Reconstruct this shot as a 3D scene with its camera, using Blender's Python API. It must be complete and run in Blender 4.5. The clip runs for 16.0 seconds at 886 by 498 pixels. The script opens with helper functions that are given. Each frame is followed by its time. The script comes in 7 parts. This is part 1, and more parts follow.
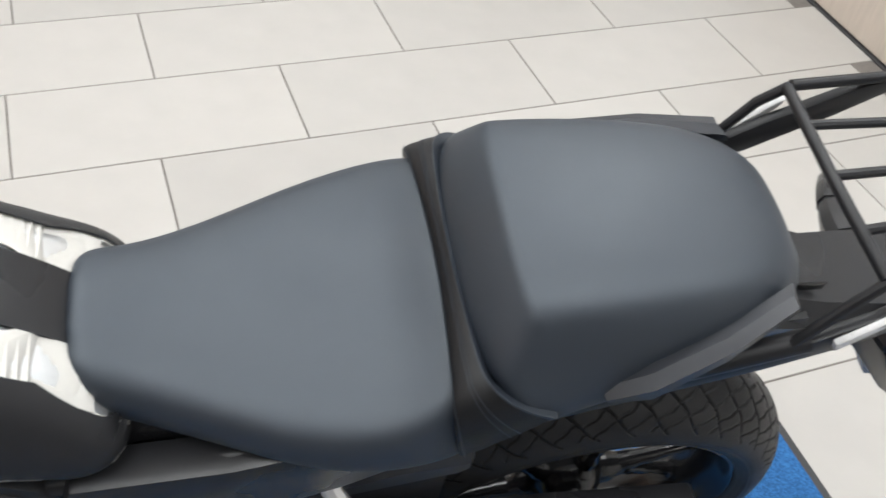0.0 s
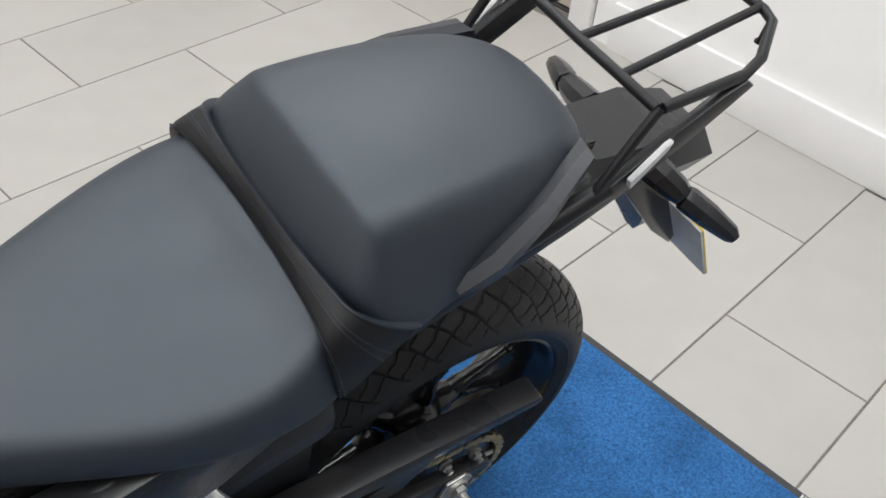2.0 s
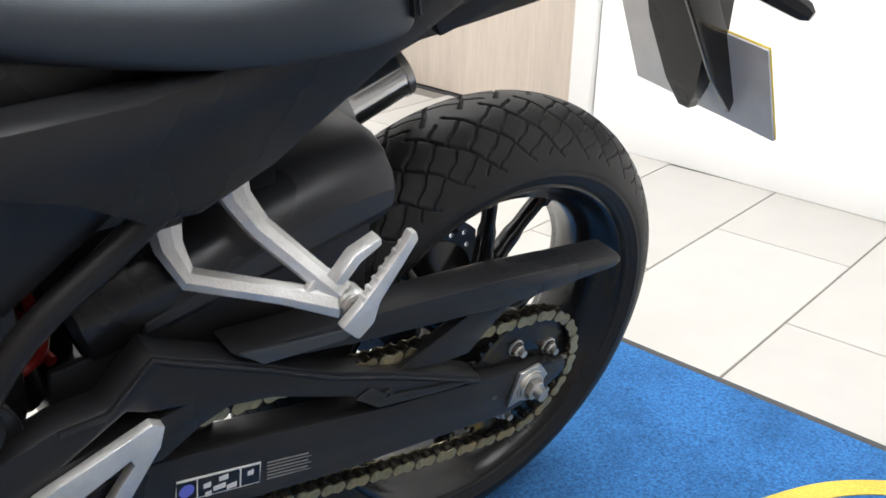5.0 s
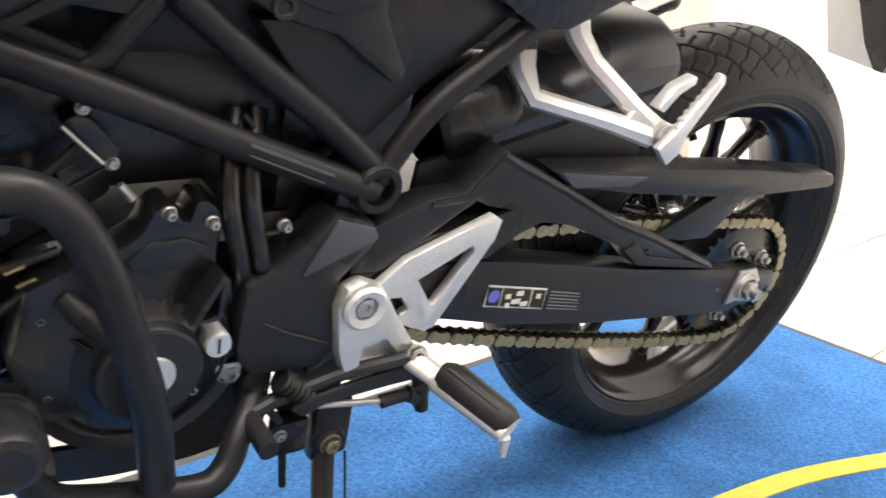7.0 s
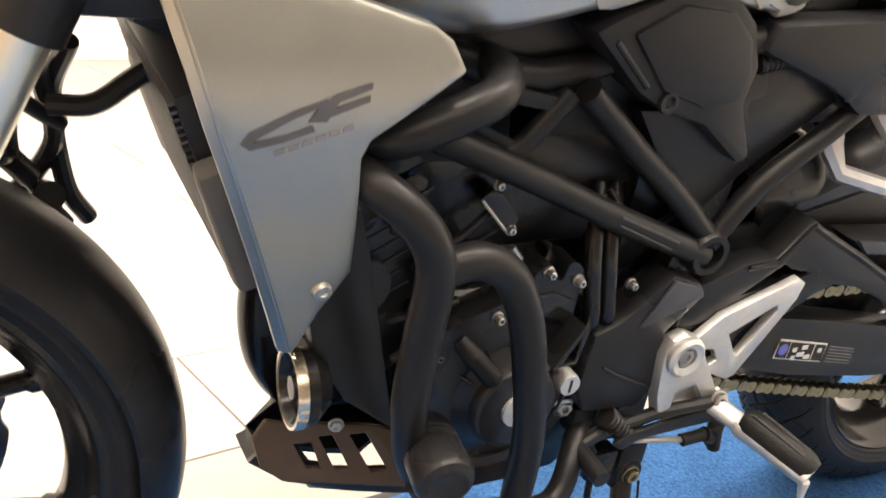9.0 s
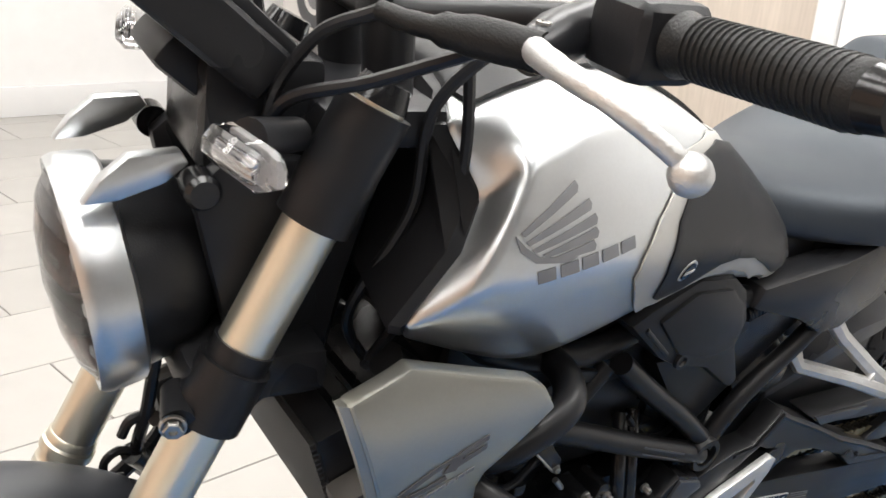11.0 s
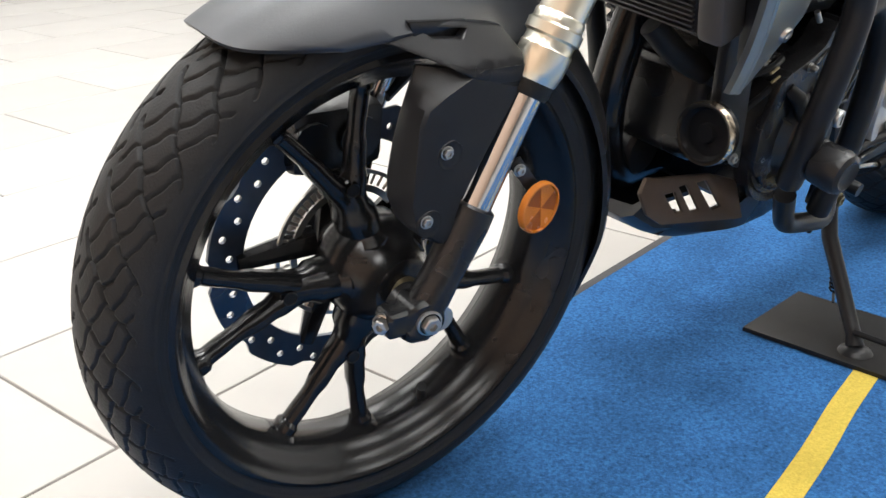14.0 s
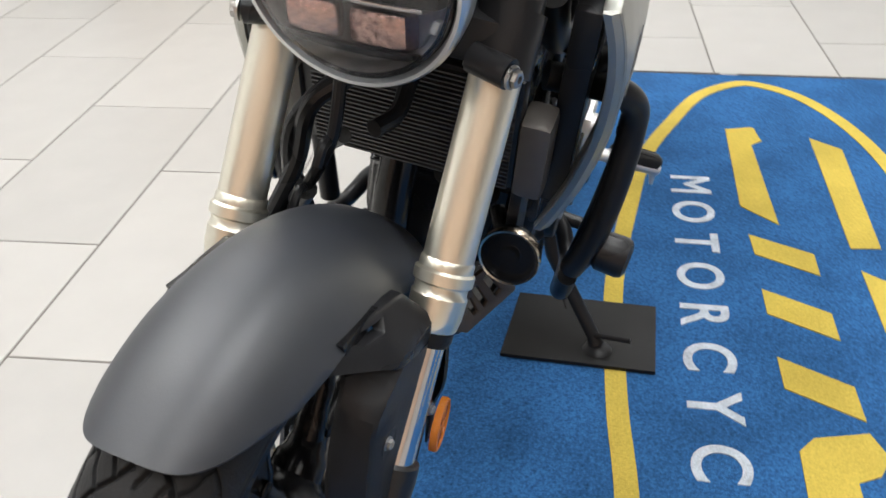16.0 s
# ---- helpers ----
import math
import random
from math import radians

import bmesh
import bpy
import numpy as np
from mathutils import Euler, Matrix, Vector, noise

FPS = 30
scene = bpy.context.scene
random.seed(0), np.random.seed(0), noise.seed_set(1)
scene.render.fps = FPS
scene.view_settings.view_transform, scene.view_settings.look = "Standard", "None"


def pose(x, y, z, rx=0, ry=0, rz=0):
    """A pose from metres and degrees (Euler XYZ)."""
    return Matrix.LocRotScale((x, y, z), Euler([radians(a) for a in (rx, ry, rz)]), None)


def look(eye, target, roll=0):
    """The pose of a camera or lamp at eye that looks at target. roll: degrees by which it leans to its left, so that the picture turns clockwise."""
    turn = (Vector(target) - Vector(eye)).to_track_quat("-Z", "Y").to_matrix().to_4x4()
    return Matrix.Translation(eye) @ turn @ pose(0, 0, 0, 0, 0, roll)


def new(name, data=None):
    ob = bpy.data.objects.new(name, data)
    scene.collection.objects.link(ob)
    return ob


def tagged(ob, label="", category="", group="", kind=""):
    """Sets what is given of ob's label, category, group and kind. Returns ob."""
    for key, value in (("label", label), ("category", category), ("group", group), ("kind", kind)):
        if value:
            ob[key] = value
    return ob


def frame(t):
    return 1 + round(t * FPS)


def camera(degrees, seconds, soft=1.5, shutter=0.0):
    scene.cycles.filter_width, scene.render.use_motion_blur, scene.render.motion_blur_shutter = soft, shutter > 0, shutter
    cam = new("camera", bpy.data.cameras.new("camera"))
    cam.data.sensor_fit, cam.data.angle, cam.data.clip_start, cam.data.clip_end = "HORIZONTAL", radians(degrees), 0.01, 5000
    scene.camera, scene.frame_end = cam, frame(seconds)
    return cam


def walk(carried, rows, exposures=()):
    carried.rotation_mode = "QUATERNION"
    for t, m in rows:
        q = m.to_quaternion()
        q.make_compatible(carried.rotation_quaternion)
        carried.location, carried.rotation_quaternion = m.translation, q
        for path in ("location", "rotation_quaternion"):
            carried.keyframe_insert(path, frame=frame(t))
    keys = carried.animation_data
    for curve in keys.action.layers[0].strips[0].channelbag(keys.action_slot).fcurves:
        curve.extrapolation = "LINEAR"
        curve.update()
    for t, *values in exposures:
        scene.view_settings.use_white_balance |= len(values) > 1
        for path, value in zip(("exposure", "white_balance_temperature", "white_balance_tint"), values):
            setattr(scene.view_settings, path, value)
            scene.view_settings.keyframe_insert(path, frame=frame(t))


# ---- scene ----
cam = camera(50.5, 16.0, shutter=0.25)

PATH = [
    (0, (-0.4321, -0.7293, 1.4426), (-0.0103, 0.6507, 0.0578), 8.56),
    (0.5, (-0.3695, -0.7301, 1.4525), (0.2374, 0.6089, 0.0965), 9.83),
    (1, (-0.3483, -0.7276, 1.4496), (0.4114, 0.5600, 0.1211), 10.22),
    (1.5, (-0.4173, -0.7286, 1.4192), (0.4918, 0.4761, 0.1068), 9.09),
    (2, (-0.5323, -0.7368, 1.3773), (0.4404, 0.4194, 0.0669), 5.95),
    (2.5, (-0.5694, -0.7640, 1.3447), (0.3923, 0.4186, 0.0498), 5.11),
    (3, (-0.5415, -0.7979, 1.2800), (0.4127, 0.4443, 0.0364), 3.35),
    (5.3, (-0.6951, -0.8467, 0.7917), (0.4932, 0.5848, 0.0577), 0.69),
    (5.5, (-0.7046, -0.8521, 0.7424), (0.4850, 0.6020, 0.0566), 0.87),
    (6, (-0.7716, -0.8604, 0.6855), (0.4242, 0.6147, 0.0576), 3.38),
    (6.5, (-0.8962, -0.8719, 0.6781), (0.3078, 0.5942, 0.0449), 4.30),
    (7, (-0.9977, -0.8770, 0.6868), (0.1243, 0.6510, 0.0495), 4.74),
    (7.5, (-1.0830, -0.8689, 0.6910), (-0.0271, 0.7116, 0.0689), 5.26),
    (8, (-1.1417, -0.8681, 0.6848), (-0.1588, 0.7546, 0.0517), 5.32),
    (8.5, (-1.1947, -0.8554, 0.6862), (-0.2590, 0.7932, 0.0488), 5.37),
    (9, (-1.2282, -0.8493, 0.7446), (-0.3122, 0.8123, 0.1120), 5.00),
    (9.5, (-1.2327, -0.8537, 0.8341), (-0.3871, 0.8472, 0.2080), 4.08),
    (9.7, (-1.2159, -0.8491, 0.8637), (-0.4140, 0.8733, 0.2391), 3.98),
    (11.8, (-1.6182, -0.7826, 1.0562), (-0.2995, 0.5746, 0.4087), 2.10),
    (12, (-1.6648, -0.7737, 1.0391), (-0.3241, 0.5576, 0.3834), 0.76),
    (12.5, (-1.7491, -0.7273, 0.9335), (-0.3722, 0.5593, 0.2636), -1.10),
    (13, (-1.8245, -0.7225, 0.8154), (-0.4731, 0.5763, 0.1178), -1.31),
    (13.5, (-1.8507, -0.7309, 0.7177), (-0.5835, 0.6211, -0.0347), -0.60),
    (14, (-1.8716, -0.7183, 0.6581), (-0.6242, 0.6410, -0.1140), -0.05),
    (14.5, (-1.8845, -0.7126, 0.6723), (-0.6185, 0.6110, -0.1311), 0.88),
    (15, (-1.9312, -0.6486, 0.8252), (-0.5073, 0.4718, -0.0218), 3.53),
    (15.5, (-1.9100, -0.5392, 0.9075), (-0.3516, 0.3259, 0.0002), 2.13),
    (16, (-1.8684, -0.3752, 0.9381), (-0.2377, 0.1304, -0.1036), -1.70),
]
EXPOSURES = [
    (0.0, -0.95, 6250, 9), (0.5, -1.08, 6250, 9), (1.0, -1.35, 6250, 9), (1.5, -1.35, 6250, 9), (2.0, -1.25, 6250, 9), (2.5, -0.80, 6250, 9), (3.0, -0.85, 6250, 9), (5.5, -0.5, 6300, 9), (6.0, -0.5, 6300, 9), (6.5, -0.35, 6350, 9), (7.0, 0.2, 7050, 12), (7.5, 0.5, 7700, 15),
    (8.0, 0.47, 8900, 16), (8.5, 0.18, 8700, 16), (9.0, 0.08, 7900, 15), (9.5, 0.17, 7300, 13), (11.8, -1.0, 6450, 10), (12.5, -1.0, 6450, 10), (13.5, -0.4, 6400, 10), (14.0, -0.37, 6380, 9), (14.5, -0.44, 6350, 9), (15.5, -0.76, 6350, 9), (16.0, -0.92, 6300, 9),
]
walk(cam, [(t, look(eye, target, roll)) for t, eye, target, roll in PATH], EXPOSURES)

# ---- world and light ----
world = bpy.data.worlds.new("world")
scene.world = world
world.use_nodes = True
world.node_tree.nodes["Background"].inputs[0].default_value = (0.9, 0.95, 1.0, 1)
world.node_tree.nodes["Background"].inputs[1].default_value = 0.3

CEILING = 2.9
PANELS = ((-1.1, -0.9, 46), (-1.1, 0.8, 46), (0.7, -0.9, 44), (0.7, 0.8, 44), (-2.9, -0.9, 24), (-2.9, 0.8, 24), (-2.9, 2.5, 16), (-1.1, 2.5, 18), (0.6, 2.5, 24), (-2.9, -2.6, 9), (-1.1, -2.6, 9), (0.6, -2.6, 9))
for lx, ly, watts in PANELS:
    lamp = new("panel_lamp", bpy.data.lights.new("panel_lamp", "AREA"))
    lamp.data.shape, lamp.data.size, lamp.data.size_y = "RECTANGLE", 1.2, 0.6
    lamp.data.energy, lamp.data.color = watts, (1.0, 0.988, 0.970)
    lamp.matrix_world = pose(lx, ly, CEILING - 0.03, 0, 0, 8)


# ---- materials ----
def material(name, col, rough=0.5, metal=0.0, scale=30.0, amount=0.12, bump=0.0, bump_scale=300.0, rough_var=0.08, stretch=(1, 1, 1), per_piece=0.0, coat=0.0, spec=None, wide=0.15, stain=0.0):
    """A surface with colour varied at a broad and a fine scale, uneven gloss and a fine relief."""
    m = bpy.data.materials.new(name)
    m.use_nodes = True
    nt = m.node_tree
    N, L = nt.nodes, nt.links
    b = N["Principled BSDF"]
    b.inputs["Metallic"].default_value = metal
    if coat:
        b.inputs["Coat Weight"].default_value = coat
        b.inputs["Coat Roughness"].default_value = 0.15
    if spec is not None:
        b.inputs["Specular IOR Level"].default_value = spec
    tc = N.new("ShaderNodeTexCoord")
    mp = N.new("ShaderNodeMapping")
    mp.inputs["Scale"].default_value = stretch
    L.new(tc.outputs["Object"], mp.inputs["Vector"])
    broad, fine = N.new("ShaderNodeTexNoise"), N.new("ShaderNodeTexNoise")
    for n, s, d in ((broad, scale * wide, 3), (fine, scale, 6)):
        n.inputs["Scale"].default_value, n.inputs["Detail"].default_value = s, d
        L.new(mp.outputs["Vector"], n.inputs["Vector"])
    mix = N.new("ShaderNodeMath")
    mix.operation = "ADD"
    L.new(broad.outputs["Fac"], mix.inputs[0])
    L.new(fine.outputs["Fac"], mix.inputs[1])
    shade = N.new("ShaderNodeMapRange")
    for k, v in (("From Min", 0.6), ("From Max", 1.4), ("To Min", 1 - amount), ("To Max", 1 + amount)):
        shade.inputs[k].default_value = v
    L.new(mix.outputs[0], shade.inputs["Value"])
    value = shade.outputs["Result"]
    if stain:
        worn = N.new("ShaderNodeTexNoise")
        worn.inputs["Scale"].default_value, worn.inputs["Detail"].default_value = 6.0, 6
        L.new(mp.outputs["Vector"], worn.inputs["Vector"])
        wr = N.new("ShaderNodeMapRange")
        for k, v in (("From Min", 0.35), ("From Max", 0.6), ("To Min", 1 - stain), ("To Max", 1 + stain * 0.3)):
            wr.inputs[k].default_value = v
        L.new(worn.outputs["Fac"], wr.inputs["Value"])
        wm = N.new("ShaderNodeMath")
        wm.operation = "MULTIPLY"
        L.new(value, wm.inputs[0])
        L.new(wr.outputs["Result"], wm.inputs[1])
        value = wm.outputs[0]
    if per_piece:
        info = N.new("ShaderNodeObjectInfo")
        pr = N.new("ShaderNodeMapRange")
        pr.inputs["To Min"].default_value, pr.inputs["To Max"].default_value = 1 - per_piece, 1 + per_piece
        L.new(info.outputs["Random"], pr.inputs["Value"])
        mul = N.new("ShaderNodeMath")
        mul.operation = "MULTIPLY"
        L.new(value, mul.inputs[0])
        L.new(pr.outputs["Result"], mul.inputs[1])
        value = mul.outputs[0]
    hsv = N.new("ShaderNodeHueSaturation")
    hsv.inputs["Color"].default_value = (*col, 1)
    L.new(value, hsv.inputs["Value"])
    L.new(hsv.outputs["Color"], b.inputs["Base Color"])
    rv = N.new("ShaderNodeMapRange")
    rv.inputs["From Min"].default_value, rv.inputs["From Max"].default_value = 0.3, 0.7
    rv.inputs["To Min"].default_value, rv.inputs["To Max"].default_value = max(rough - rough_var, 0.03), min(rough + rough_var, 1)
    L.new(broad.outputs["Fac"], rv.inputs["Value"])
    L.new(rv.outputs["Result"], b.inputs["Roughness"])
    if bump:
        g = N.new("ShaderNodeTexNoise")
        g.inputs["Scale"].default_value, g.inputs["Detail"].default_value = bump_scale, 4
        L.new(mp.outputs["Vector"], g.inputs["Vector"])
        bp = N.new("ShaderNodeBump")
        bp.inputs["Strength"].default_value, bp.inputs["Distance"].default_value = bump, 0.002
        L.new(g.outputs["Fac"], bp.inputs["Height"])
        L.new(bp.outputs["Normal"], b.inputs["Normal"])
    return m


LEDM = material("crystal_led_reflector", (0.60, 0.44, 0.41), 0.22, 1.0, 120, 0.25, 0.6, 160)
SEAT = material("seat_vinyl", (0.0088, 0.0120, 0.0185), 0.52, 0, 60, 0.10, 0.12, 1100, 0.04, spec=0.86)
for m_ in (SEAT,):
    m_.node_tree.nodes["Principled BSDF"].inputs["Specular Tint"].default_value = (0.84, 0.93, 1.0, 1)
STRAP = material("black_vinyl", (0.006, 0.0063, 0.0072), 0.42, 0, 60, 0.10, 0.2, 900, 0.04, spec=0.28)
SATIN = material("satin_black_plastic", (0.0150, 0.0153, 0.0170), 0.31, 0, 40, 0.15, 0.10, 700, spec=0.30)
GRAIN = material("grained_black_plastic", (0.0150, 0.0152, 0.0168), 0.42, 0, 50, 0.15, 0.14, 900, spec=0.28)
GLOSSY = material("black_painted_metal", (0.0100, 0.0100, 0.0110), 0.20, 0, 30, 0.15, 0.05, 400, spec=0.40)
ENGINE = material("black_cast_metal", (0.0115, 0.0118, 0.0132), 0.27, 0, 60, 0.2, 0.12, 350, spec=0.45)
POWDER = material("powder_coated_steel", (0.0120, 0.0122, 0.0136), 0.36, 0, 80, 0.12, 0.03, 900, 0.03, spec=0.26)
RUBBER = material("tyre_rubber", (0.0140, 0.0140, 0.0148), 0.50, 0, 50, 0.25, 0.2, 500, spec=0.30)
SOFT = material("peg_rubber", (0.010, 0.010, 0.010), 0.48, 0, 50, 0.2, 0.3, 500, spec=0.30)
SILVER = material("silver_metallic_paint", (0.68, 0.70, 0.71), 0.33, 1.0, 300, 0.03, 0, 1500, 0.02)
SHROUD = material("grey_silver_metallic_paint", (0.38, 0.38, 0.345), 0.36, 0.9, 300, 0.03, 0, 1500, 0.02)
GREYP = material("grey_satin_paint", (0.024, 0.0275, 0.035), 0.46, 0.0, 60, 0.08, 0.06, 700, 0.03, spec=0.9)
ALLOY = material("cast_aluminium", (0.68, 0.68, 0.67), 0.42, 0.8, 120, 0.10, 0.3, 450)
GOLD = material("anodised_fork_tube", (0.87, 0.84, 0.72), 0.33, 0.95, 40, 0.07, 0.05, 200, 0.05, stretch=(1, 1, 0.05))
CHROME = material("chrome", (0.62, 0.63, 0.65), 0.14, 1.0, 40, 0.06, 0, 100, 0.04)
STEEL = material("zinc_steel", (0.48, 0.47, 0.45), 0.35, 0.95, 90, 0.15)
CHAIN = material("gold_chain_steel", (0.34, 0.29, 0.18), 0.38, 0.9, 200, 0.30)
CHAIN_D = material("dark_chain_steel", (0.05, 0.045, 0.035), 0.42, 0.8, 200, 0.35)
DISC = material("brake_disc_steel", (0.10, 0.11, 0.13), 0.32, 0.9, 90, 0.2)
FIN = material("radiator_core", (0.10, 0.10, 0.10), 0.45, 0.6, 200, 0.3)
AMBER = material("amber_reflector", (0.62, 0.19, 0.015), 0.22, 0, 100, 0.1, 0.8, 900)
# same amber, darkened for prism fields that turn their light away
AMBER_D = material("shaded_amber_prism", (0.30, 0.075, 0.006), 0.22, 0, 100, 0.1, 0.8, 900)
REDP = material("red_spring_paint", (0.55, 0.03, 0.03), 0.4)
WHITE_R = material("white_reflector", (0.55, 0.55, 0.55), 0.3, 0, 200, 0.1, 0.5, 800)
CAN = material("pale_satin_steel", (0.20, 0.205, 0.215), 0.36, 0.6, 60, 0.08, 0.05, 700)
MUFF = material("grey_satin_steel", (0.034, 0.036, 0.042), 0.33, 0.25, 60, 0.08, 0.05, 700)
RADG = material("grey_radiator_paint", (0.11, 0.102, 0.094), 0.4, 0.3, 60, 0.10)
KNEE = material("pale_satin_trim", (0.50, 0.49, 0.46), 0.42, 0.2, 100, 0.04)
HANDLE = material("dark_grey_satin_paint", (0.022, 0.024, 0.029), 0.40, 0.1, 60, 0.08, 0.1, 700)
HORNR = material("dull_plated_steel", (0.78, 0.66, 0.52), 0.20, 1.0, 80, 0.15)
WALLP = material("white_wall_paint", (0.87, 0.87, 0.865), 0.65, 0, 12, 0.03, 0.15, 120)
TRIMP = material("white_gloss_trim", (0.80, 0.80, 0.80), 0.35, 0, 12, 0.03)
GREYW = material("grey_wall_paint", (0.24, 0.24, 0.24), 0.65, 0, 12, 0.03)
CEILP = material("ceiling_paint", (0.75, 0.75, 0.74), 0.8, 0, 12, 0.03)
ORANGE = material("orange_wall_paint", (0.71, 0.50, 0.37), 0.6, 0, 12, 0.05)
TILE = material("beige_porcelain", (0.43, 0.415, 0.39), 0.34, 0, 8, 0.06, 0.06, 90, 0.08, per_piece=0.05)
GROUT = material("grey_grout", (0.17, 0.155, 0.14), 0.85, 0, 60, 0.2, 0.4, 300)
CARPET = material("blue_carpet_pile", (0.034, 0.125, 0.31), 0.95, 0, 300, 0.54, 1.0, 420, 0.03, spec=0.1, wide=0.55, stain=0.22)
YELLOW = material("yellow_carpet_pile", (0.62, 0.47, 0.09), 0.95, 0, 300, 0.18, 1.0, 420, 0.03, spec=0.1, wide=0.55, stain=0.15)
WHITEC = material("white_carpet_pile", (0.55, 0.60, 0.66), 0.95, 0, 230, 0.30, 1.0, 420, 0.03, spec=0.1)
EDGE = material("black_rubber_edge", (0.04, 0.04, 0.042), 0.7, 0, 60, 0.2, 0.3, 300)
WOOD = material("pale_wood_laminate", (0.60, 0.53, 0.46), 0.5, 0, 14, 0.12, 0.1, 100, stretch=(1, 8, 0.6))
BANNER = material("banner_print", (0.70, 0.68, 0.66), 0.5, 0, 6, 0.05)
PRINT_D = material("dark_print", (0.08, 0.08, 0.085), 0.5)
PRINT_G = material("grey_print", (0.20, 0.20, 0.205), 0.5)
PRINT_B = material("blue_print", (0.05, 0.35, 0.55), 0.5)
STK_W = material("sticker_white", (0.62, 0.62, 0.62), 0.4)
STK_B = material("sticker_blue", (0.10, 0.12, 0.55), 0.4)
PLATE_Y = material("yellow_number_plate", (0.75, 0.55, 0.03), 0.35)
# black plastic whose warm reflection of the orange wall is put into the base colour
BROWN = material("black_plastic_warm_reflection", (0.090, 0.064, 0.048), 0.40, 0.4, 60, 0.12, 0.10, 600)
PLATE_B = material("number_plate_back", (0.62, 0.62, 0.60), 0.5)
BOTTLE = material("white_bottle_plastic", (0.70, 0.70, 0.70), 0.35)
PURPLE = material("purple_can_print", (0.20, 0.15, 0.45), 0.35)

GLASS = bpy.data.materials.new("clear_lens")
GLASS.use_nodes = True
gb = GLASS.node_tree.nodes["Principled BSDF"]
gb.inputs["Base Color"].default_value = (0.93, 0.92, 0.92, 1)
gb.inputs["Roughness"].default_value, gb.inputs["IOR"].default_value, gb.inputs["Transmission Weight"].default_value = 0.03, 1.42, 1.0

HAZE = GLASS.copy()
HAZE.name = "hazy_lens"
HAZE.node_tree.nodes["Principled BSDF"].inputs["Roughness"].default_value = 0.13

DIFFUSER = bpy.data.materials.new("lamp_diffuser")
DIFFUSER.use_nodes = True
db = DIFFUSER.node_tree.nodes["Principled BSDF"]
db.inputs["Emission Color"].default_value, db.inputs["Emission Strength"].default_value = (1.0, 0.98, 0.94, 1), 6.0


# ---- mesh helpers ----
def part(name, bm, mat, parent=None, label="", angle=35, subsurf=0):
    bmesh.ops.recalc_face_normals(bm, faces=bm.faces)
    me = bpy.data.meshes.new(name)
    bm.to_mesh(me)
    bm.free()
    me.materials.append(mat)
    me.polygons.foreach_set("use_smooth", [True] * len(me.polygons))
    if not subsurf:
        me.set_sharp_from_angle(angle=radians(angle))
    ob = new(name, me)
    ob.parent = parent
    if label:
        ob["label"] = label
    if subsurf:
        mod = ob.modifiers.new("smooth", "SUBSURF")
        mod.levels = mod.render_levels = subsurf
    return ob


def smooth_path(pts, k=6):
    """Catmull-Rom through the points."""
    p = [Vector(q) for q in pts]
    p = [2 * p[0] - p[1], *p, 2 * p[-1] - p[-2]]
    out = []
    for a, b, c, d in zip(p, p[1:], p[2:], p[3:]):
        for i in range(k):
            t = i / k
            out.append(0.5 * (2 * b + (c - a) * t + (2 * a - 5 * b + 4 * c - d) * t * t + (3 * b - a - 3 * c + d) * t ** 3))
    return out + [p[-2]]


def tube(pts, r, n=14, bend=0, bm=None, caps=True):
    """A round bar along pts; r is one radius or one for each point; bend smooths the way."""
    bm = bm or bmesh.new()
    pts = smooth_path(pts, bend) if bend else [Vector(p) for p in pts]
    rad = r if isinstance(r, (list, tuple)) else [r] * len(pts)
    if len(rad) != len(pts):
        rad = [rad[min(int(i * len(rad) / len(pts)), len(rad) - 1)] for i in range(len(pts))]
    rings, side = [], None
    for i, p in enumerate(pts):
        t = (pts[min(i + 1, len(pts) - 1)] - pts[max(i - 1, 0)]).normalized()
        if side is None:
            side = t.cross(Vector((0, 0, 1)) if abs(t.z) < 0.9 else Vector((0, 1, 0)))
        side = (side - t * side.dot(t)).normalized()
        up = side.cross(t)
        rings.append([bm.verts.new(p + rad[i] * (math.cos(a) * side + math.sin(a) * up)) for a in [2 * math.pi * k / n for k in range(n)]])
    for a, b in zip(rings, rings[1:]):
        for k in range(n):
            bm.faces.new((a[k], a[(k + 1) % n], b[(k + 1) % n], b[k]))
    if caps:
        bm.faces.new(rings[0])
        bm.faces.new(rings[-1])
    return bm


def turned(profile, centre, axis=(0, 1, 0), n=48, bm=None, closed=False):
    """A profile of (radius, along) turned about the axis through centre."""
    bm = bm or bmesh.new()
    a = Vector(axis).normalized()
    s = a.cross(Vector((0, 0, 1)) if abs(a.z) < 0.9 else Vector((1, 0, 0))).normalized()
    u = a.cross(s)
    c = Vector(centre)
    rings = []
    for r, h in profile:
        if r < 1e-6:
            rings.append([bm.verts.new(c + a * h)])
        else:
            rings.append([bm.verts.new(c + a * h + r * (math.cos(t) * s + math.sin(t) * u)) for t in [2 * math.pi * k / n for k in range(n)]])
    pairs = list(zip(rings, rings[1:])) + ([(rings[-1], rings[0])] if closed else [])
    for p, q in pairs:
        for k in range(n):
            k2 = (k + 1) % n
            if len(p) == 1 and len(q) == 1:
                continue
            if len(p) == 1:
                bm.faces.new((p[0], q[k2], q[k]))
            elif len(q) == 1:
                bm.faces.new((p[k], p[k2], q[0]))
            else:
                bm.faces.new((p[k], p[k2], q[k2], q[k]))
    return bm


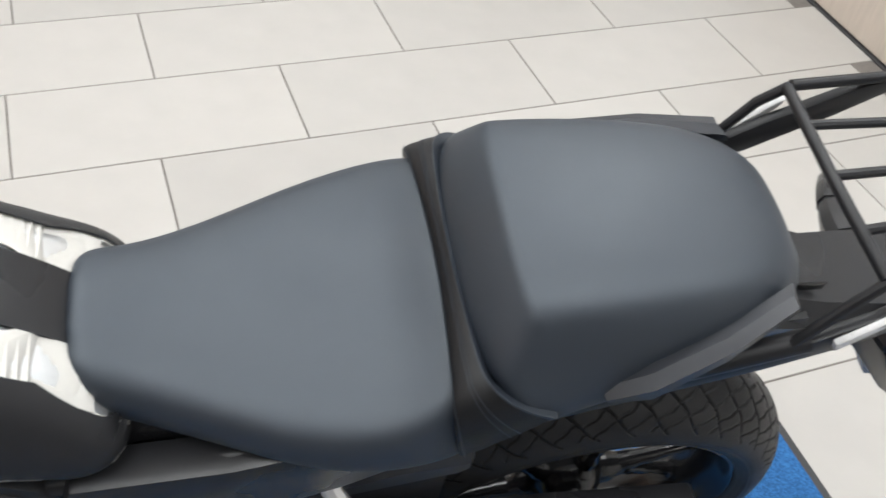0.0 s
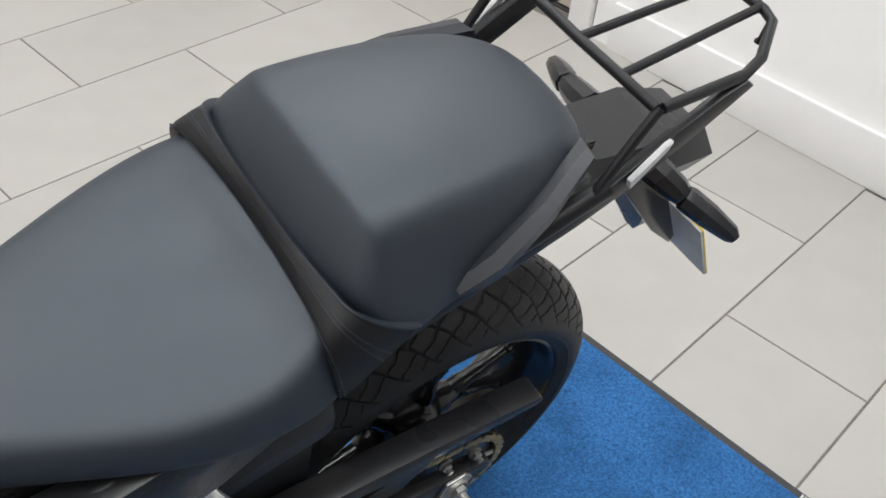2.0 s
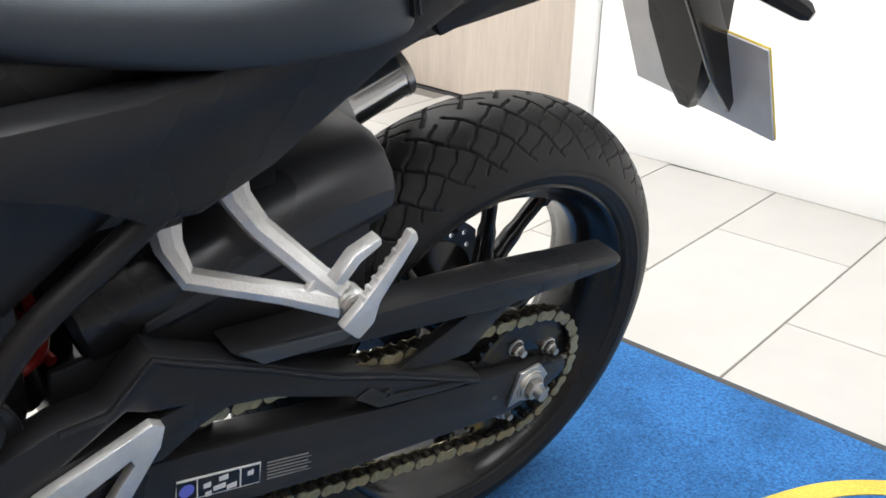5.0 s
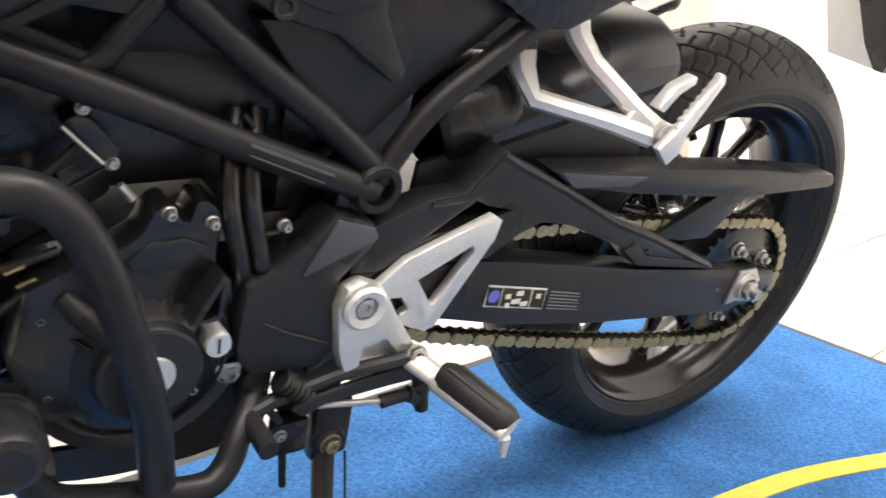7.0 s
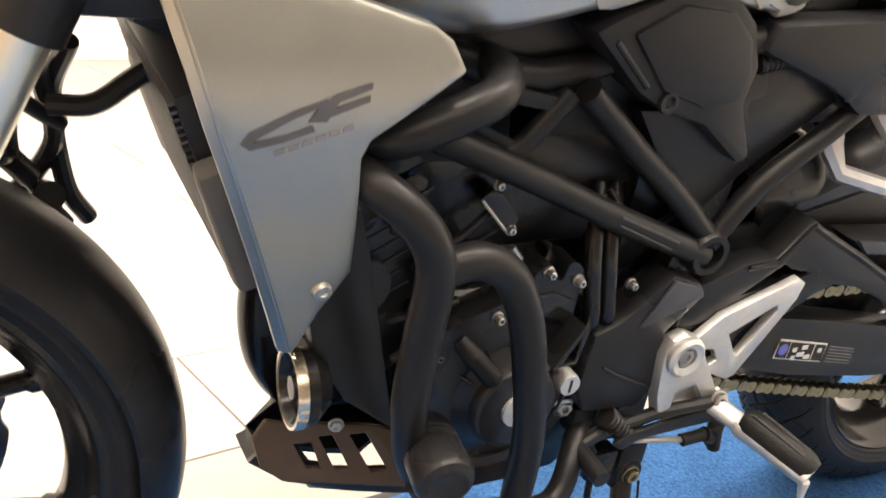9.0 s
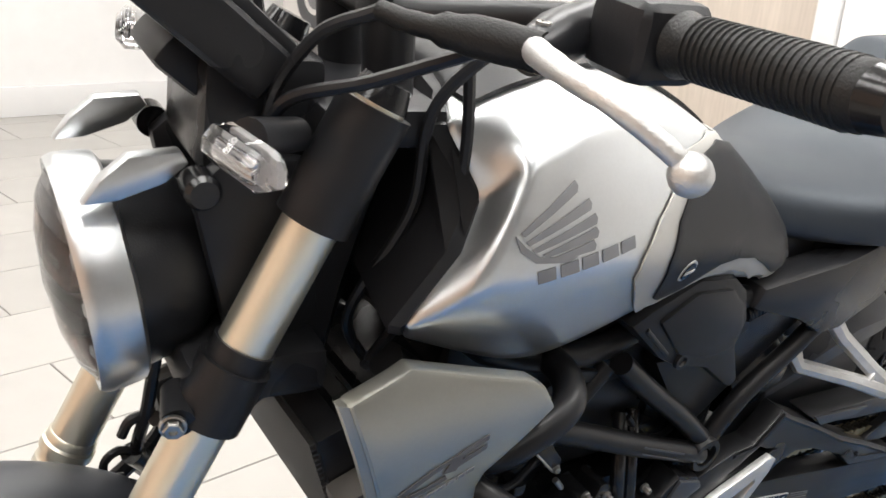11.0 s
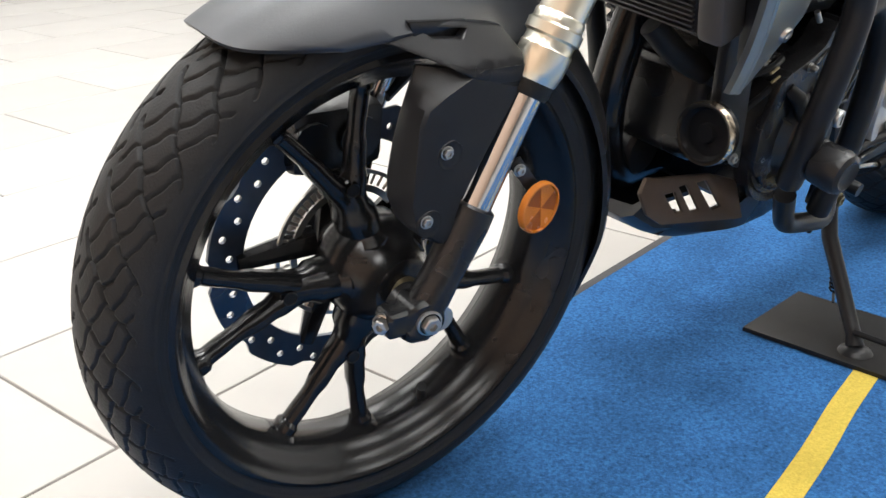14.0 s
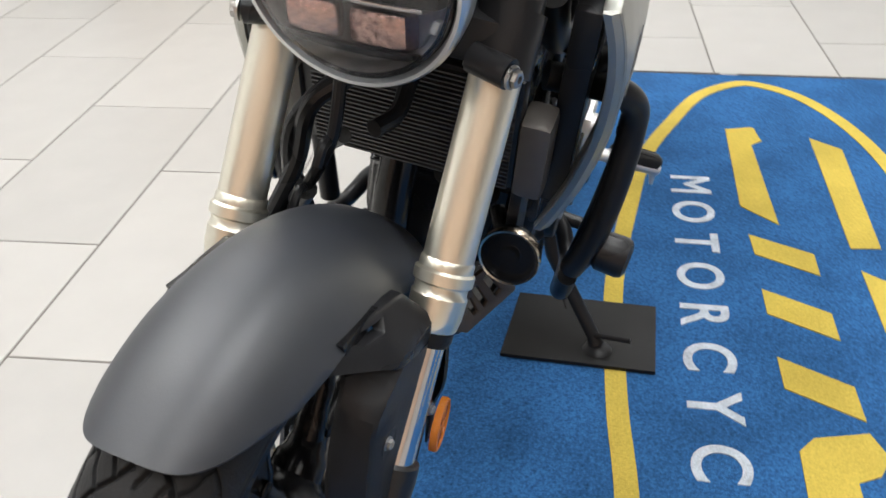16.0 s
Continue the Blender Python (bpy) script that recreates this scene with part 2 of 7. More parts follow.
def plate(outline, y0, y1, holes=(), bevel=0.002, skew=0.0):
    """A sheet cut to an (x, z) outline with holes, from y0 to y1, its rims rounded. skew: y gained for each metre of height."""
    bm = bmesh.new()
    for loop in (outline, *holes):
        vs = [bm.verts.new((x, y0, z)) for x, z in loop]
        for a, b in zip(vs, vs[1:] + vs[:1]):
            bm.edges.new((a, b))
    bmesh.ops.triangle_fill(bm, use_beauty=True, use_dissolve=True, edges=bm.edges[:])
    ext = bmesh.ops.extrude_face_region(bm, geom=bm.faces[:])
    for v in ext["geom"]:
        if isinstance(v, bmesh.types.BMVert):
            v.co.y = y1
    bmesh.ops.recalc_face_normals(bm, faces=bm.faces)
    if bevel:
        es = [e for e in bm.edges if len(e.link_faces) == 2 and e.calc_face_angle(0) > 0.6]
        bmesh.ops.bevel(bm, geom=es, offset=bevel, segments=2, affect="EDGES", profile=0.6, clamp_overlap=True)
    if skew:
        for v in bm.verts:
            v.co.y += skew * v.co.z
    return bm


def block(x0, x1, y0, y1, z0, z1, bevel=0.003, seg=2):
    bm = bmesh.new()
    bmesh.ops.create_cube(bm, size=1)
    for v in bm.verts:
        v.co = Vector(((x0 + x1) / 2 + v.co.x * (x1 - x0), (y0 + y1) / 2 + v.co.y * (y1 - y0), (z0 + z1) / 2 + v.co.z * (z1 - z0)))
    if bevel:
        bmesh.ops.bevel(bm, geom=bm.edges[:], offset=bevel, segments=seg, affect="EDGES", profile=0.6, clamp_overlap=True)
    return bm


def skin(rings, caps=True, bm=None):
    """A closed skin over rings of equal length."""
    bm = bm or bmesh.new()
    vs = [[bm.verts.new(p) for p in ring] for ring in rings]
    n = len(vs[0])
    for a, b in zip(vs, vs[1:]):
        for k in range(n):
            bm.faces.new((a[k], a[(k + 1) % n], b[(k + 1) % n], b[k]))
    if caps:
        bm.faces.new(vs[0])
        bm.faces.new(vs[-1])
    return bm


def mirrored(half):
    """A full ring from the half on the +y side, listed from below to above."""
    return [Vector(p) for p in half] + [Vector((x, -y, z)) for x, y, z in reversed(half) if y > 1e-6]


def move(bm, m):
    bmesh.ops.transform(bm, matrix=m, verts=bm.verts[:])
    return bm


def merge(*bms):
    out = bmesh.new()
    for b in bms:
        me = bpy.data.meshes.new("tmp")
        b.to_mesh(me)
        b.free()
        out.from_mesh(me)
        bpy.data.meshes.remove(me)
    return out


def bolt(at, axis=(0, -1, 0), r=0.007, h=0.006):
    """A flanged hexagon bolt head."""
    bm = turned([(0, 0), (r * 1.35, 0), (r * 1.35, h * 0.3), (r * 1.15, h * 0.38)], at, axis, 20)
    turned([(r, h * 0.3), (r, h * 0.9), (r * 0.85, h), (r * 0.5, h), (r * 0.45, h * 0.6), (0, h * 0.6)], at, axis, 6, bm)
    return bm


def text_mesh(word, size, font_space=1.0):
    cu = bpy.data.curves.new("text", "FONT")
    cu.body, cu.size, cu.align_x, cu.align_y = word, size, "CENTER", "CENTER"
    cu.extrude, cu.offset = 0.0008, size * 0.018
    ob = bpy.data.objects.new("text", cu)
    me = bpy.data.meshes.new_from_object(ob)
    bpy.data.objects.remove(ob)
    bm = bmesh.new()
    bm.from_mesh(me)
    bpy.data.meshes.remove(me)
    return bm


def flat(outline, z0, z1):
    """A thin slab cut to an (x, y) outline."""
    bm = plate(outline, 0, z1 - z0, bevel=0)
    for v in bm.verts:
        v.co = Vector((v.co.x, v.co.z, z0 + v.co.y))
    return bm


def structure(ob, label="", category=""):
    return tagged(ob, label, category, kind="structure")


# ---- room ----
TURN = radians(9.5)
E1, E2 = Vector((math.cos(TURN), math.sin(TURN), 0)), Vector((-math.sin(TURN), math.cos(TURN), 0))
ROOM = pose(0, 0, 0, 0, 0, 6.5)


def room_box(name, x0, x1, y0, y1, z0, z1, mat, label, category, bevel=0.0, parent=None):
    """A box along the room's walls, in the room's own metres."""
    ob = part(name, move(block(x0, x1, y0, y1, z0, z1, bevel), ROOM), mat, parent)
    return structure(ob, label, category) if parent is None else ob


floor = structure(part("floor", move(block(-6.0, 1.9, -5.0, 4.45, -0.12, -0.0025, 0), ROOM), GROUT), "beige stone-look porcelain tile floor with thin grey joints", "floor")
EX = 1.585
room_box("wall_east", EX, EX + 0.2, -5.0, 0.875, 0, CEILING, WALLP, "plain white painted wall of the showroom", "wall")
room_box("wall_east", EX, EX + 0.2, 1.95, 4.25, 0, CEILING, WALLP, "plain white painted wall beside the door", "wall")
room_box("wall_east", EX, EX + 0.2, 0.875, 1.95, 2.08, CEILING, WALLP, "white painted wall above the door", "wall")
room_box("wall_north", -6.0, EX + 0.2, 4.25, 4.45, 0, CEILING, WALLP, "plain white painted back wall", "wall")
room_box("wall_south", -6.0, EX + 0.2, -5.0, -4.8, 0, CEILING, GREYW, "plain grey painted wall", "wall")
room_box("wall_west", -5.0, -4.8, -4.8, 4.25, 0, CEILING, ORANGE, "plain orange painted end wall", "wall")
room_box("ceiling", -6.0, EX + 0.2, -5.0, 4.45, CEILING, CEILING + 0.1, CEILP, "white suspended ceiling of the showroom", "ceiling")
room_box("baseboard", EX - 0.018, EX - 0.001, -4.8, 0.80, 0, 0.15, TRIMP, "white painted skirting board along the wall", "baseboard", 0.004)
room_box("baseboard", -5.8, EX - 0.02, 4.232, 4.249, 0, 0.15, TRIMP, "white painted skirting board along the back wall", "baseboard", 0.004)
door = structure(part("door_1", move(block(EX + 0.07, EX + 0.11, 0.965, 1.865, 0.012, 2.02, 0.002), ROOM), WOOD), "closed pale wood laminate door in a white frame", "door")
for a, b in ((0.88, 0.96), (1.87, 1.95)):
    part("door_frame", move(block(EX - 0.02, EX + 0.14, a, b, 0, 2.07, 0.003), ROOM), TRIMP, door)
part("door_frame", move(block(EX - 0.02, EX + 0.14, 0.96, 1.87, 2.025, 2.075, 0.003), ROOM), TRIMP, door)
# dark strip painting the shadow gap below the door
part("door_gap_shade", move(block(EX + 0.062, EX + 0.118, 0.96, 1.87, -0.002, 0.005, 0.002), ROOM), EDGE, door)
for lx, ly, _ in PANELS:
    cl = part("ceiling_light", move(block(-0.62, 0.62, -0.32, 0.32, 0, 0.02, 0.003), pose(lx, ly, CEILING - 0.022, 0, 0, 8)), TRIMP)
    tagged(cl, "square-edged white ceiling light panel, switched on", "ceiling light", "ceiling light panels")
    part("diffuser", move(block(-0.6, 0.6, -0.3, 0.3, -0.004, 0.0, 0), pose(lx, ly, CEILING - 0.022, 0, 0, 8)), DIFFUSER, cl)

# ---- blue display mat ----
MAT = pose(0.556, 0.335, 0, 0, 0, 7.4)        # its far right corner


def on_mat(bm):
    return move(bm, MAT)


mat_thing = part("display_mat", on_mat(block(-2.55, -0.016, -1.62, -0.016, 0.0, 0.0045, 0.001)), CARPET)
tagged(mat_thing, "blue carpet display mat with yellow track outline and lettering", "mat")
for x0, x1, y0, y1 in ((-2.566, 0, -0.016, 0), (-2.566, 0, -1.636, -1.62), (-0.016, 0, -1.62, -0.016), (-2.566, -2.55, -1.62, -0.016)):
    part("rubber_edge", on_mat(block(x0, x1, y0, y1, 0.0, 0.004, 0.001)), EDGE, mat_thing, "black rubber edging")
for k in range(7):
    part("edge_mark", on_mat(block(-0.0130, -0.0040, -0.738 - 0.0062 * k, -0.7345 - 0.0062 * k, 0.0038, 0.0046, 0)), STK_W, mat_thing, "small white printed mark")
way = smooth_path([(-1.70, -0.47, 0), (-1.25, -0.385, 0), (-0.944, -0.334, 0), (-0.753, -0.296, 0), (-0.444, -0.252, 0), (-0.115, -0.245, 0), (0.10, -0.252, 0), (0.29, -0.292, 0), (0.47, -0.345, 0),
                   (0.572, -0.43, 0), (0.575, -0.50, 0), (0.507, -0.598, 0), (0.352, -0.695, 0), (0.138, -0.768, 0), (-0.2, -0.83, 0), (-0.8, -0.92, 0), (-1.6, -1.03, 0)], 8)
left, right = [], []
for i, p in enumerate(way):
    t = (way[min(i + 1, len(way) - 1)] - way[max(i - 1, 0)]).normalized()
    n = Vector((-t.y, t.x, 0)) * 0.0165
    left.append((p + n)[:2])
    right.append((p - n)[:2])
part("track_line", flat(left + right[::-1], 0.0040, 0.0062), YELLOW, mat_thing, "yellow pile track outline")
for shape in ([(0.275, -0.418), (0.30, -0.48), (0.225, -0.50), (0.20, -0.478), (-0.163, -0.535), (-0.103, -0.461)],
              [(-0.215, -0.479), (-0.261, -0.596), (-0.334, -0.604), (-0.286, -0.491)],
              [(-0.403, -0.504), (-0.451, -0.617), (-0.527, -0.626), (-0.477, -0.513)],
              [(-0.595, -0.528), (-0.643, -0.639), (-0.720, -0.650), (-0.672, -0.538)],
              [(0.266, -0.606), (0.22, -0.674), (-0.211, -0.716), (-0.223, -0.662)],
              [(-0.30, -0.675), (-0.34, -0.735), (-0.60, -0.77), (-0.58, -0.71)],
              [(-0.807, -0.556), (-0.775, -0.576), (-0.745, -0.652), (-0.79, -0.675), (-0.83, -0.66), (-0.85, -0.63), (-1.05, -0.655), (-1.05, -0.58)]):
    part("yellow_shape", flat(shape, 0.0040, 0.0062), YELLOW, mat_thing, "yellow pile block")
EM = [(-0.038, -0.0405), (-0.038, 0.0405), (-0.0235, 0.0405), (0, 0.006), (0.0235, 0.0405), (0.038, 0.0405), (0.038, -0.0405), (0.0243, -0.0405), (0.0243, 0.016), (0.004, -0.014), (-0.004, -0.014), (-0.0243, 0.016), (-0.0243, -0.0405)]
for i, ch in enumerate("MOTORCYCLE"):
    x = -0.030 - 0.1185 * i
    y = -0.353 + 0.115 * (x + 0.03)
    part("letter", move(text_mesh(ch, 0.113) if i else flat([(a, b + 0.005) for a, b in EM], -0.0008, 0.0008), pose(x, y, 0.0052, 0, 0, 180 + 90 + 6.5 - 90)), WHITEC, mat_thing, "white pile letter")

# ---- roll-up banner and bottles ----
ban = part("rollup_banner", move(block(-0.06, 0.06, -0.55, 0.55, 0.0, 0.075, 0.02, 3), pose(1.045, 3.66, 0, 0, 0, 9)), PRINT_G)
tagged(ban, "free-standing roll-up advertising banner with grey metal base", "banner")
BP = pose(1.03, 3.66, 0, 0, 0, 9)
part("banner_sheet", move(block(-0.002, 0.002, -0.50, 0.50, 0.07, 2.0, 0), BP), BANNER, ban, "white printed banner fabric")
part("pole", move(tube([(0.02, 0, 0.05), (0.02, 0, 2.0)], 0.01), BP), STEEL, ban)
part("top_rail", move(block(-0.012, 0.012, -0.51, 0.51, 1.99, 2.02, 0.004), BP), STEEL, ban)
for fy in (-0.35, 0.35):
    part("foot", move(block(-0.14, 0.02, fy - 0.03, fy + 0.03, 0, 0.006, 0.002), BP), STEEL, ban)
part("printed_bar", move(block(-0.0045, -0.0028, 0.07, 0.46, 0.245, 0.285, 0), BP), PRINT_D, ban, "dark printed line of writing")
part("printed_bar", move(block(-0.0045, -0.0028, 0.20, 0.44, 0.185, 0.192, 0), BP), PRINT_G, ban)
part("printed_bar", move(block(-0.0045, -0.0028, 0.25, 0.44, 0.168, 0.174, 0), BP), PRINT_G, ban)
wheel_print = turned([(0.10, -0.0003), (0.17, -0.0003), (0.17, -0.0012), (0.10, -0.0012)], (-0.003, 0.20, 0.66), (1, 0, 0), 40, closed=True)
part("printed_wheel", move(wheel_print, BP), PRINT_D, ban, "dark printed wheel ring")
part("printed_hub", move(turned([(0, -0.0003), (0.07, -0.0003), (0.07, -0.0012), (0, -0.0012)], (-0.003, 0.20, 0.66), (1, 0, 0), 30), BP), PRINT_G, ban)
part("printed_patch", move(plate([(-0.49, 0.55), (-0.22, 0.70), (-0.10, 0.95), (-0.49, 0.95)], -0.001, 0.001, bevel=0), BP @ pose(-0.005, 0, 0, 0, 0, 90)), PRINT_B, ban, "blue printed panel")
part("printed_patch", move(plate([(-0.49, 0.56), (-0.22, 0.72), (-0.12, 0.95), (-0.49, 0.95)], -0.001, 0.001, bevel=0), BP @ pose(-0.0075, 0, 0, 0, 0, 90)), PRINT_D, ban, "dark printed panel")


def bottle(x, y, r, h, mat, cap, label):
    ob = part("bottle", turned([(0, 0), (r, 0), (r, h * 0.72), (r * 0.8, h * 0.80), (r * 0.45, h * 0.84), (r * 0.45, h * 0.86)], (x, y, 0), (0, 0, 1), 28), mat)
    tagged(ob, label, "bottle", "bottles by the banner")
    part("cap", turned([(r * 0.5, h * 0.85), (r * 0.5, h), (0, h)], (x, y, 0), (0, 0, 1), 24), cap, ob)
    part("label", turned([(r + 0.0008, h * 0.2), (r + 0.0008, h * 0.6)], (x, y, 0), (0, 0, 1), 28), PRINT_G if cap is SATIN else PURPLE, ob)


bottle(1.09, 3.02, 0.035, 0.26, BOTTLE, BOTTLE, "white plastic spray bottle standing on the floor")
bottle(1.24, 3.03, 0.033, 0.22, PURPLE, SATIN, "purple and white aerosol can on the floor")
bottle(1.21, 3.16, 0.033, 0.22, PLATE_Y, SATIN, "yellow aerosol can on the floor")

# ---- the motorcycle, built upright with its rear wheel over the origin and its nose to -x, then leaned on its side stand ----
bike = new("motorcycle")
bike.matrix_world = pose(0, 0, 0.0045, 10.04, 0, 0)
tagged(bike, "black and silver naked motorcycle with luggage rack, leaning on its stand", "motorcycle")
RAKE = radians(24.2)
STEER = Matrix.Translation((-1.438, 0, 0)) @ Matrix.Rotation(radians(-6.2), 4, Vector((math.sin(RAKE), 0, math.cos(RAKE)))) @ Matrix.Translation((1.438, 0, 0))
AXLE_F, AXLE_R = Vector((-1.351, 0, 0.2885)), Vector((0, 0, 0.306))


def front(name, bm, mat, parent=None, label="", **k):
    """A part that turns with the handlebar."""
    return part(name, move(bm, STEER), mat, parent or bike, label, **k)


def bp(name, bm, mat, parent=None, label="", **k):
    return part(name, bm, mat, parent or bike, label, **k)


def tyre_mesh(R, w, bead, way=1, nu=2000, nv=176):
    """A road tyre: rounded crown with curved grooves, sidewalls down to the bead."""
    v = np.linspace(-1, 1, nv)
    crown = np.clip(v / 0.80, -1, 1) * radians(80)
    y = w / 2 * np.sin(crown) / math.sin(radians(80))
    drop = w * 0.37
    r = R - drop * (1 - np.cos(crown)) / (1 - math.cos(radians(80)))
    side = np.clip((np.abs(v) - 0.80) / 0.20, 0, 1)
    r = r - side * (R - drop - bead)
    y = np.sign(v) * (np.abs(y) + side * 0.003 - side ** 2 * w * 0.13)
    u = np.arange(nu) / nu * 2 * math.pi
    U, V = np.meshgrid(u, v, indexing="ij")
    s = np.abs(V) / 0.80 * radians(80) * w * 0.55           # way across the crown, metres
    arc = U * R
    n = round(2 * math.pi * R / 0.050)
    p = 2 * math.pi * R / n
    edge = w * 0.66
    f = np.clip((s - w * 0.02) / (edge - w * 0.02), 0, 1)
    run = 0.080 * f + 0.0020 * np.sin(f * 13.0)                    # a groove sweeps round the tyre on its way to the shoulder
    lean = (0.080 + 0.026 * np.cos(f * 13.0)) / edge
    q = (way * arc - run) / p + np.where(V > 0, 0.5, 0.0)
    k = np.round(q)
    cell = q - k                                                   # 0 on a groove, half way to its neighbours at -0.5 and 0.5
    g = lambda d, h, depth: depth * np.clip((1.5 * h - d) / (0.75 * h), 0, 1)
    sweep = np.where(s < edge, g(np.abs(cell) * p / np.sqrt(1 + lean ** 2), np.where(f < 0.6, 0.0014, 0.0010), 0.0050), 0)
    side = q - np.floor(q)
    turn_ = np.where(np.floor(q) % 2 == 0, 0.045, -0.045) * w
    rows = [g(np.abs(s - w * c + w * 0.15 * (side - 0.5) + turn_ + 0.006 * w * np.sin(side * 9)) * 0.85, 0.0008, 0.0034) for c in (0.11, 0.23, 0.35, 0.47, 0.58)]
    cut = np.maximum(sweep, np.where((s > w * 0.04) & (s < w * 0.62), np.maximum.reduce(rows), 0))
    Rr = r[None, :] - cut
    ribs = (np.abs(np.abs(V) - 0.86) < 0.012) | (np.abs(np.abs(V) - 0.95) < 0.010)
    Y = y[None, :] + np.where(ribs, np.sign(V) * 0.0012, 0)
    co = np.stack([Rr * np.cos(U), np.broadcast_to(Y, Rr.shape), Rr * np.sin(U)], -1).reshape(-1, 3)
    i, j = np.meshgrid(np.arange(nu), np.arange(nv - 1), indexing="ij")
    i2 = (i + 1) % nu
    f = np.stack([i * nv + j, i * nv + j + 1, i2 * nv + j + 1, i2 * nv + j], -1).reshape(-1, 4)
    me = bpy.data.meshes.new("tyre")
    me.from_pydata(co.tolist(), [], f.tolist())
    me.polygons.foreach_set("use_smooth", [True] * len(me.polygons))
    me.materials.append(RUBBER)
    return me


def wheel(name, centre, m, R, w, half, phase, label, way=1):
    """Cast wheel: rim with five forked spokes, hub and tyre."""
    place = m @ Matrix.Translation(centre)
    prof = [(0.228, -half - 0.004), (0.228, -half + 0.004), (0.214, -half + 0.008), (0.206, -0.018), (0.206, 0.018), (0.214, half - 0.008), (0.228, half - 0.004), (0.228, half + 0.004),
            (0.223, half + 0.006), (0.219, half + 0.003), (0.216, half - 0.004), (0.211, half - 0.010), (0.208, half - 0.014), (0.197, half - 0.022), (0.194, 0.010), (0.194, -0.010), (0.197, -half + 0.022), (0.208, -half + 0.014), (0.211, -half + 0.010), (0.216, -half + 0.004), (0.219, -half - 0.003), (0.223, -half - 0.006)]
    rim = part(name, move(turned(prof, (0, 0, 0), n=96, closed=True), place), GLOSSY, bike, label, angle=50)
    ty = new("tyre", tyre_mesh(R, w, 0.221, way))
    ty.parent, ty.matrix_local = rim, place
    ty["label"] = "black road tyre with curved grooves"
    for i in range(5):
        a = radians(phase + 72 * i)
        d = lambda q, r, y=0: Vector((r * math.cos(a + q), y, r * math.sin(a + q)))
        stem = tube([d(0, 0.030), d(0, 0.050), d(0, 0.075), d(0, 0.094), d(0, 0.103), d(0, 0.106)], [0.027, 0.0210, 0.0170, 0.0150, 0.0110, 0.006], 18, bend=3)
        for v in stem.verts:
            v.co.y *= 1.55 - 5.5 * min(math.hypot(v.co.x, v.co.z), 0.1)
        part("spoke", move(stem, place), GLOSSY, rim)
        for q in (-1, 1):
            arm = tube([d(q * 0.02, 0.070), d(q * 0.075, 0.090), d(q * 0.138, 0.112), d(q * 0.19, 0.145), d(q * 0.232, 0.176), d(q * 0.25, 0.190), d(q * 0.256, 0.199)], [0.0125, 0.0120, 0.0102, 0.0082, 0.0086, 0.0115, 0.018], 14, bend=3)
            for v in arm.verts:
                v.co.y *= 1.25
            part("spoke", move(arm, place), GLOSSY, rim)
            part("spoke_pocket", move(turned([(0.0, 0.0), (0.0060, 0.0), (0.0066, 0.0012), (0.0072, 0.0)], d(0.0, 0.098, q * 0.0160), (0, q, 0), 16), place), SOFT, rim)
    hub = turned([(0.012, -0.060), (0.026, -0.060), (0.031, -0.057), (0.034, -0.046), (0.040, -0.036), (0.050, -0.024), (0.055, -0.010), (0.055, 0.014), (0.048, 0.028), (0.040, 0.040), (0.030, 0.055), (0.012, 0.055)], (0, 0, 0), n=40, closed=True)
    part("hub", move(hub, place), GLOSSY, rim)
    va = radians(phase + 36)
    part("valve", move(tube([(0.197 * math.cos(va), -0.012, 0.197 * math.sin(va)), (0.178 * math.cos(va), -0.018, 0.178 * math.sin(va)), (0.170 * math.cos(va), -0.022, 0.170 * math.sin(va))], [0.0055, 0.0045, 0.0055], 12), place), SOFT, rim)
    return rim, place


def disc_mesh(R, inner, y, holes, petals=10, t=0.0045):
    """A wave-edged brake disc with rows of drilled holes and open windows."""
    bm = bmesh.new()

    def loop(pts):
        vs = [bm.verts.new((x, y, z)) for x, z in pts]
        for a, b in zip(vs, vs[1:] + vs[:1]):
            bm.edges.new((a, b))
    n = petals * 8
    loop([((R - 0.006 * (1 if (k % 8) in (0, 1) else 0)) * math.cos(2 * math.pi * k / n), (R - 0.006 * (1 if (k % 8) in (0, 1) else 0)) * math.sin(2 * math.pi * k / n)) for k in range(n)])
    loop([(inner * math.cos(2 * math.pi * k / 60), inner * math.sin(2 * math.pi * k / 60)) for k in range(60)])
    for k in range(holes):
        a = 2 * math.pi * (k + 0.5) / holes
        rr = R - (0.012, 0.022)[k % 2]
        cx, cz = rr * math.cos(a), rr * math.sin(a)
        loop([(cx + 0.0040 * math.cos(q), cz + 0.0040 * math.sin(q)) for q in [2 * math.pi * j / 7 for j in range(7)]])
    bmesh.ops.triangle_fill(bm, use_beauty=True, use_dissolve=False, edges=bm.edges[:])
    ext = bmesh.ops.extrude_face_region(bm, geom=bm.faces[:])
    for v in ext["geom"]:
        if isinstance(v, bmesh.types.BMVert):
            v.co.y = y + t
    return bm


# wheels
fw, fplace = wheel("front_wheel", AXLE_F, STEER, 0.2852, 0.108, 0.046, 255, "black cast five-spoke front wheel")
rw, rplace = wheel("rear_wheel", AXLE_R, Matrix.Identity(4), 0.306, 0.150, 0.060, 71, "black cast five-spoke rear wheel", -1)
part("brake_disc", move(disc_mesh(0.148, 0.112, 0.052, 40), fplace), DISC, fw, "dark drilled wave-edged brake disc")
for k in range(5):
    a = radians(20 + 72 * k)
    part("disc_carrier", move(tube([(0.04 * math.cos(a), 0.05, 0.04 * math.sin(a)), (0.118 * math.cos(a + 0.25), 0.054, 0.118 * math.sin(a + 0.25))], [0.016, 0.009], 8), fplace), GLOSSY, fw)
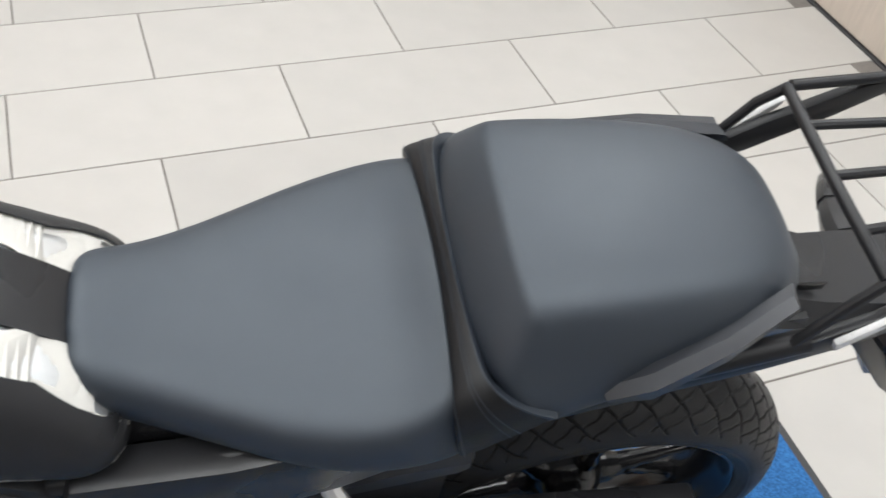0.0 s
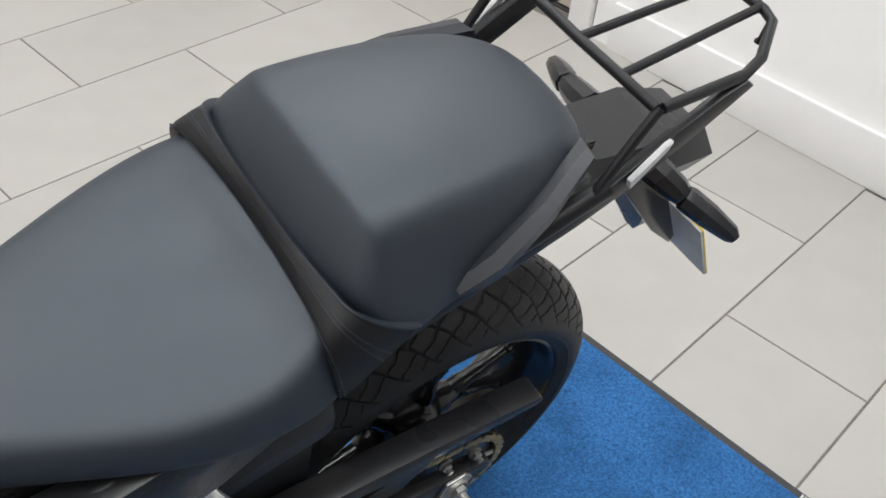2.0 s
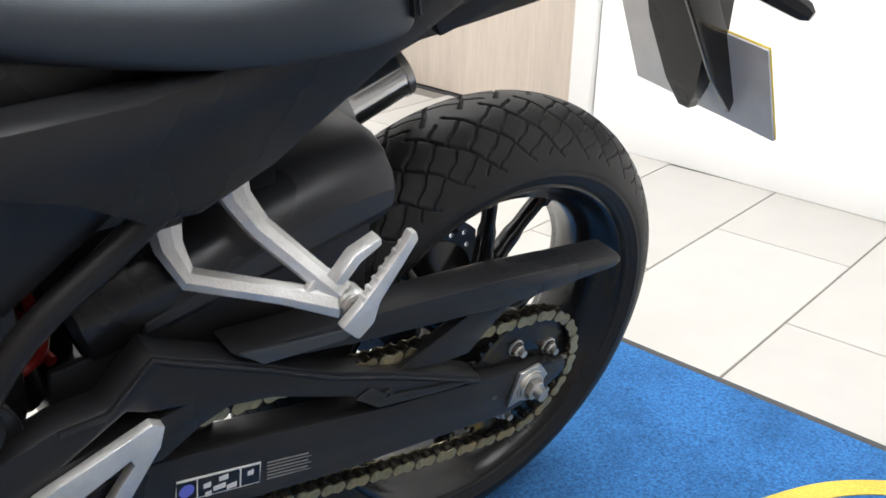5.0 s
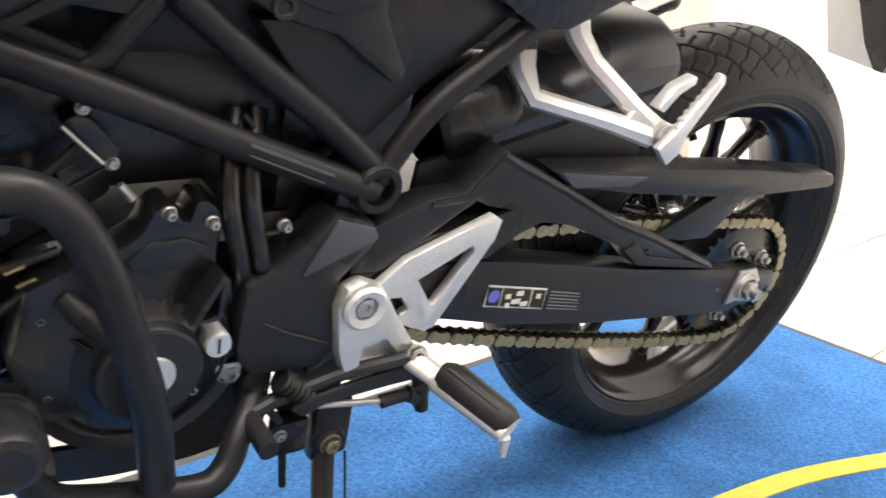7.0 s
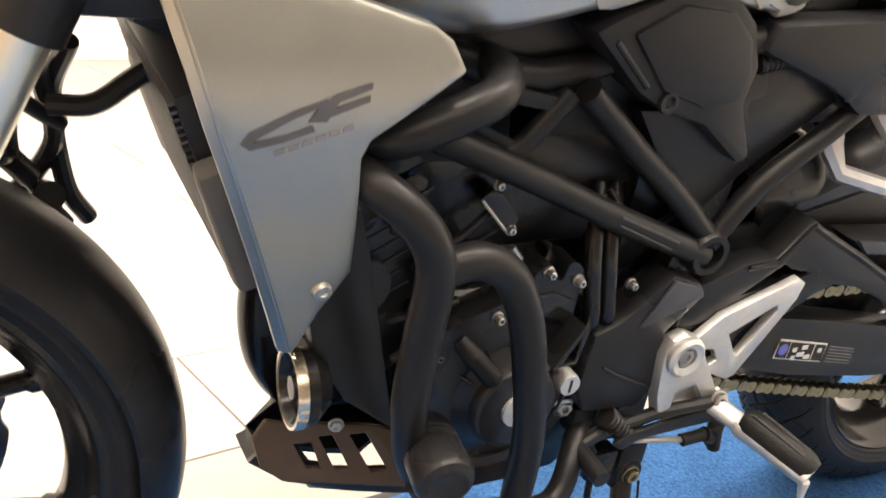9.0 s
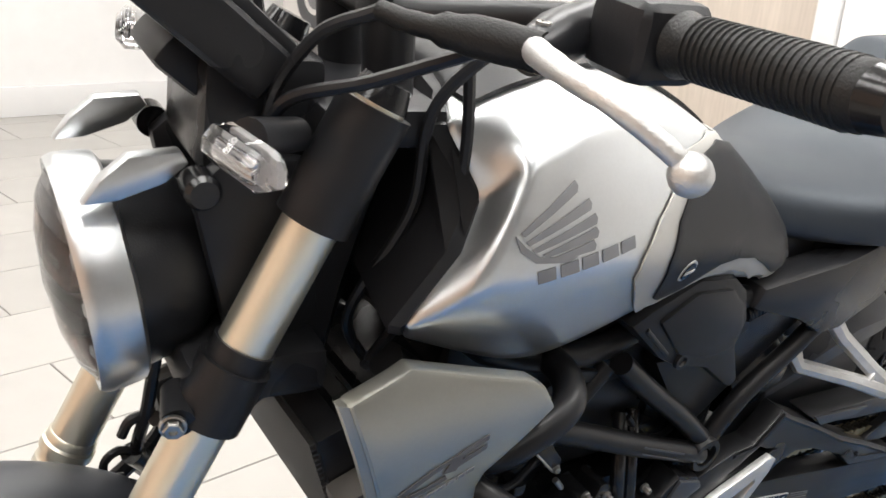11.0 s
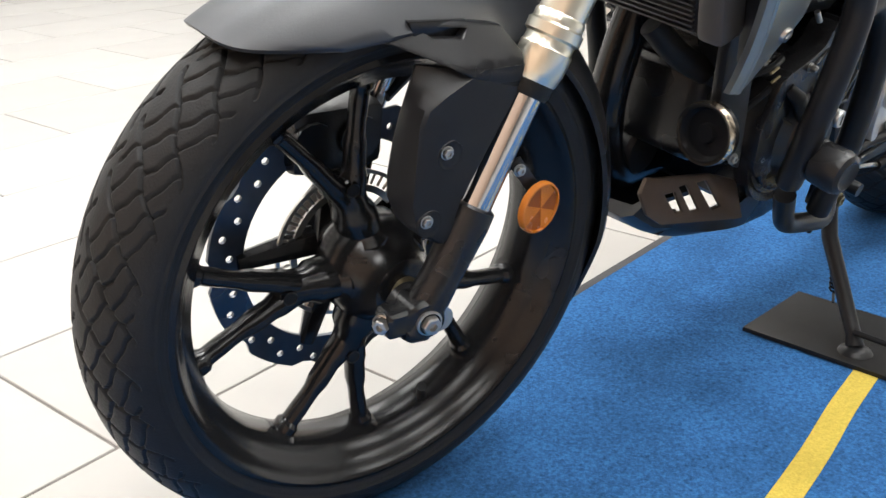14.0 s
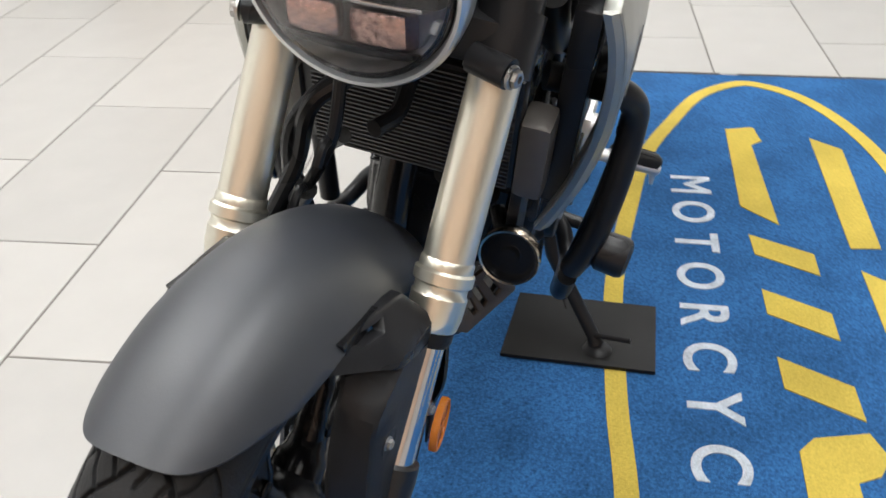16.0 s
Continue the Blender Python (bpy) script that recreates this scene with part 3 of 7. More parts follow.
ring = turned([(0.058, 0.044), (0.065, 0.044), (0.065, 0.047), (0.058, 0.047)], (0, 0, 0), n=60, closed=True)
for k in range(48):
    a = 2 * math.pi * k / 48
    tube([(0.066 * math.cos(a), 0.0455, 0.066 * math.sin(a)), (0.077 * math.cos(a), 0.0455, 0.077 * math.sin(a))], 0.0019, 4, bm=ring)
turned([(0.077, 0.044), (0.081, 0.044), (0.081, 0.047), (0.077, 0.047)], (0, 0, 0), n=60, bm=ring, closed=True)
part("sensor_ring", move(ring, fplace), STEEL, fw, "slotted steel sensor ring")
part("brake_disc", move(disc_mesh(0.110, 0.076, 0.075, 30), rplace), DISC, rw, "dark drilled rear brake disc")
part("sensor_ring", move(turned([(0.045, 0.07), (0.058, 0.07), (0.058, 0.074), (0.045, 0.074)], (0, 0, 0), n=48, closed=True), rplace), DISC, rw)
part("disc_carrier", move(turned([(0.03, 0.06), (0.08, 0.072), (0.08, 0.078), (0.03, 0.07)], (0, 0, 0), n=40, closed=True), rplace), GLOSSY, rw)

# front fork: x = -1.352 + 0.449 (z - 0.293)
FY = 0.097


def leg(z, s, out=0.0, fwd=0.0):
    return Vector((-1.352 + 0.449 * (z - 0.293) - fwd, s * (FY + out), z))


for s in (-1, 1):
    lg = front("fork_leg", tube([leg(0.545, s), leg(0.93, s)], 0.0215, 32), GOLD, None, "champagne anodised fork tube")
    prof = [leg(z, s) for z in (0.493, 0.496, 0.501, 0.505, 0.521, 0.523, 0.529, 0.531, 0.539, 0.541, 0.547, 0.549)]
    front("fork_collar", tube(prof, [0.0195, 0.0215, 0.0225, 0.0235, 0.0240, 0.0225, 0.0225, 0.0255, 0.0255, 0.0230, 0.0230, 0.0215], 32), GOLD, lg, "bright machined collar")
    front("dust_seal", tube([leg(0.482, s), leg(0.486, s), leg(0.495, s)], [0.0180, 0.0200, 0.0205], 24), SOFT, lg)
    front("slider", tube([leg(0.372, s), leg(0.494, s)], 0.0155, 28), CHROME, lg, "chrome fork slider")
    foot = tube([leg(0.386, s), leg(0.384, s), leg(0.370, s), leg(0.345, s), leg(0.318, s, 0.002, 0.004), leg(0.292, s, 0.004, 0.010), leg(0.274, s, 0.004, 0.012), leg(0.266, s, 0.004, 0.012)], [0.0165, 0.0205, 0.0210, 0.0195, 0.0185, 0.0205, 0.0180, 0.008], 20)
    front("fork_foot", foot, ENGINE, lg)
    front("fork_cap", tube([leg(0.93, s), leg(0.945, s)], [0.0225, 0.018], 24), GLOSSY, lg)
for s in (-1, 1):
    for z, h in ((0.711, 0.046), (0.885, 0.085)):
        front("fork_clamp", tube([leg(z - h / 2, s), leg(z + h / 2, s)], 0.0280, 28), SATIN, None, "black fork clamp")
    front("fork_clamp", tube([leg(0.724, s), leg(0.748, s)], 0.0240, 28), SATIN)
    lug = leg(0.700, s, 0.004, 0.034)
    front("clamp_lug", tube([lug + Vector((0.012, s * -0.020, 0.004)), lug + Vector((0.004, s * 0.014, 0))], 0.0125, 18), SATIN)
    front("clamp_bolt", bolt(lug + Vector((0.0, s * 0.016, 0)), (-0.25, s, 0), 0.0072, 0.008), STEEL, None, "bright hexagon socket bolt")
front("lower_yoke", block(-1.19, -1.08, -0.10, 0.10, 0.695, 0.735, 0.01), SATIN)
front("upper_yoke", block(-1.10, -1.00, -0.09, 0.09, 0.890, 0.922, 0.01), SATIN)
front("axle", tube([AXLE_F + Vector((0, -0.118, 0)), AXLE_F + Vector((0, 0.118, 0))], 0.012, 20), STEEL)
front("axle_nut", bolt((-1.366, -0.117, 0.290), (-0.15, -1, 0), 0.0092, 0.010), STEEL)
front("axle_lug", tube([(-1.366, -0.078, 0.290), (-1.366, -0.112, 0.290), (-1.367, -0.117, 0.290)], [0.021, 0.021, 0.017], 24), ENGINE)
front("pinch_lug", block(-1.404, -1.366, -0.112, -0.084, 0.276, 0.303, 0.008, 3), ENGINE)
front("pinch_bolt", bolt((-1.402, -0.100, 0.290), (-0.85, -0.5, 0), 0.0075, 0.010), STEEL)
front("axle_sleeve", tube([(-1.353, -0.085, 0.290), (-1.353, -0.05, 0.289)], 0.0145, 24), CHAIN)


def finely(bm, size, turns=3):
    """Cuts a sheet into small faces, so that it can be bent."""
    bmesh.ops.triangulate(bm, faces=bm.faces[:])
    for _ in range(turns):
        bmesh.ops.subdivide_edges(bm, edges=[e for e in bm.edges if e.calc_length() > size], cuts=1)
        bmesh.ops.triangulate(bm, faces=bm.faces[:])
    return bm


def guard_row(z, rear, fold, edge, deep):
    """A level cut through the fork guard: its flat side, and the front face that turns in at the fold."""
    mid = (rear + fold) / 2
    out = [(rear, -0.1000), (rear - 0.003, -0.1030), (mid, -0.1035), (fold + 0.004, -0.1030), (fold, -0.1005), (edge * 0.6 + fold * 0.4, -0.1005 + deep * 0.55), (edge, -0.1005 + deep)]
    return [Vector((x, y, z)) for x, y in out] + [Vector((x + 0.002, y + 0.0045, z)) for x, y in reversed(out)]


rows_ = [(0.357, -1.344, -1.350, -1.352, 0.006), (0.362, -1.338, -1.358, -1.361, 0.012), (0.369, -1.334, -1.367, -1.371, 0.018), (0.380, -1.334, -1.376, -1.381, 0.024), (0.399, -1.328, -1.381, -1.389, 0.027), (0.420, -1.316, -1.381, -1.389, 0.028),
         (0.446, -1.302, -1.381, -1.386, 0.028), (0.470, -1.289, -1.381, -1.381, 0.028), (0.484, -1.281, -1.377, -1.377, 0.028), (0.494, -1.276, -1.361, -1.374, 0.028), (0.503, -1.274, -1.343, -1.371, 0.028), (0.512, -1.274, -1.325, -1.369, 0.028)]
gp = front("fork_guard", skin([guard_row(*r) for r in rows_]), GRAIN, None, "black plastic fork guard", angle=32)
for x, z in ((-1.352, 0.445), (-1.367, 0.384)):
    front("guard_recess", turned([(0.0135, -0.0008), (0.0126, 0.0009), (0.0100, 0.0003), (0.0, 0.0003)], (x + 0.003, -0.1030, z - 0.003), (0, -1, 0), 24), GRAIN, gp)
    front("guard_bolt", bolt((x - 0.001, -0.1035, z), (-0.1, -1, 0), 0.0045, 0.0045), STEEL, gp)
front("guard_bolt", bolt((-1.272, -0.108, 0.416), (-0.2, -1, 0), 0.0045, 0.0045), STEEL, gp)
RC, RA = Vector((-1.243, -0.110, 0.374)), Vector((0.12, -1, 0)).normalized()
refl = front("side_reflector", turned([(0.0, 0.0010), (0.0225, 0.0010), (0.0230, 0.0040), (0.0248, 0.0036), (0.0256, 0.0016), (0.0254, -0.0030), (0, -0.0030)], RC, RA, 40), AMBER, None, "round amber reflector with six prism fields")
for k in range(6):
    a0 = radians(20 + 60 * k)
    u_, v_ = Vector((RA.y, -RA.x, 0)), Vector((0, 0, 1))
    wedge = [RC + RA * 0.0011 + (0.0222 * (math.cos(a0 + q) * u_ + math.sin(a0 + q) * v_) if q is not None else Vector()) for q in (None, 0, radians(20), radians(40), radians(60))]
    front("prism_field", skin([wedge, [p + RA * (0.0016 if k % 2 else 0.0010) for p in wedge]]), AMBER if k % 2 else AMBER_D, refl)
front("reflector_stay", plate([(-1.280, 0.420), (-1.268, 0.426), (-1.240, 0.395), (-1.238, 0.360), (-1.250, 0.352), (-1.254, 0.390)], -0.103, -0.100), SATIN)
front("brake_caliper", merge(block(-1.42, -1.32, 0.035, 0.10, 0.375, 0.44, 0.012), tube([(-1.40, 0.03, 0.408), (-1.40, 0.105, 0.408)], 0.022), tube([(-1.35, 0.03, 0.408), (-1.35, 0.105, 0.408)], 0.022)), ENGINE, None, "black brake caliper")
front("caliper_bracket", plate([(-1.37, 0.28), (-1.32, 0.28), (-1.30, 0.40), (-1.36, 0.42)], 0.072, 0.082), ENGINE)


# front mudguard
def arch(a0, a1, r, w, drop, thick, taper0=0.75, taper1=0.9, n=26, c=AXLE_F, lip=0.0, tongue=0.0, fall=0.0):
    """A curved shell over a wheel between two angles, in degrees; its flanks reach `drop` below the crown."""
    rings = []
    for i in range(n + 1):
        t = i / n
        a = radians(a0 + (a1 - a0) * t)
        k = min(1, taper0 + (1 - taper0) * min(t / 0.25, 1) ** 0.55, taper1 + (1 - taper1) * min((1 - t) / 0.25, 1))
        out, inn = [], []
        for j in range(29):
            q = -1 + 2 * j / 28
            y = q * w * k
            rr = r - fall * t - drop * k * abs(q) ** 2.6 + lip * max(0, 1 - t * 5)
            a = radians(a0 + (a1 - a0) * t - tongue * (1 - t) ** 2 * abs(q) ** 4.5)
            out.append(Vector((c.x + rr * math.cos(a), y, c.z + rr * math.sin(a))))
            inn.append(Vector((c.x + (rr - thick) * math.cos(a), y * 0.97, c.z + (rr - thick) * math.sin(a))))
        rings.append(out + inn[::-1])
    return skin(rings)


fm = front("front_mudguard", arch(125, 60, 0.305, 0.074, 0.050, 0.004, 0.92, 0.97, 40, tongue=15, fall=0.007), GREYP, None, "satin dark grey plastic front mudguard", angle=60)
front("mudguard_tail", arch(66, -23, 0.2975, 0.066, 0.040, 0.005, 0.97, 0.55), SATIN, fm, "black plastic mudguard tail", angle=50)
for s in (-1, 1):
    flank = finely(plate([(-1.432, 0.540), (-1.414, 0.545), (-1.376, 0.549), (-1.326, 0.546), (-1.290, 0.541), (-1.272, 0.516), (-1.264, 0.490), (-1.300, 0.496), (-1.331, 0.505), (-1.354, 0.516), (-1.390, 0.530)], s * 0.1035, s * 0.092, [[(-1.372, 0.5435), (-1.326, 0.5410), (-1.333, 0.5340), (-1.358, 0.5350)]], bevel=0.003), 0.012)
    for v in flank.verts:
        v.co.y -= s * (0.26 * max(0, -1.335 - v.co.x) + 0.80 * max(0, v.co.z - 0.512))
    front("mudguard_stay", flank, SATIN, fm, "black plastic stay over the fork guard", angle=28)
    front("stay_slot", plate([(-1.380, 0.549), (-1.322, 0.546), (-1.326, 0.530), (-1.372, 0.532)], s * 0.074, s * 0.066, bevel=0.001), GLOSSY, fm)

# headlight
HC = Vector((-1.240, 0, 0.767))
HA = Vector((-math.cos(radians(10)), 0, -math.sin(radians(10))))
hl = front("headlight", turned([(0.060, -0.026), (0.084, -0.024), (0.0885, -0.021), (0.0900, -0.016), (0.0915, -0.002), (0.0918, 0.005), (0.0908, 0.010), (0.0888, 0.0130), (0.0858, 0.0130), (0.0838, 0.009), (0.0828, 0.002), (0.0810, -0.018), (0.055, -0.030)], HC, HA, 72, closed=True), SILVER, None, "round headlight with satin silver shell")
front("headlight_back", turned([(0.0, -0.090), (0.05, -0.086), (0.073, -0.060), (0.081, -0.022)], HC, HA, 48), SATIN, hl)
front("lens", turned([(0.0832, 0.004), (0.0815, 0.013), (0.066, 0.0225), (0.040, 0.0295), (0.0, 0.0325), (0.0, 0.0295), (0.040, 0.0265), (0.066, 0.0195), (0.0795, 0.0105), (0.0805, 0.004)], HC, HA, 64), HAZE, hl, "clear domed lens").visible_shadow = False
front("inner_ring", turned([(0.0812, -0.010), (0.0812, 0.007), (0.074, 0.004), (0.070, -0.010)], HC, HA, 64, closed=True), GLOSSY, hl)
# bowl coloured white to imitate the bright room reflected on the lens
front("reflector_bowl", turned([(0.074, 0.0), (0.060, -0.022), (0.0, -0.030)], HC, HA, 48), WHITE_R, hl)
HM = Matrix.Translation(HC) @ pose(0, 0, 0, 0, -10, 0)
for y0, y1 in ((-0.050, -0.004), (0.004, 0.050)):
    front("led_module", move(block(-0.004, 0.022, y0, y1, 0.012, 0.044, 0.006), HM), LEDM, hl, "chromed led reflector")
    front("led_module", move(block(-0.004, 0.022, y0 * 0.9, y1 * 0.9, -0.046, -0.018, 0.006), HM), LEDM, hl)
    front("led_chip", move(block(-0.0055, -0.0035, y0 + 0.014, y1 - 0.014, 0.024, 0.031, 0.001), HM), PRINT_D, hl)
for k in range(9):
    a = radians(200 - 27.5 * k)
    front("led_segment", move(block(-0.001, 0.008, -0.0055, 0.0055, -0.0028, 0.0028, 0.001), HM @ Matrix.Translation((-0.006, 0.0705 * math.cos(a), 0.0705 * math.sin(a))) @ Matrix.Rotation(a + math.pi / 2, 4, "X")), WHITE_R, hl, "pale light segment")
front("light_bar", move(block(-0.014, 0.015, -0.072, 0.072, -0.010, 0.006, 0.004), HM), SATIN, hl, "dark bar across the headlight")
front("light_rail", move(block(-0.010, 0.015, -0.058, 0.058, -0.014, -0.0105, 0.001), HM), CHROME, hl)
front("light_rail", move(block(-0.008, 0.015, -0.060, 0.060, 0.0465, 0.0490, 0.001), HM), CHROME, hl)
front("lower_visor", move(block(-0.010, 0.015, -0.052, 0.052, -0.054, -0.048, 0.002), HM), SATIN, hl)
for s in (-1, 1):
    wing = front("headlight_bracket", plate([(-1.256, 0.850), (-1.244, 0.868), (-1.226, 0.884), (-1.192, 0.887), (-1.186, 0.878), (-1.202, 0.864), (-1.232, 0.853)], s * 0.056, s * 0.070, bevel=0.003), SILVER, None, "silver bracket over the headlight")
    front("bracket_bolt", turned([(0.0, 0.004), (0.010, 0.004), (0.013, 0.0), (0.013, -0.02), (0, -0.02)], (-1.180, s * 0.084, 0.862), (0, s, 0), 24), GLOSSY, wing)
    front("headlight_stay", plate([(-1.185, 0.858), (-1.16, 0.880), (-1.10, 0.878), (-1.08, 0.75), (-1.13, 0.70), (-1.150, 0.73)], s * 0.052, s * 0.070, bevel=0.006), SATIN, None, "black headlight stay")
front("headlight_shroud", skin([mirrored([(-1.145, 0.0, 0.69), (-1.145, 0.055, 0.70), (-1.15, 0.07, 0.76), (-1.15, 0.06, 0.83), (-1.15, 0, 0.85)]), mirrored([(-1.07, 0.0, 0.66), (-1.07, 0.05, 0.67), (-1.06, 0.06, 0.77), (-1.03, 0.055, 0.88), (-1.03, 0, 0.90)])]), SATIN)

# meter, bars and controls
front("meter_stay", block(-1.175, -1.085, -0.055, 0.055, 0.862, 0.948, 0.012), SATIN)
def lens_shell(s):
    rings = []
    for y, h, d in ((-0.037, 0.0085, 0.008), (-0.030, 0.0125, 0.0125), (0.022, 0.0125, 0.0125), (0.036, 0.0060, 0.007)):
        rings.append([(-d, s * y, -h * 0.35), (-d, s * y, h * 0.35), (-d * 0.4, s * y, h), (d * 0.6, s * y, h), (d, s * y, h * 0.6), (d, s * y, -h * 0.6), (d * 0.6, s * y, -h), (-d * 0.4, s * y, -h)])
    return skin(rings)


mm = front("meter", move(block(-0.062, 0.058, -0.072, 0.072, -0.020, 0.022, 0.009, 3), pose(-1.175, 0, 0.970, 0, 38, 0)), SATIN, None, "black meter housing behind the headlight")
front("meter_hood", move(plate([(-0.066, 0.018), (-0.06, 0.032), (0.055, 0.029), (0.06, 0.018)], -0.066, 0.066, bevel=0.004), pose(-1.175, 0, 0.970, 0, 38, 0)), GRAIN, mm)
front("meter_back", move(block(-0.02, 0.035, -0.040, 0.040, -0.045, -0.018, 0.01), pose(-1.165, 0, 0.962, 0, 38, 0)), GRAIN, mm)
bars = front("handlebar", tube([(-0.960, -0.385, 1.026), (-0.956, -0.24, 1.014), (-0.975, -0.165, 1.006), (-1.035, -0.075, 0.986), (-1.045, 0, 0.982), (-1.035, 0.075, 0.986), (-0.975, 0.165, 1.006), (-0.956, 0.24, 1.014), (-0.960, 0.385, 1.026)], 0.0125, 16, bend=6), POWDER, None, "black tubular handlebar")
for s in (-1, 1):
    front("bar_riser", tube([(-1.03, s * 0.045, 0.90), (-1.042, s * 0.045, 0.995)], [0.019, 0.021], 20), GRAIN, bars)
    front("bar_clamp", block(-1.062, -1.024, min(s * 0.030, s * 0.060), max(s * 0.030, s * 0.060), 0.975, 1.003, 0.007, 3), GRAIN, bars)
    front("clamp_bolt", bolt((-1.056, s * 0.045, 1.002), (0, 0, 1), 0.0045, 0.005), STEEL, bars)
    grip = front("grip", tube([(-0.960, s * 0.392, 1.0265), (-0.960, s * 0.388, 1.026), (-0.956, s * 0.265, 1.016), (-0.956, s * 0.258, 1.0155)], [0.0165, 0.0180, 0.0180, 0.0200], 28), SOFT, bars, "black rubber grip")
    for k in range(22):
        y = 0.275 + 0.105 * k / 21
        c = Vector((-0.9565 - 0.0035 * (y - 0.265) / 0.127, s * y, 1.0165 + 0.0095 * (y - 0.265) / 0.127))
        front("grip_ring", turned([(0.0178, -0.0012), (0.0190, -0.0006), (0.0190, 0.0006), (0.0178, 0.0012)], c, (0, s, 0.08), 24), SOFT, grip)
    front("bar_end", tube([(-0.961, s * 0.408, 1.028), (-0.960, s * 0.392, 1.0265)], [0.015, 0.017], 24), GLOSSY, bars)
    sg = front("switch_housing", block(-0.985, -0.930, min(s * 0.20, s * 0.255), max(s * 0.20, s * 0.255), 0.988, 1.038, 0.012, 3), GRAIN, bars, "black switch housing")
    front("switch", block(-0.934, -0.922, min(s * 0.215, s * 0.235), max(s * 0.215, s * 0.235), 1.008, 1.019, 0.003), PRINT_G, sg)
    front("switch", turned([(0.0, 0.006), (0.006, 0.006), (0.007, 0.0)], (-0.960, s * 0.225, 1.037), (0, 0, 1), 16), PRINT_D, sg)
    front("lever_perch", tube([(-0.966, s * 0.180, 1.008), (-1.000, s * 0.196, 1.002), (-1.030, s * 0.214, 0.997)], [0.017, 0.018, 0.014], 16), SATIN, bars)
    front("perch_bolt", bolt((-1.020, s * 0.208, 1.011), (0, 0, 1), 0.005, 0.004), STEEL, bars)
    lv = front("lever", tube([(-1.024, s * 0.205, 0.999), (-1.040, s * 0.240, 1.002), (-1.050, s * 0.280, 1.003), (-1.044, s * 0.313, 0.998), (-1.026, s * 0.336, 0.984), (-1.018, s * 0.343, 0.977)], [0.0085, 0.0080, 0.0072, 0.0066, 0.0062, 0.0060], 14, bend=4), ALLOY, bars, "bare alloy lever with ball end")
    front("lever_ball", turned([(0, -0.0118), (0.0045, -0.0110), (0.0085, -0.0083), (0.0110, -0.0044), (0.0118, 0.0), (0.0110, 0.0044), (0.0085, 0.0083), (0.0045, 0.0110), (0, 0.0118)], (-1.015, s * 0.346, 0.973), (0, 1, 0), 24), ALLOY, lv)
front("cable_boot", tube([(-1.088, -0.130, 1.000), (-1.078, -0.158, 0.999), (-1.066, -0.172, 0.999), (-1.046, -0.192, 0.999), (-1.026, -0.220, 0.999)], [0.0065, 0.0075, 0.0110, 0.0130, 0.0125], 18, bend=3), SOFT, bars, "black rubber cable boot")
for i, w in enumerate(([(-1.088, -0.130, 1.000), (-1.115, -0.09, 0.970), (-1.130, -0.060, 0.900), (-1.08, -0.05, 0.80)],
                       [(-1.02, -0.19, 1.00), (-1.085, -0.13, 0.955), (-1.13, -0.085, 0.925), (-1.12, -0.04, 0.86)],
                       [(-0.985, -0.16, 1.01), (-1.02, -0.10, 0.93), (-1.02, -0.085, 0.84), (-1.05, -0.06, 0.74), (-1.02, -0.05, 0.68)],
                       [(-1.00, -0.10, 0.97), (-0.99, -0.10, 0.88), (-1.00, -0.09, 0.78), (-1.04, -0.08, 0.70)],
                       [(-0.985, 0.16, 1.01), (-1.08, 0.11, 1.05), (-1.14, 0.09, 0.95), (-1.12, 0.06, 0.80), (-1.17, 0.05, 0.66)],
                       [(-1.02, 0.19, 1.00), (-1.09, 0.14, 1.06), (-1.10, 0.08, 0.98), (-1.08, 0.05, 0.85)])):
    front("cable", tube(w, 0.0048, 8, bend=8), SATIN)
for s in (-1, 1):
    # clear lens that narrows to its outer end
    ind = front("front_indicator", move(lens_shell(s), pose(-1.178, s * 0.158, 0.915, 0, 0, s * -12)), GLASS, None, "clear-lensed front indicator")
    front("indicator_base", move(block(-0.003, 0.004, -0.028, 0.026, -0.0085, 0.0085, 0.003, 2), pose(-1.172, s * 0.158, 0.915, 0, 0, s * -12)), WHITE_R, ind)
    front("indicator_bulb", move(block(-0.006, 0.000, -0.022, 0.022, -0.005, 0.005, 0.002, 2), pose(-1.178, s * 0.158, 0.915, 0, 0, s * -12)), CHROME, ind)
    front("indicator_stalk", tube([(-1.165, s * 0.125, 0.915), (-1.12, s * 0.09, 0.905)], [0.014, 0.012], 14), SATIN, ind)

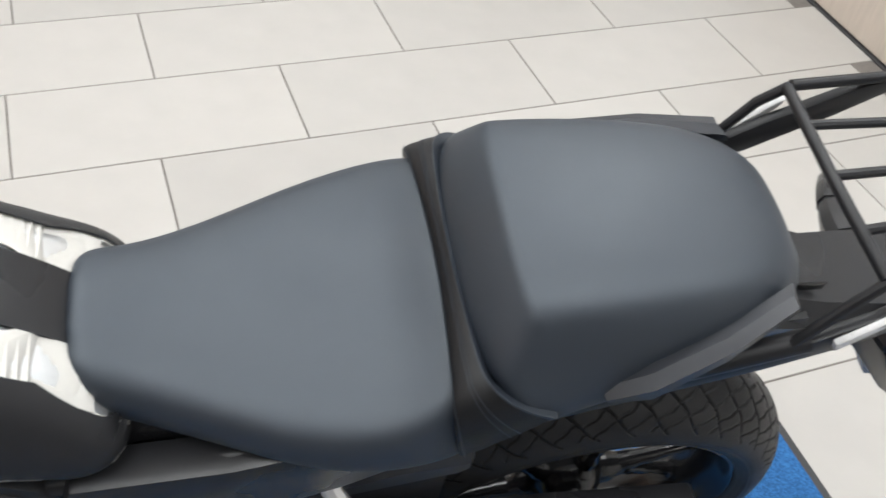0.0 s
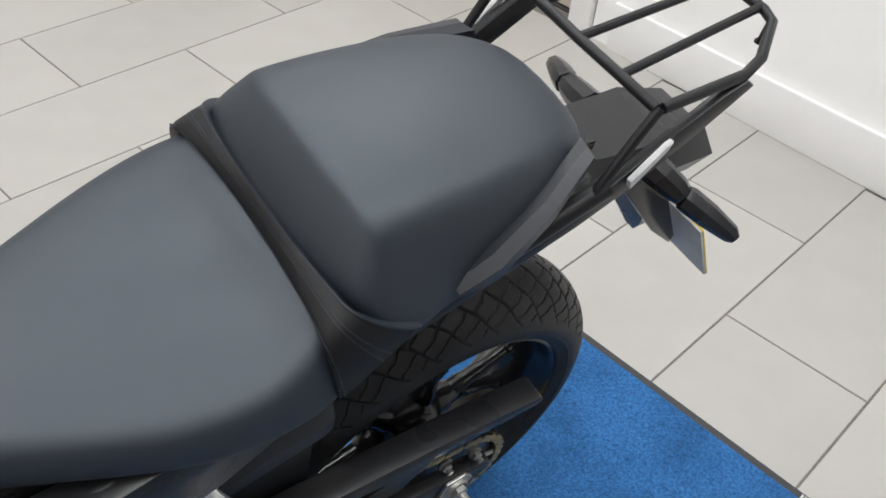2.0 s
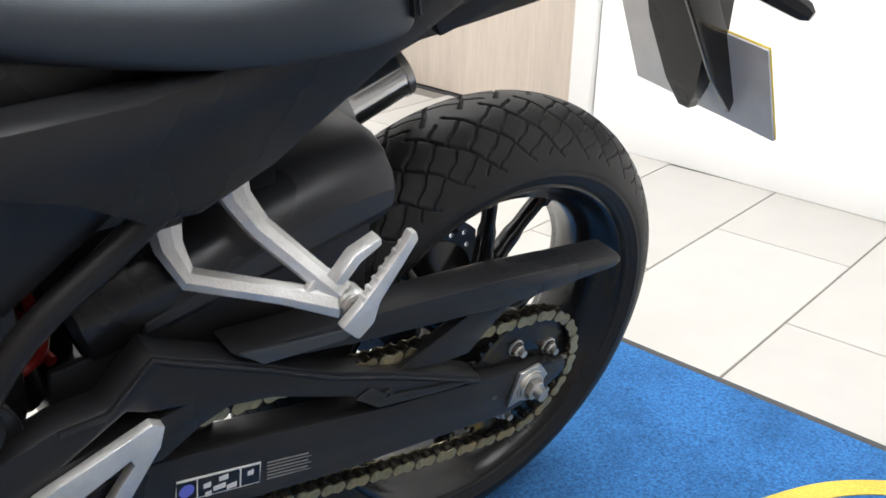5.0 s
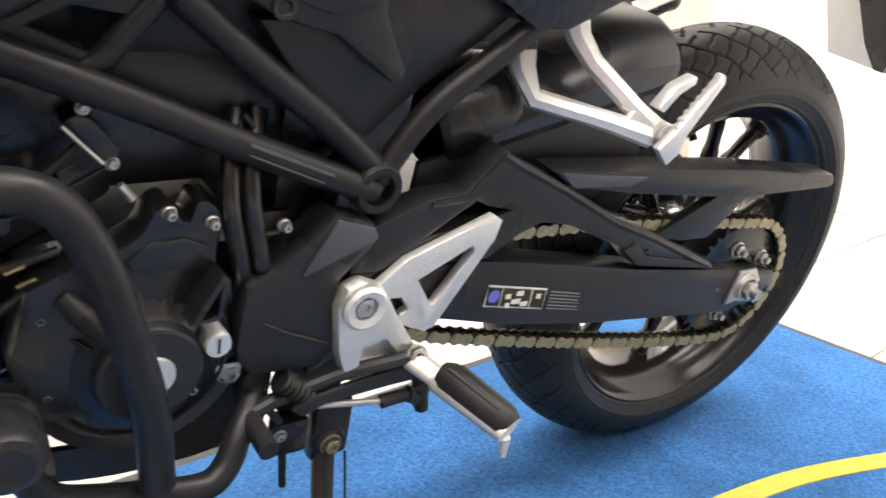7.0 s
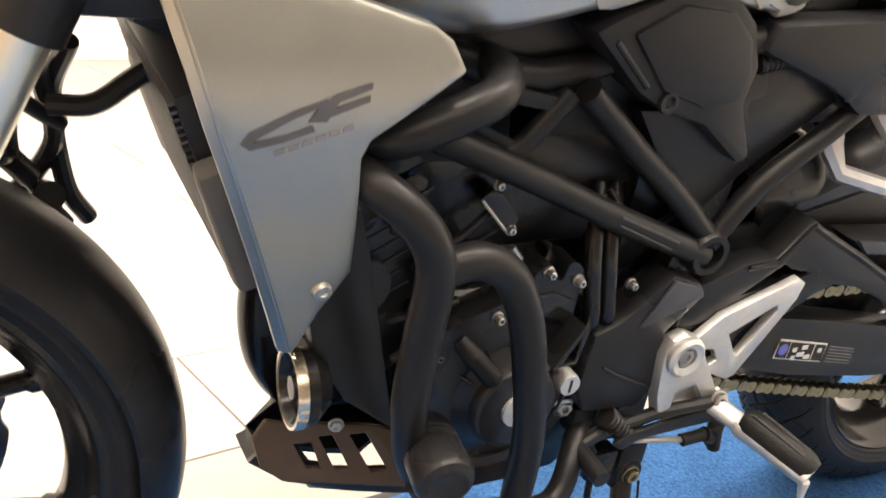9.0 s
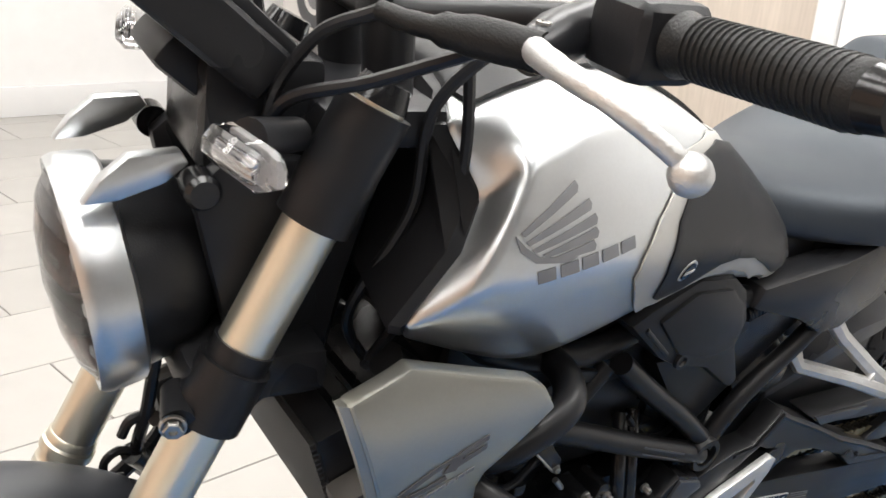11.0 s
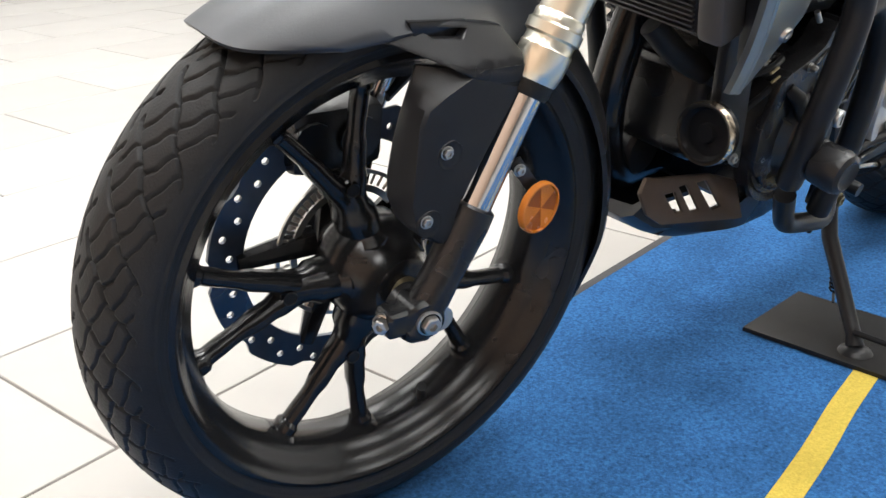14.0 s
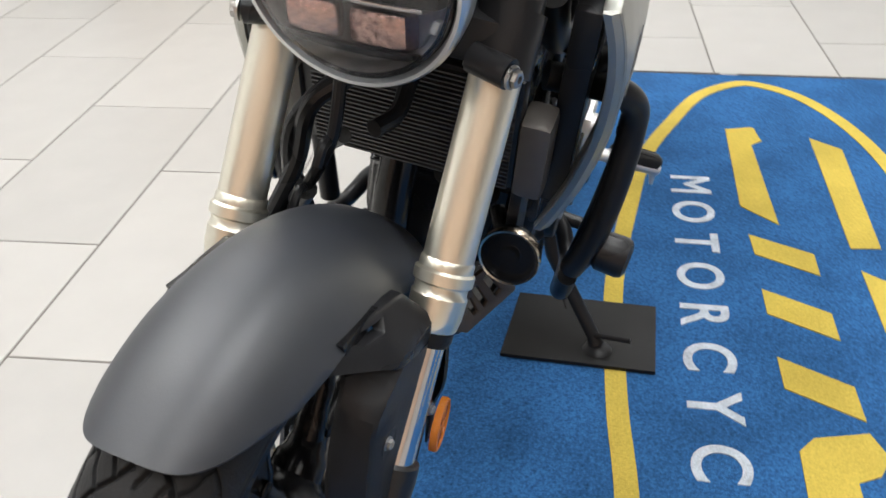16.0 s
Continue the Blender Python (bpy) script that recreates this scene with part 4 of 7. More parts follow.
# tank and covers
TANK = [  # half sections from below to above, front to rear: lower edge, waist, shoulder, scoop crease, spine edge
    [(-1.035, 0.0, 0.80), (-1.045, 0.110, 0.765), (-1.050, 0.136, 0.762), (-1.058, 0.146, 0.777), (-1.012, 0.140, 0.830), (-0.983, 0.117, 0.864), (-1.018, 0.096, 0.917), (-0.985, 0.050, 0.928), (-0.975, 0.0, 0.932)],
    [(-0.99, 0.0, 0.77), (-0.995, 0.100, 0.738), (-0.990, 0.134, 0.734), (-1.022, 0.166, 0.802), (-0.996, 0.161, 0.850), (-0.968, 0.143, 0.896), (-0.955, 0.098, 0.936), (-0.940, 0.050, 0.945), (-0.935, 0.0, 0.948)],
    [(-0.905, 0.0, 0.72), (-0.905, 0.09, 0.696), (-0.903, 0.128, 0.694), (-0.905, 0.174, 0.806), (-0.900, 0.160, 0.872), (-0.880, 0.126, 0.922), (-0.868, 0.092, 0.944), (-0.865, 0.045, 0.952), (-0.865, 0.0, 0.955)],
    [(-0.785, 0.0, 0.75), (-0.785, 0.09, 0.728), (-0.783, 0.124, 0.728), (-0.783, 0.155, 0.800), (-0.785, 0.140, 0.864), (-0.790, 0.103, 0.912), (-0.778, 0.082, 0.924), (-0.778, 0.04, 0.933), (-0.778, 0.0, 0.936)],
    [(-0.675, 0.0, 0.77), (-0.675, 0.08, 0.752), (-0.675, 0.119, 0.752), (-0.675, 0.132, 0.790), (-0.678, 0.116, 0.838), (-0.682, 0.090, 0.874), (-0.682, 0.070, 0.886), (-0.682, 0.035, 0.894), (-0.682, 0.0, 0.897)],
    [(-0.59, 0.0, 0.74), (-0.588, 0.075, 0.724), (-0.587, 0.117, 0.724), (-0.587, 0.123, 0.752), (-0.592, 0.106, 0.802), (-0.60, 0.082, 0.826), (-0.60, 0.064, 0.836), (-0.604, 0.03, 0.842), (-0.604, 0.0, 0.844)],
    [(-0.530, 0.0, 0.745), (-0.524, 0.08, 0.737), (-0.522, 0.114, 0.737), (-0.522, 0.116, 0.755), (-0.534, 0.105, 0.774), (-0.548, 0.085, 0.782), (-0.552, 0.070, 0.786), (-0.556, 0.03, 0.788), (-0.556, 0.0, 0.788)],
]
bm = skin([mirrored(s) for s in TANK])
cr = bm.edges.layers.float.new("crease_edge")
for e in bm.edges:
    a, b = e.verts
    for s0, s1 in zip(TANK, TANK[1:]):
        for j, k in ((2, 0.85), (3, 0.35), (5, 0.65), (6, 0.9)):
            for q in (-1, 1):
                p, r = Vector((s0[j][0], q * s0[j][1], s0[j][2])), Vector((s1[j][0], q * s1[j][1], s1[j][2]))
                if {(a.co - p).length < 1e-5, (b.co - r).length < 1e-5} == {True} or {(b.co - p).length < 1e-5, (a.co - r).length < 1e-5} == {True}:
                    e[cr] = k
    if all(any((v.co - Vector((x, q * y, z))).length < 1e-5 for x, y, z in TANK[0] for q in (-1, 1)) for v in e.verts):
        e[cr] = 0.8
    if all(any((v.co - Vector((x, q * y, z))).length < 1e-5 for x, y, z in TANK[1][3:7] for q in (-1, 1)) for v in e.verts):
        e[cr] = 0.6
tank = bp("fuel_tank", bm, SILVER, None, "satin silver metallic fuel tank cover", subsurf=3)
from mathutils.bvhtree import BVHTree


def surface(ob):
    """The finished skin of a part, for laying other parts on it."""
    dg = bpy.context.evaluated_depsgraph_get()
    ev = ob.evaluated_get(dg)
    me = ev.to_mesh()
    tree = BVHTree.FromPolygons([v.co.copy() for v in me.vertices], [tuple(p.vertices) for p in me.polygons])
    ev.to_mesh_clear()
    return tree


def laid(outline, tree, s, lift, thick=0.0008, cuts=0, bevel=0.0):
    """A thin sheet cut to an (x, z) outline, laid on a skin from the side s."""
    bm = plate(outline, 0.0, thick, bevel=bevel)
    if cuts:
        bmesh.ops.triangulate(bm, faces=bm.faces[:])
        for _ in range(cuts):
            bmesh.ops.subdivide_edges(bm, edges=[e for e in bm.edges if e.calc_length() > 0.012], cuts=1)
            bmesh.ops.triangulate(bm, faces=bm.faces[:])
    for v in bm.verts:
        hit, face = tree.ray_cast(Vector((v.co.x, s * 0.5, v.co.z)), Vector((0, -s, 0)))[:2]
        up = v.co.y
        if hit is None:
            near_, normal, _, _ = tree.find_nearest(Vector((v.co.x, s * 0.09, v.co.z)))
            v.co = near_ + normal * (1 if normal.y * s > 0 or normal.z > 0 else -1) * (lift + up)
        else:
            v.co = hit + face * (1 if face.y * s > 0 else -1) * (lift + up)
    return bm


tank_skin = surface(tank)
ring0 = mirrored(TANK[0])
mid = Vector((-1.02, 0, 0.85))
bp("tank_front_plate", skin([[mid + (p - mid) * 0.96 + Vector((-0.012, 0, 0)) for p in ring0], [mid + (p - mid) * 0.985 + Vector((-0.002, 0, 0)) for p in ring0], [mid + (p - mid) * 0.97 + Vector((0.006, 0, 0)) for p in ring0]]), SATIN, tank, "black front cover of the tank")
bp("tank_front_cover", skin([mirrored([(-1.03, 0, 0.74), (-1.03, 0.09, 0.75), (-1.00, 0.095, 0.84), (-0.985, 0.07, 0.905), (-0.985, 0, 0.92)]), mirrored([(-0.90, 0, 0.72), (-0.90, 0.10, 0.73), (-0.90, 0.10, 0.84), (-0.90, 0.07, 0.90), (-0.90, 0, 0.90)])]), SATIN)


def laid_top(outline, tree, lift, thick, cuts=4):
    """A sheet cut to an (x, y) outline, laid on a skin from above."""
    bm = plate(outline, 0.0, thick, bevel=0.0)
    bmesh.ops.triangulate(bm, faces=bm.faces[:])
    for _ in range(cuts):
        bmesh.ops.subdivide_edges(bm, edges=[e for e in bm.edges if e.calc_length() > 0.014], cuts=1)
        bmesh.ops.triangulate(bm, faces=bm.faces[:])
    for v in bm.verts:
        x, y, up = v.co.x, v.co.z, v.co.y
        hit = tree.ray_cast(Vector((x, y, 2.0)), Vector((0, 0, -1)))[0]
        v.co = Vector((x, y, (hit.z if hit is not None else 0.8) + lift + up))
    return bm


bp("tank_spine", laid_top([(-0.992, -0.088), (-0.93, -0.080), (-0.82, -0.050), (-0.68, -0.038), (-0.566, -0.036), (-0.562, 0.036), (-0.68, 0.038), (-0.82, 0.050), (-0.93, 0.080), (-0.992, 0.088)], tank_skin, 0.001, 0.004), SATIN, tank, "black centre cover of the tank")
bp("tank_label", laid_top([(-0.90, -0.045), (-0.87, -0.050), (-0.87, -0.030), (-0.90, -0.028)], tank_skin, 0.0055, 0.0006, 2), STK_W, tank, "small white label")
bp("filler_cap", turned([(0.0, 0.006), (0.028, 0.006), (0.033, 0.002), (0.033, -0.01)], (-0.80, 0, 0.948), (0.2, 0, 1), 36), GLOSSY, tank)
for s in (-1, 1):
    bp("knee_panel", laid([(-0.783, 0.731), (-0.800, 0.746), (-0.838, 0.792), (-0.836, 0.812), (-0.818, 0.842), (-0.768, 0.886), (-0.705, 0.888), (-0.655, 0.874), (-0.598, 0.834), (-0.552, 0.786), (-0.530, 0.760), (-0.526, 0.742), (-0.560, 0.736), (-0.592, 0.728), (-0.606, 0.732), (-0.628, 0.748), (-0.655, 0.756), (-0.700, 0.754), (-0.766, 0.731)], tank_skin, s, 0.0012, 0.0022, 6, 0.0008), KNEE, tank, "pale knee panel trim")
    pad = bp("knee_pad", laid([(-0.782, 0.762), (-0.796, 0.800), (-0.790, 0.836), (-0.757, 0.876), (-0.704, 0.881), (-0.659, 0.868), (-0.602, 0.828), (-0.556, 0.783), (-0.536, 0.764), (-0.533, 0.754), (-0.574, 0.741), (-0.584, 0.742), (-0.600, 0.752), (-0.630, 0.768), (-0.662, 0.775), (-0.692, 0.774), (-0.735, 0.752), (-0.768, 0.747), (-0.778, 0.752)], tank_skin, s, 0.0040, 0.0022, 6, 0.0006), GRAIN, tank, "black textured knee pad")
    for r_, m_, l_ in ((0.0115, STK_W, 0.0068), (0.0090, GLOSSY, 0.0078)):
        bp("badge", laid([(-0.757 + r_ * math.cos(q), 0.784 + r_ * math.sin(q)) for q in [2 * math.pi * k / 24 for k in range(24)]], tank_skin, s, l_), m_, pad, "small round badge")
    bp("badge_bar", laid([(-0.764, 0.782), (-0.750, 0.784), (-0.750, 0.787), (-0.764, 0.785)], tank_skin, s, 0.0088), STK_W, pad)
# tank emblem: plain feather bars and a band
for s in (-1, 1):
    for (x0, z0), (x1, z1) in zip(((-0.978, 0.853), (-0.973, 0.846), (-0.966, 0.840), (-0.956, 0.835), (-0.944, 0.8315)), ((-0.924, 0.886), (-0.910, 0.872), (-0.903, 0.8605), (-0.901, 0.850), (-0.903, 0.840))):
        bp("emblem_bar", laid([(x0, z0), (x0 + 0.004, z0 - 0.0030), (x1 + 0.002, z1 - 0.0085), (x1 + 0.003, z1 - 0.004), (x1, z1)], tank_skin, s, 0.0004, 0.0006, 4), PRINT_G, tank, "grey feather bar of the emblem")
    bp("emblem_bar", laid([(-0.983, 0.852), (-0.977, 0.839), (-0.962, 0.829), (-0.930, 0.8255), (-0.918, 0.829), (-0.926, 0.830), (-0.958, 0.8335), (-0.972, 0.842)], tank_skin, s, 0.0004, 0.0006, 4), PRINT_G, tank)
    for k in range(5):
        x0, z0 = -0.953 + 0.0224 * k, 0.8080 + 0.0028 * k
        wide = 0.0175 if k not in (1, 3) else 0.0185
        bp("emblem_bar", laid([(x0 - 0.003, z0 + 0.0030), (x0 + wide - 0.003, z0 + 0.0053), (x0 + wide - 0.006, z0 + 0.0160), (x0 - 0.006, z0 + 0.0137)], tank_skin, s, 0.0004, 0.0006, 3), PRINT_G, tank, "grey bar of the emblem band")

# radiator shrouds
SH = [(-1.112, 0.738), (-1.060, 0.757), (-0.946, 0.727), (-0.932, 0.718), (-0.921, 0.699), (-0.985, 0.653), (-0.990, 0.640), (-0.981, 0.547), (-0.997, 0.508), (-1.008, 0.459), (-1.012, 0.462), (-1.086, 0.660)]
for s in (-1, 1):
    bm = plate(SH, s * 0.190, s * 0.174, bevel=0.005)
    bmesh.ops.triangulate(bm, faces=bm.faces[:])
    for _ in range(4):
        bmesh.ops.subdivide_edges(bm, edges=[e for e in bm.edges if e.calc_length() > 0.016], cuts=1)
        bmesh.ops.triangulate(bm, faces=bm.faces[:])
    for v in bm.verts:
        dz = v.co.z - 0.662
        v.co.y -= s * ((2.5 if dz > 0 else 1.05) * dz * dz + 0.10 * max(0, -1.07 - v.co.x))
    sh = bp("radiator_shroud", bm, SHROUD, None, "satin grey-silver radiator shroud")
    shroud_skin = surface(sh)
    edge_rings = []
    for (x0, z0), (x1, z1), steps in (((-1.012, 0.462), (-1.086, 0.660), 12), ((-1.086, 0.660), (-1.112, 0.738), 6)):
        for k in range(steps + (z1 > 0.7)):
            x, z = x0 + (x1 - x0) * k / steps, z0 + (z1 - z0) * k / steps
            dz = z - 0.662
            y = 0.190 - (2.5 if dz > 0 else 1.05) * dz * dz - 0.10 * max(0, -1.07 - x)
            edge_rings.append([(x + 0.004, s * (y - 0.0045), z), (x + 0.003, s * (y + 0.0008), z), (x - 0.005, s * (y - 0.007), z - 0.002), (x - 0.005, s * (y - 0.014), z - 0.002), (x + 0.004, s * (y - 0.014), z)])
    bp("shroud_edge", skin(edge_rings), SHROUD, sh, "folded front edge of the shroud", angle=25)
    bp("shroud_screw", turned([(0, 0.0030), (0.0026, 0.0030), (0.0034, 0.0044), (0.0068, 0.0044), (0.0084, 0.0020), (0.0084, -0.006)], (-1.000, s * 0.1715, 0.531), (0, s, -0.25), 24), STEEL, sh, "bright button-head screw")
    for ol in ([(-1.072, 0.653), (-1.067, 0.660), (-1.040, 0.674), (-1.018, 0.682), (-1.019, 0.678), (-1.040, 0.669), (-1.061, 0.657), (-1.064, 0.654), (-1.042, 0.659), (-1.027, 0.665), (-1.025, 0.661), (-1.045, 0.654), (-1.066, 0.649)],
               [(-1.030, 0.667), (-1.024, 0.676), (-1.014, 0.684), (-0.989, 0.692), (-0.989, 0.688), (-1.010, 0.680), (-1.013, 0.676), (-0.990, 0.684), (-0.990, 0.680), (-1.016, 0.670), (-1.018, 0.667)]):
        bp("emblem_bar", laid(ol, shroud_skin, s, 0.0005, cuts=3), PRINT_D, sh, "dark printed emblem stroke")
    for k in range(6):
        x0, z0 = -1.050 + 0.0088 * k, 0.6445 + 0.0030 * k
        bp("emblem_bar", laid([(x0, z0), (x0 + 0.0066, z0 + 0.0022), (x0 + 0.0066, z0 + 0.0058), (x0, z0 + 0.0036)], shroud_skin, s, 0.0005, cuts=3), PRINT_G, sh)
    bp("shroud_inner", plate([(-0.985 + (x + 0.985) * 0.62, 0.62 + (z - 0.62) * 0.82) for x, z in SH], s * 0.156, s * 0.130, bevel=0.004), SATIN)

# radiator
RM = Matrix.Translation((-1.052, 0, 0.578)) @ pose(0, 0, 0, 0, -20, 0)
rad = bp("radiator", move(block(-0.014, 0.014, -0.105, 0.115, -0.062, 0.082, 0.003), RM), SATIN, None, "finned black radiator")
for k in range(24):
    z = -0.058 + 0.1340 * k / 23
    bp("fin", move(block(-0.019, -0.013, -0.100, 0.104, z - 0.0011, z + 0.0011, 0), RM), FIN, rad)
bp("radiator_tank", move(block(-0.020, 0.020, -0.137, -0.105, -0.066, 0.036, 0.008), RM), RADG, rad, "grey radiator end tank")
bp("radiator_tank", move(block(-0.020, 0.020, 0.115, 0.143, -0.066, 0.036, 0.008), RM), RADG, rad)
for w in ([(-1.080, 0.0, 0.642), (-1.103, 0.0, 0.625), (-1.129, 0.0, 0.607), (-1.160, 0.01, 0.603)],
          [(-1.15, 0.03, 0.65), (-1.16, 0.07, 0.61), (-1.15, 0.085, 0.54), (-1.20, 0.10, 0.47), (-1.28, 0.09, 0.42)],
          [(-1.14, 0.05, 0.64), (-1.15, 0.09, 0.58), (-1.14, 0.09, 0.50), (-1.12, 0.10, 0.46)]):
    bp("hose", tube(w, 0.0085, 10, bend=8), SATIN)
bp("hose_clip", tube([(-1.155, 0.065, 0.50), (-1.16, 0.105, 0.485)], 0.013, 12), SATIN)
# hose guide ahead of the radiator
guide = front("hose_guide", tube([(-1.180, 0.035, 0.660), (-1.186, 0.037, 0.604), (-1.190, 0.050, 0.565), (-1.186, 0.067, 0.532), (-1.170, 0.085, 0.500), (-1.148, 0.093, 0.467)], 0.0060, 10, bend=4), SATIN, None, "black brake hose with wire guides")
front("guide_loop", tube([(-1.186, 0.062, 0.540), (-1.205, 0.058, 0.550), (-1.218, 0.057, 0.540), (-1.216, 0.058, 0.522), (-1.200, 0.062, 0.516)], 0.0042, 8, bend=4), SATIN, guide)
front("guide_loop", tube([(-1.186, 0.040, 0.598), (-1.200, 0.040, 0.594), (-1.206, 0.042, 0.578)], 0.0050, 8, bend=4), SATIN, guide)
front("guide_clamp", tube([(-1.194, 0.058, 0.545), (-1.178, 0.074, 0.520)], 0.0105, 12), SATIN, guide)
front("guide_pipe", tube([(-1.180, 0.030, 0.600), (-1.166, 0.045, 0.585), (-1.152, 0.058, 0.572)], 0.0070, 12, bend=4), SATIN, guide)
bp("horn", merge(turned([(0.0, 0.010), (0.010, 0.010), (0.012, 0.004), (0.026, 0.004), (0.030, 0.012), (0.0335, 0.012), (0.0335, -0.006), (0.02, -0.020), (0.0, -0.022)], (-0.982, -0.113, 0.400), (-1, 0.05, 0), 40), tube([(-0.965, -0.102, 0.40), (-0.93, -0.08, 0.42)], 0.010)), GLOSSY, None, "black disc horn")
bp("horn_ring", turned([(0.0325, 0.0125), (0.0350, 0.0130), (0.0360, 0.010), (0.0360, 0.004), (0.0325, 0.002)], (-0.982, -0.113, 0.400), (-1, 0.05, 0), 40, closed=True), HORNR)
bp("horn_bolt", bolt((-0.957, -0.135, 0.372), (-0.2, -1, 0), 0.005, 0.005), STEEL)

# frame
frame_parts = [
    ([(-0.935, 0.640), (-0.80, 0.585), (-0.70, 0.541), (-0.585, 0.495)], 0.0130, 0.120),
    ([(-0.765, 0.660), (-0.70, 0.607), (-0.640, 0.562), (-0.580, 0.510)], 0.0125, 0.116),
    ([(-1.03, 0.80), (-0.93, 0.70), (-0.80, 0.665), (-0.69, 0.700)], 0.014, 0.095),
    ([(-1.04, 0.72), (-0.96, 0.655), (-0.90, 0.625)], 0.016, 0.105),
    ([(-0.580, 0.505), (-0.538, 0.565), (-0.474, 0.615), (-0.38, 0.685), (-0.20, 0.775), (0.06, 0.865)], 0.0115, 0.118),
    ([(-0.66, 0.700), (-0.50, 0.715), (-0.35, 0.745), (-0.15, 0.800)], 0.013, 0.112),
    ([(-0.90, 0.628), (-0.83, 0.600), (-0.775, 0.655)], 0.010, 0.108),
]
for s in (-1, 1):
    for pts, r, y in frame_parts:
        bp("frame_tube", tube([(x, s * y, z) for x, z in pts], r, 16, bend=3), POWDER, None, "black steel frame tube")
    bp("frame_gusset", plate([(-0.870, 0.640), (-0.833, 0.662), (-0.770, 0.650), (-0.820, 0.598), (-0.90, 0.600), (-0.93, 0.625)], s * 0.105, s * 0.112, [[(-0.862, 0.634), (-0.833, 0.648), (-0.786, 0.640), (-0.823, 0.616)]], 0.002), POWDER)
    pv = bp("pivot_boss", turned([(0.015, 0.014), (0.0215, 0.014), (0.0240, 0.009), (0.0250, -0.02), (0.015, -0.02)], (-0.584, s * 0.118, 0.499), (0, s, 0), 32, closed=True), POWDER, None, "black swingarm pivot boss")
    bp("pivot_bolt", bolt((-0.584, s * 0.117, 0.499), (0, s, 0), 0.0115, 0.009), GLOSSY, pv)
    bp("pivot_plate", plate([(-0.61, 0.50), (-0.575, 0.523), (-0.552, 0.50), (-0.53, 0.44), (-0.56, 0.33), (-0.62, 0.30), (-0.64, 0.38)], s * 0.112, s * 0.090, bevel=0.005), ENGINE)
bp("frame_sticker", plate([(-0.708, 0.549), (-0.632, 0.517), (-0.632, 0.5195), (-0.708, 0.5515)], -0.1340, -0.1333, bevel=0), PRINT_D, None, "small printed warning sticker")
bp("frame_sticker", plate([(-0.708, 0.541), (-0.640, 0.5115), (-0.640, 0.513), (-0.708, 0.5425)], -0.1340, -0.1333, bevel=0), PRINT_D)

# side covers under the seat
SC = [(-0.780, 0.711), (-0.758, 0.724), (-0.697, 0.750), (-0.640, 0.744), (-0.615, 0.725), (-0.596, 0.686), (-0.600, 0.652), (-0.572, 0.600), (-0.584, 0.592), (-0.640, 0.632), (-0.690, 0.645), (-0.722, 0.662)]
for s in (-1, 1):
    sc = bp("side_cover", plate(SC, s * 0.128, s * 0.085, bevel=0.007), GRAIN, None, "black grained plastic side cover")
    bp("cover_rib", tube([(-0.758, s * 0.1275, 0.705), (-0.716, s * 0.1275, 0.668)], 0.0030, 8), SATIN, sc)
    bp("cover_bulge", plate([(-0.745, 0.712), (-0.700, 0.738), (-0.645, 0.734), (-0.618, 0.712), (-0.606, 0.680), (-0.612, 0.655), (-0.650, 0.650), (-0.700, 0.665)], s * 0.133, s * 0.120, bevel=0.006), GRAIN, sc)
    bp("cover_screw", turned([(0, 0.001), (0.004, 0.001), (0.006, 0.004), (0.0095, 0.004), (0.0105, 0)], (-0.690, s * 0.128, 0.655), (0, s, 0), 20), SATIN, sc)
    bp("lower_side_panel", plate([(-0.70, 0.640), (-0.655, 0.640), (-0.595, 0.665), (-0.52, 0.700), (-0.44, 0.705), (-0.40, 0.690), (-0.55, 0.575), (-0.60, 0.530), (-0.625, 0.545)], s * 0.108, s * 0.07, bevel=0.006), SATIN)
    bp("seat_rail_cover", plate([(-0.60, 0.700), (-0.59, 0.725), (-0.45, 0.735), (-0.30, 0.775), (-0.16, 0.825), (-0.12, 0.812), (-0.25, 0.738), (-0.35, 0.668), (-0.41, 0.640), (-0.45, 0.640), (-0.50, 0.668)], s * 0.133, s * 0.09, bevel=0.008), SATIN, None, "black plastic seat rail cover")
bp("spring_hose", tube([(-0.59, -0.118, 0.685), (-0.55, -0.118, 0.695), (-0.515, -0.116, 0.705)], 0.008, 12, bend=3), SATIN)
for k in range(14):
    t = k / 13
    bp("hose_coil", turned([(0.0080, -0.0012), (0.0098, 0), (0.0080, 0.0012)], (-0.588 + 0.072 * t, -0.118, 0.686 + 0.0185 * t), (0.97, 0, 0.25), 14), SATIN)
bp("under_seat_box", block(-0.62, -0.40, -0.085, 0.085, 0.61, 0.76, 0.02), SATIN)
bp("rear_inner_fender", skin([[(-0.33, -0.075, 0.665), (-0.33, 0.075, 0.665), (-0.33, 0.075, 0.77), (-0.33, -0.075, 0.77)], [(-0.18, -0.075, 0.725), (-0.18, 0.075, 0.725), (-0.18, 0.075, 0.80), (-0.18, -0.075, 0.80)], [(0.12, -0.060, 0.765), (0.12, 0.060, 0.765), (0.12, 0.060, 0.80), (0.12, -0.060, 0.80)]]), SATIN)
bp("shock_cover", block(-0.62, -0.46, 0.02, 0.05, 0.38, 0.64, 0.01), SATIN)

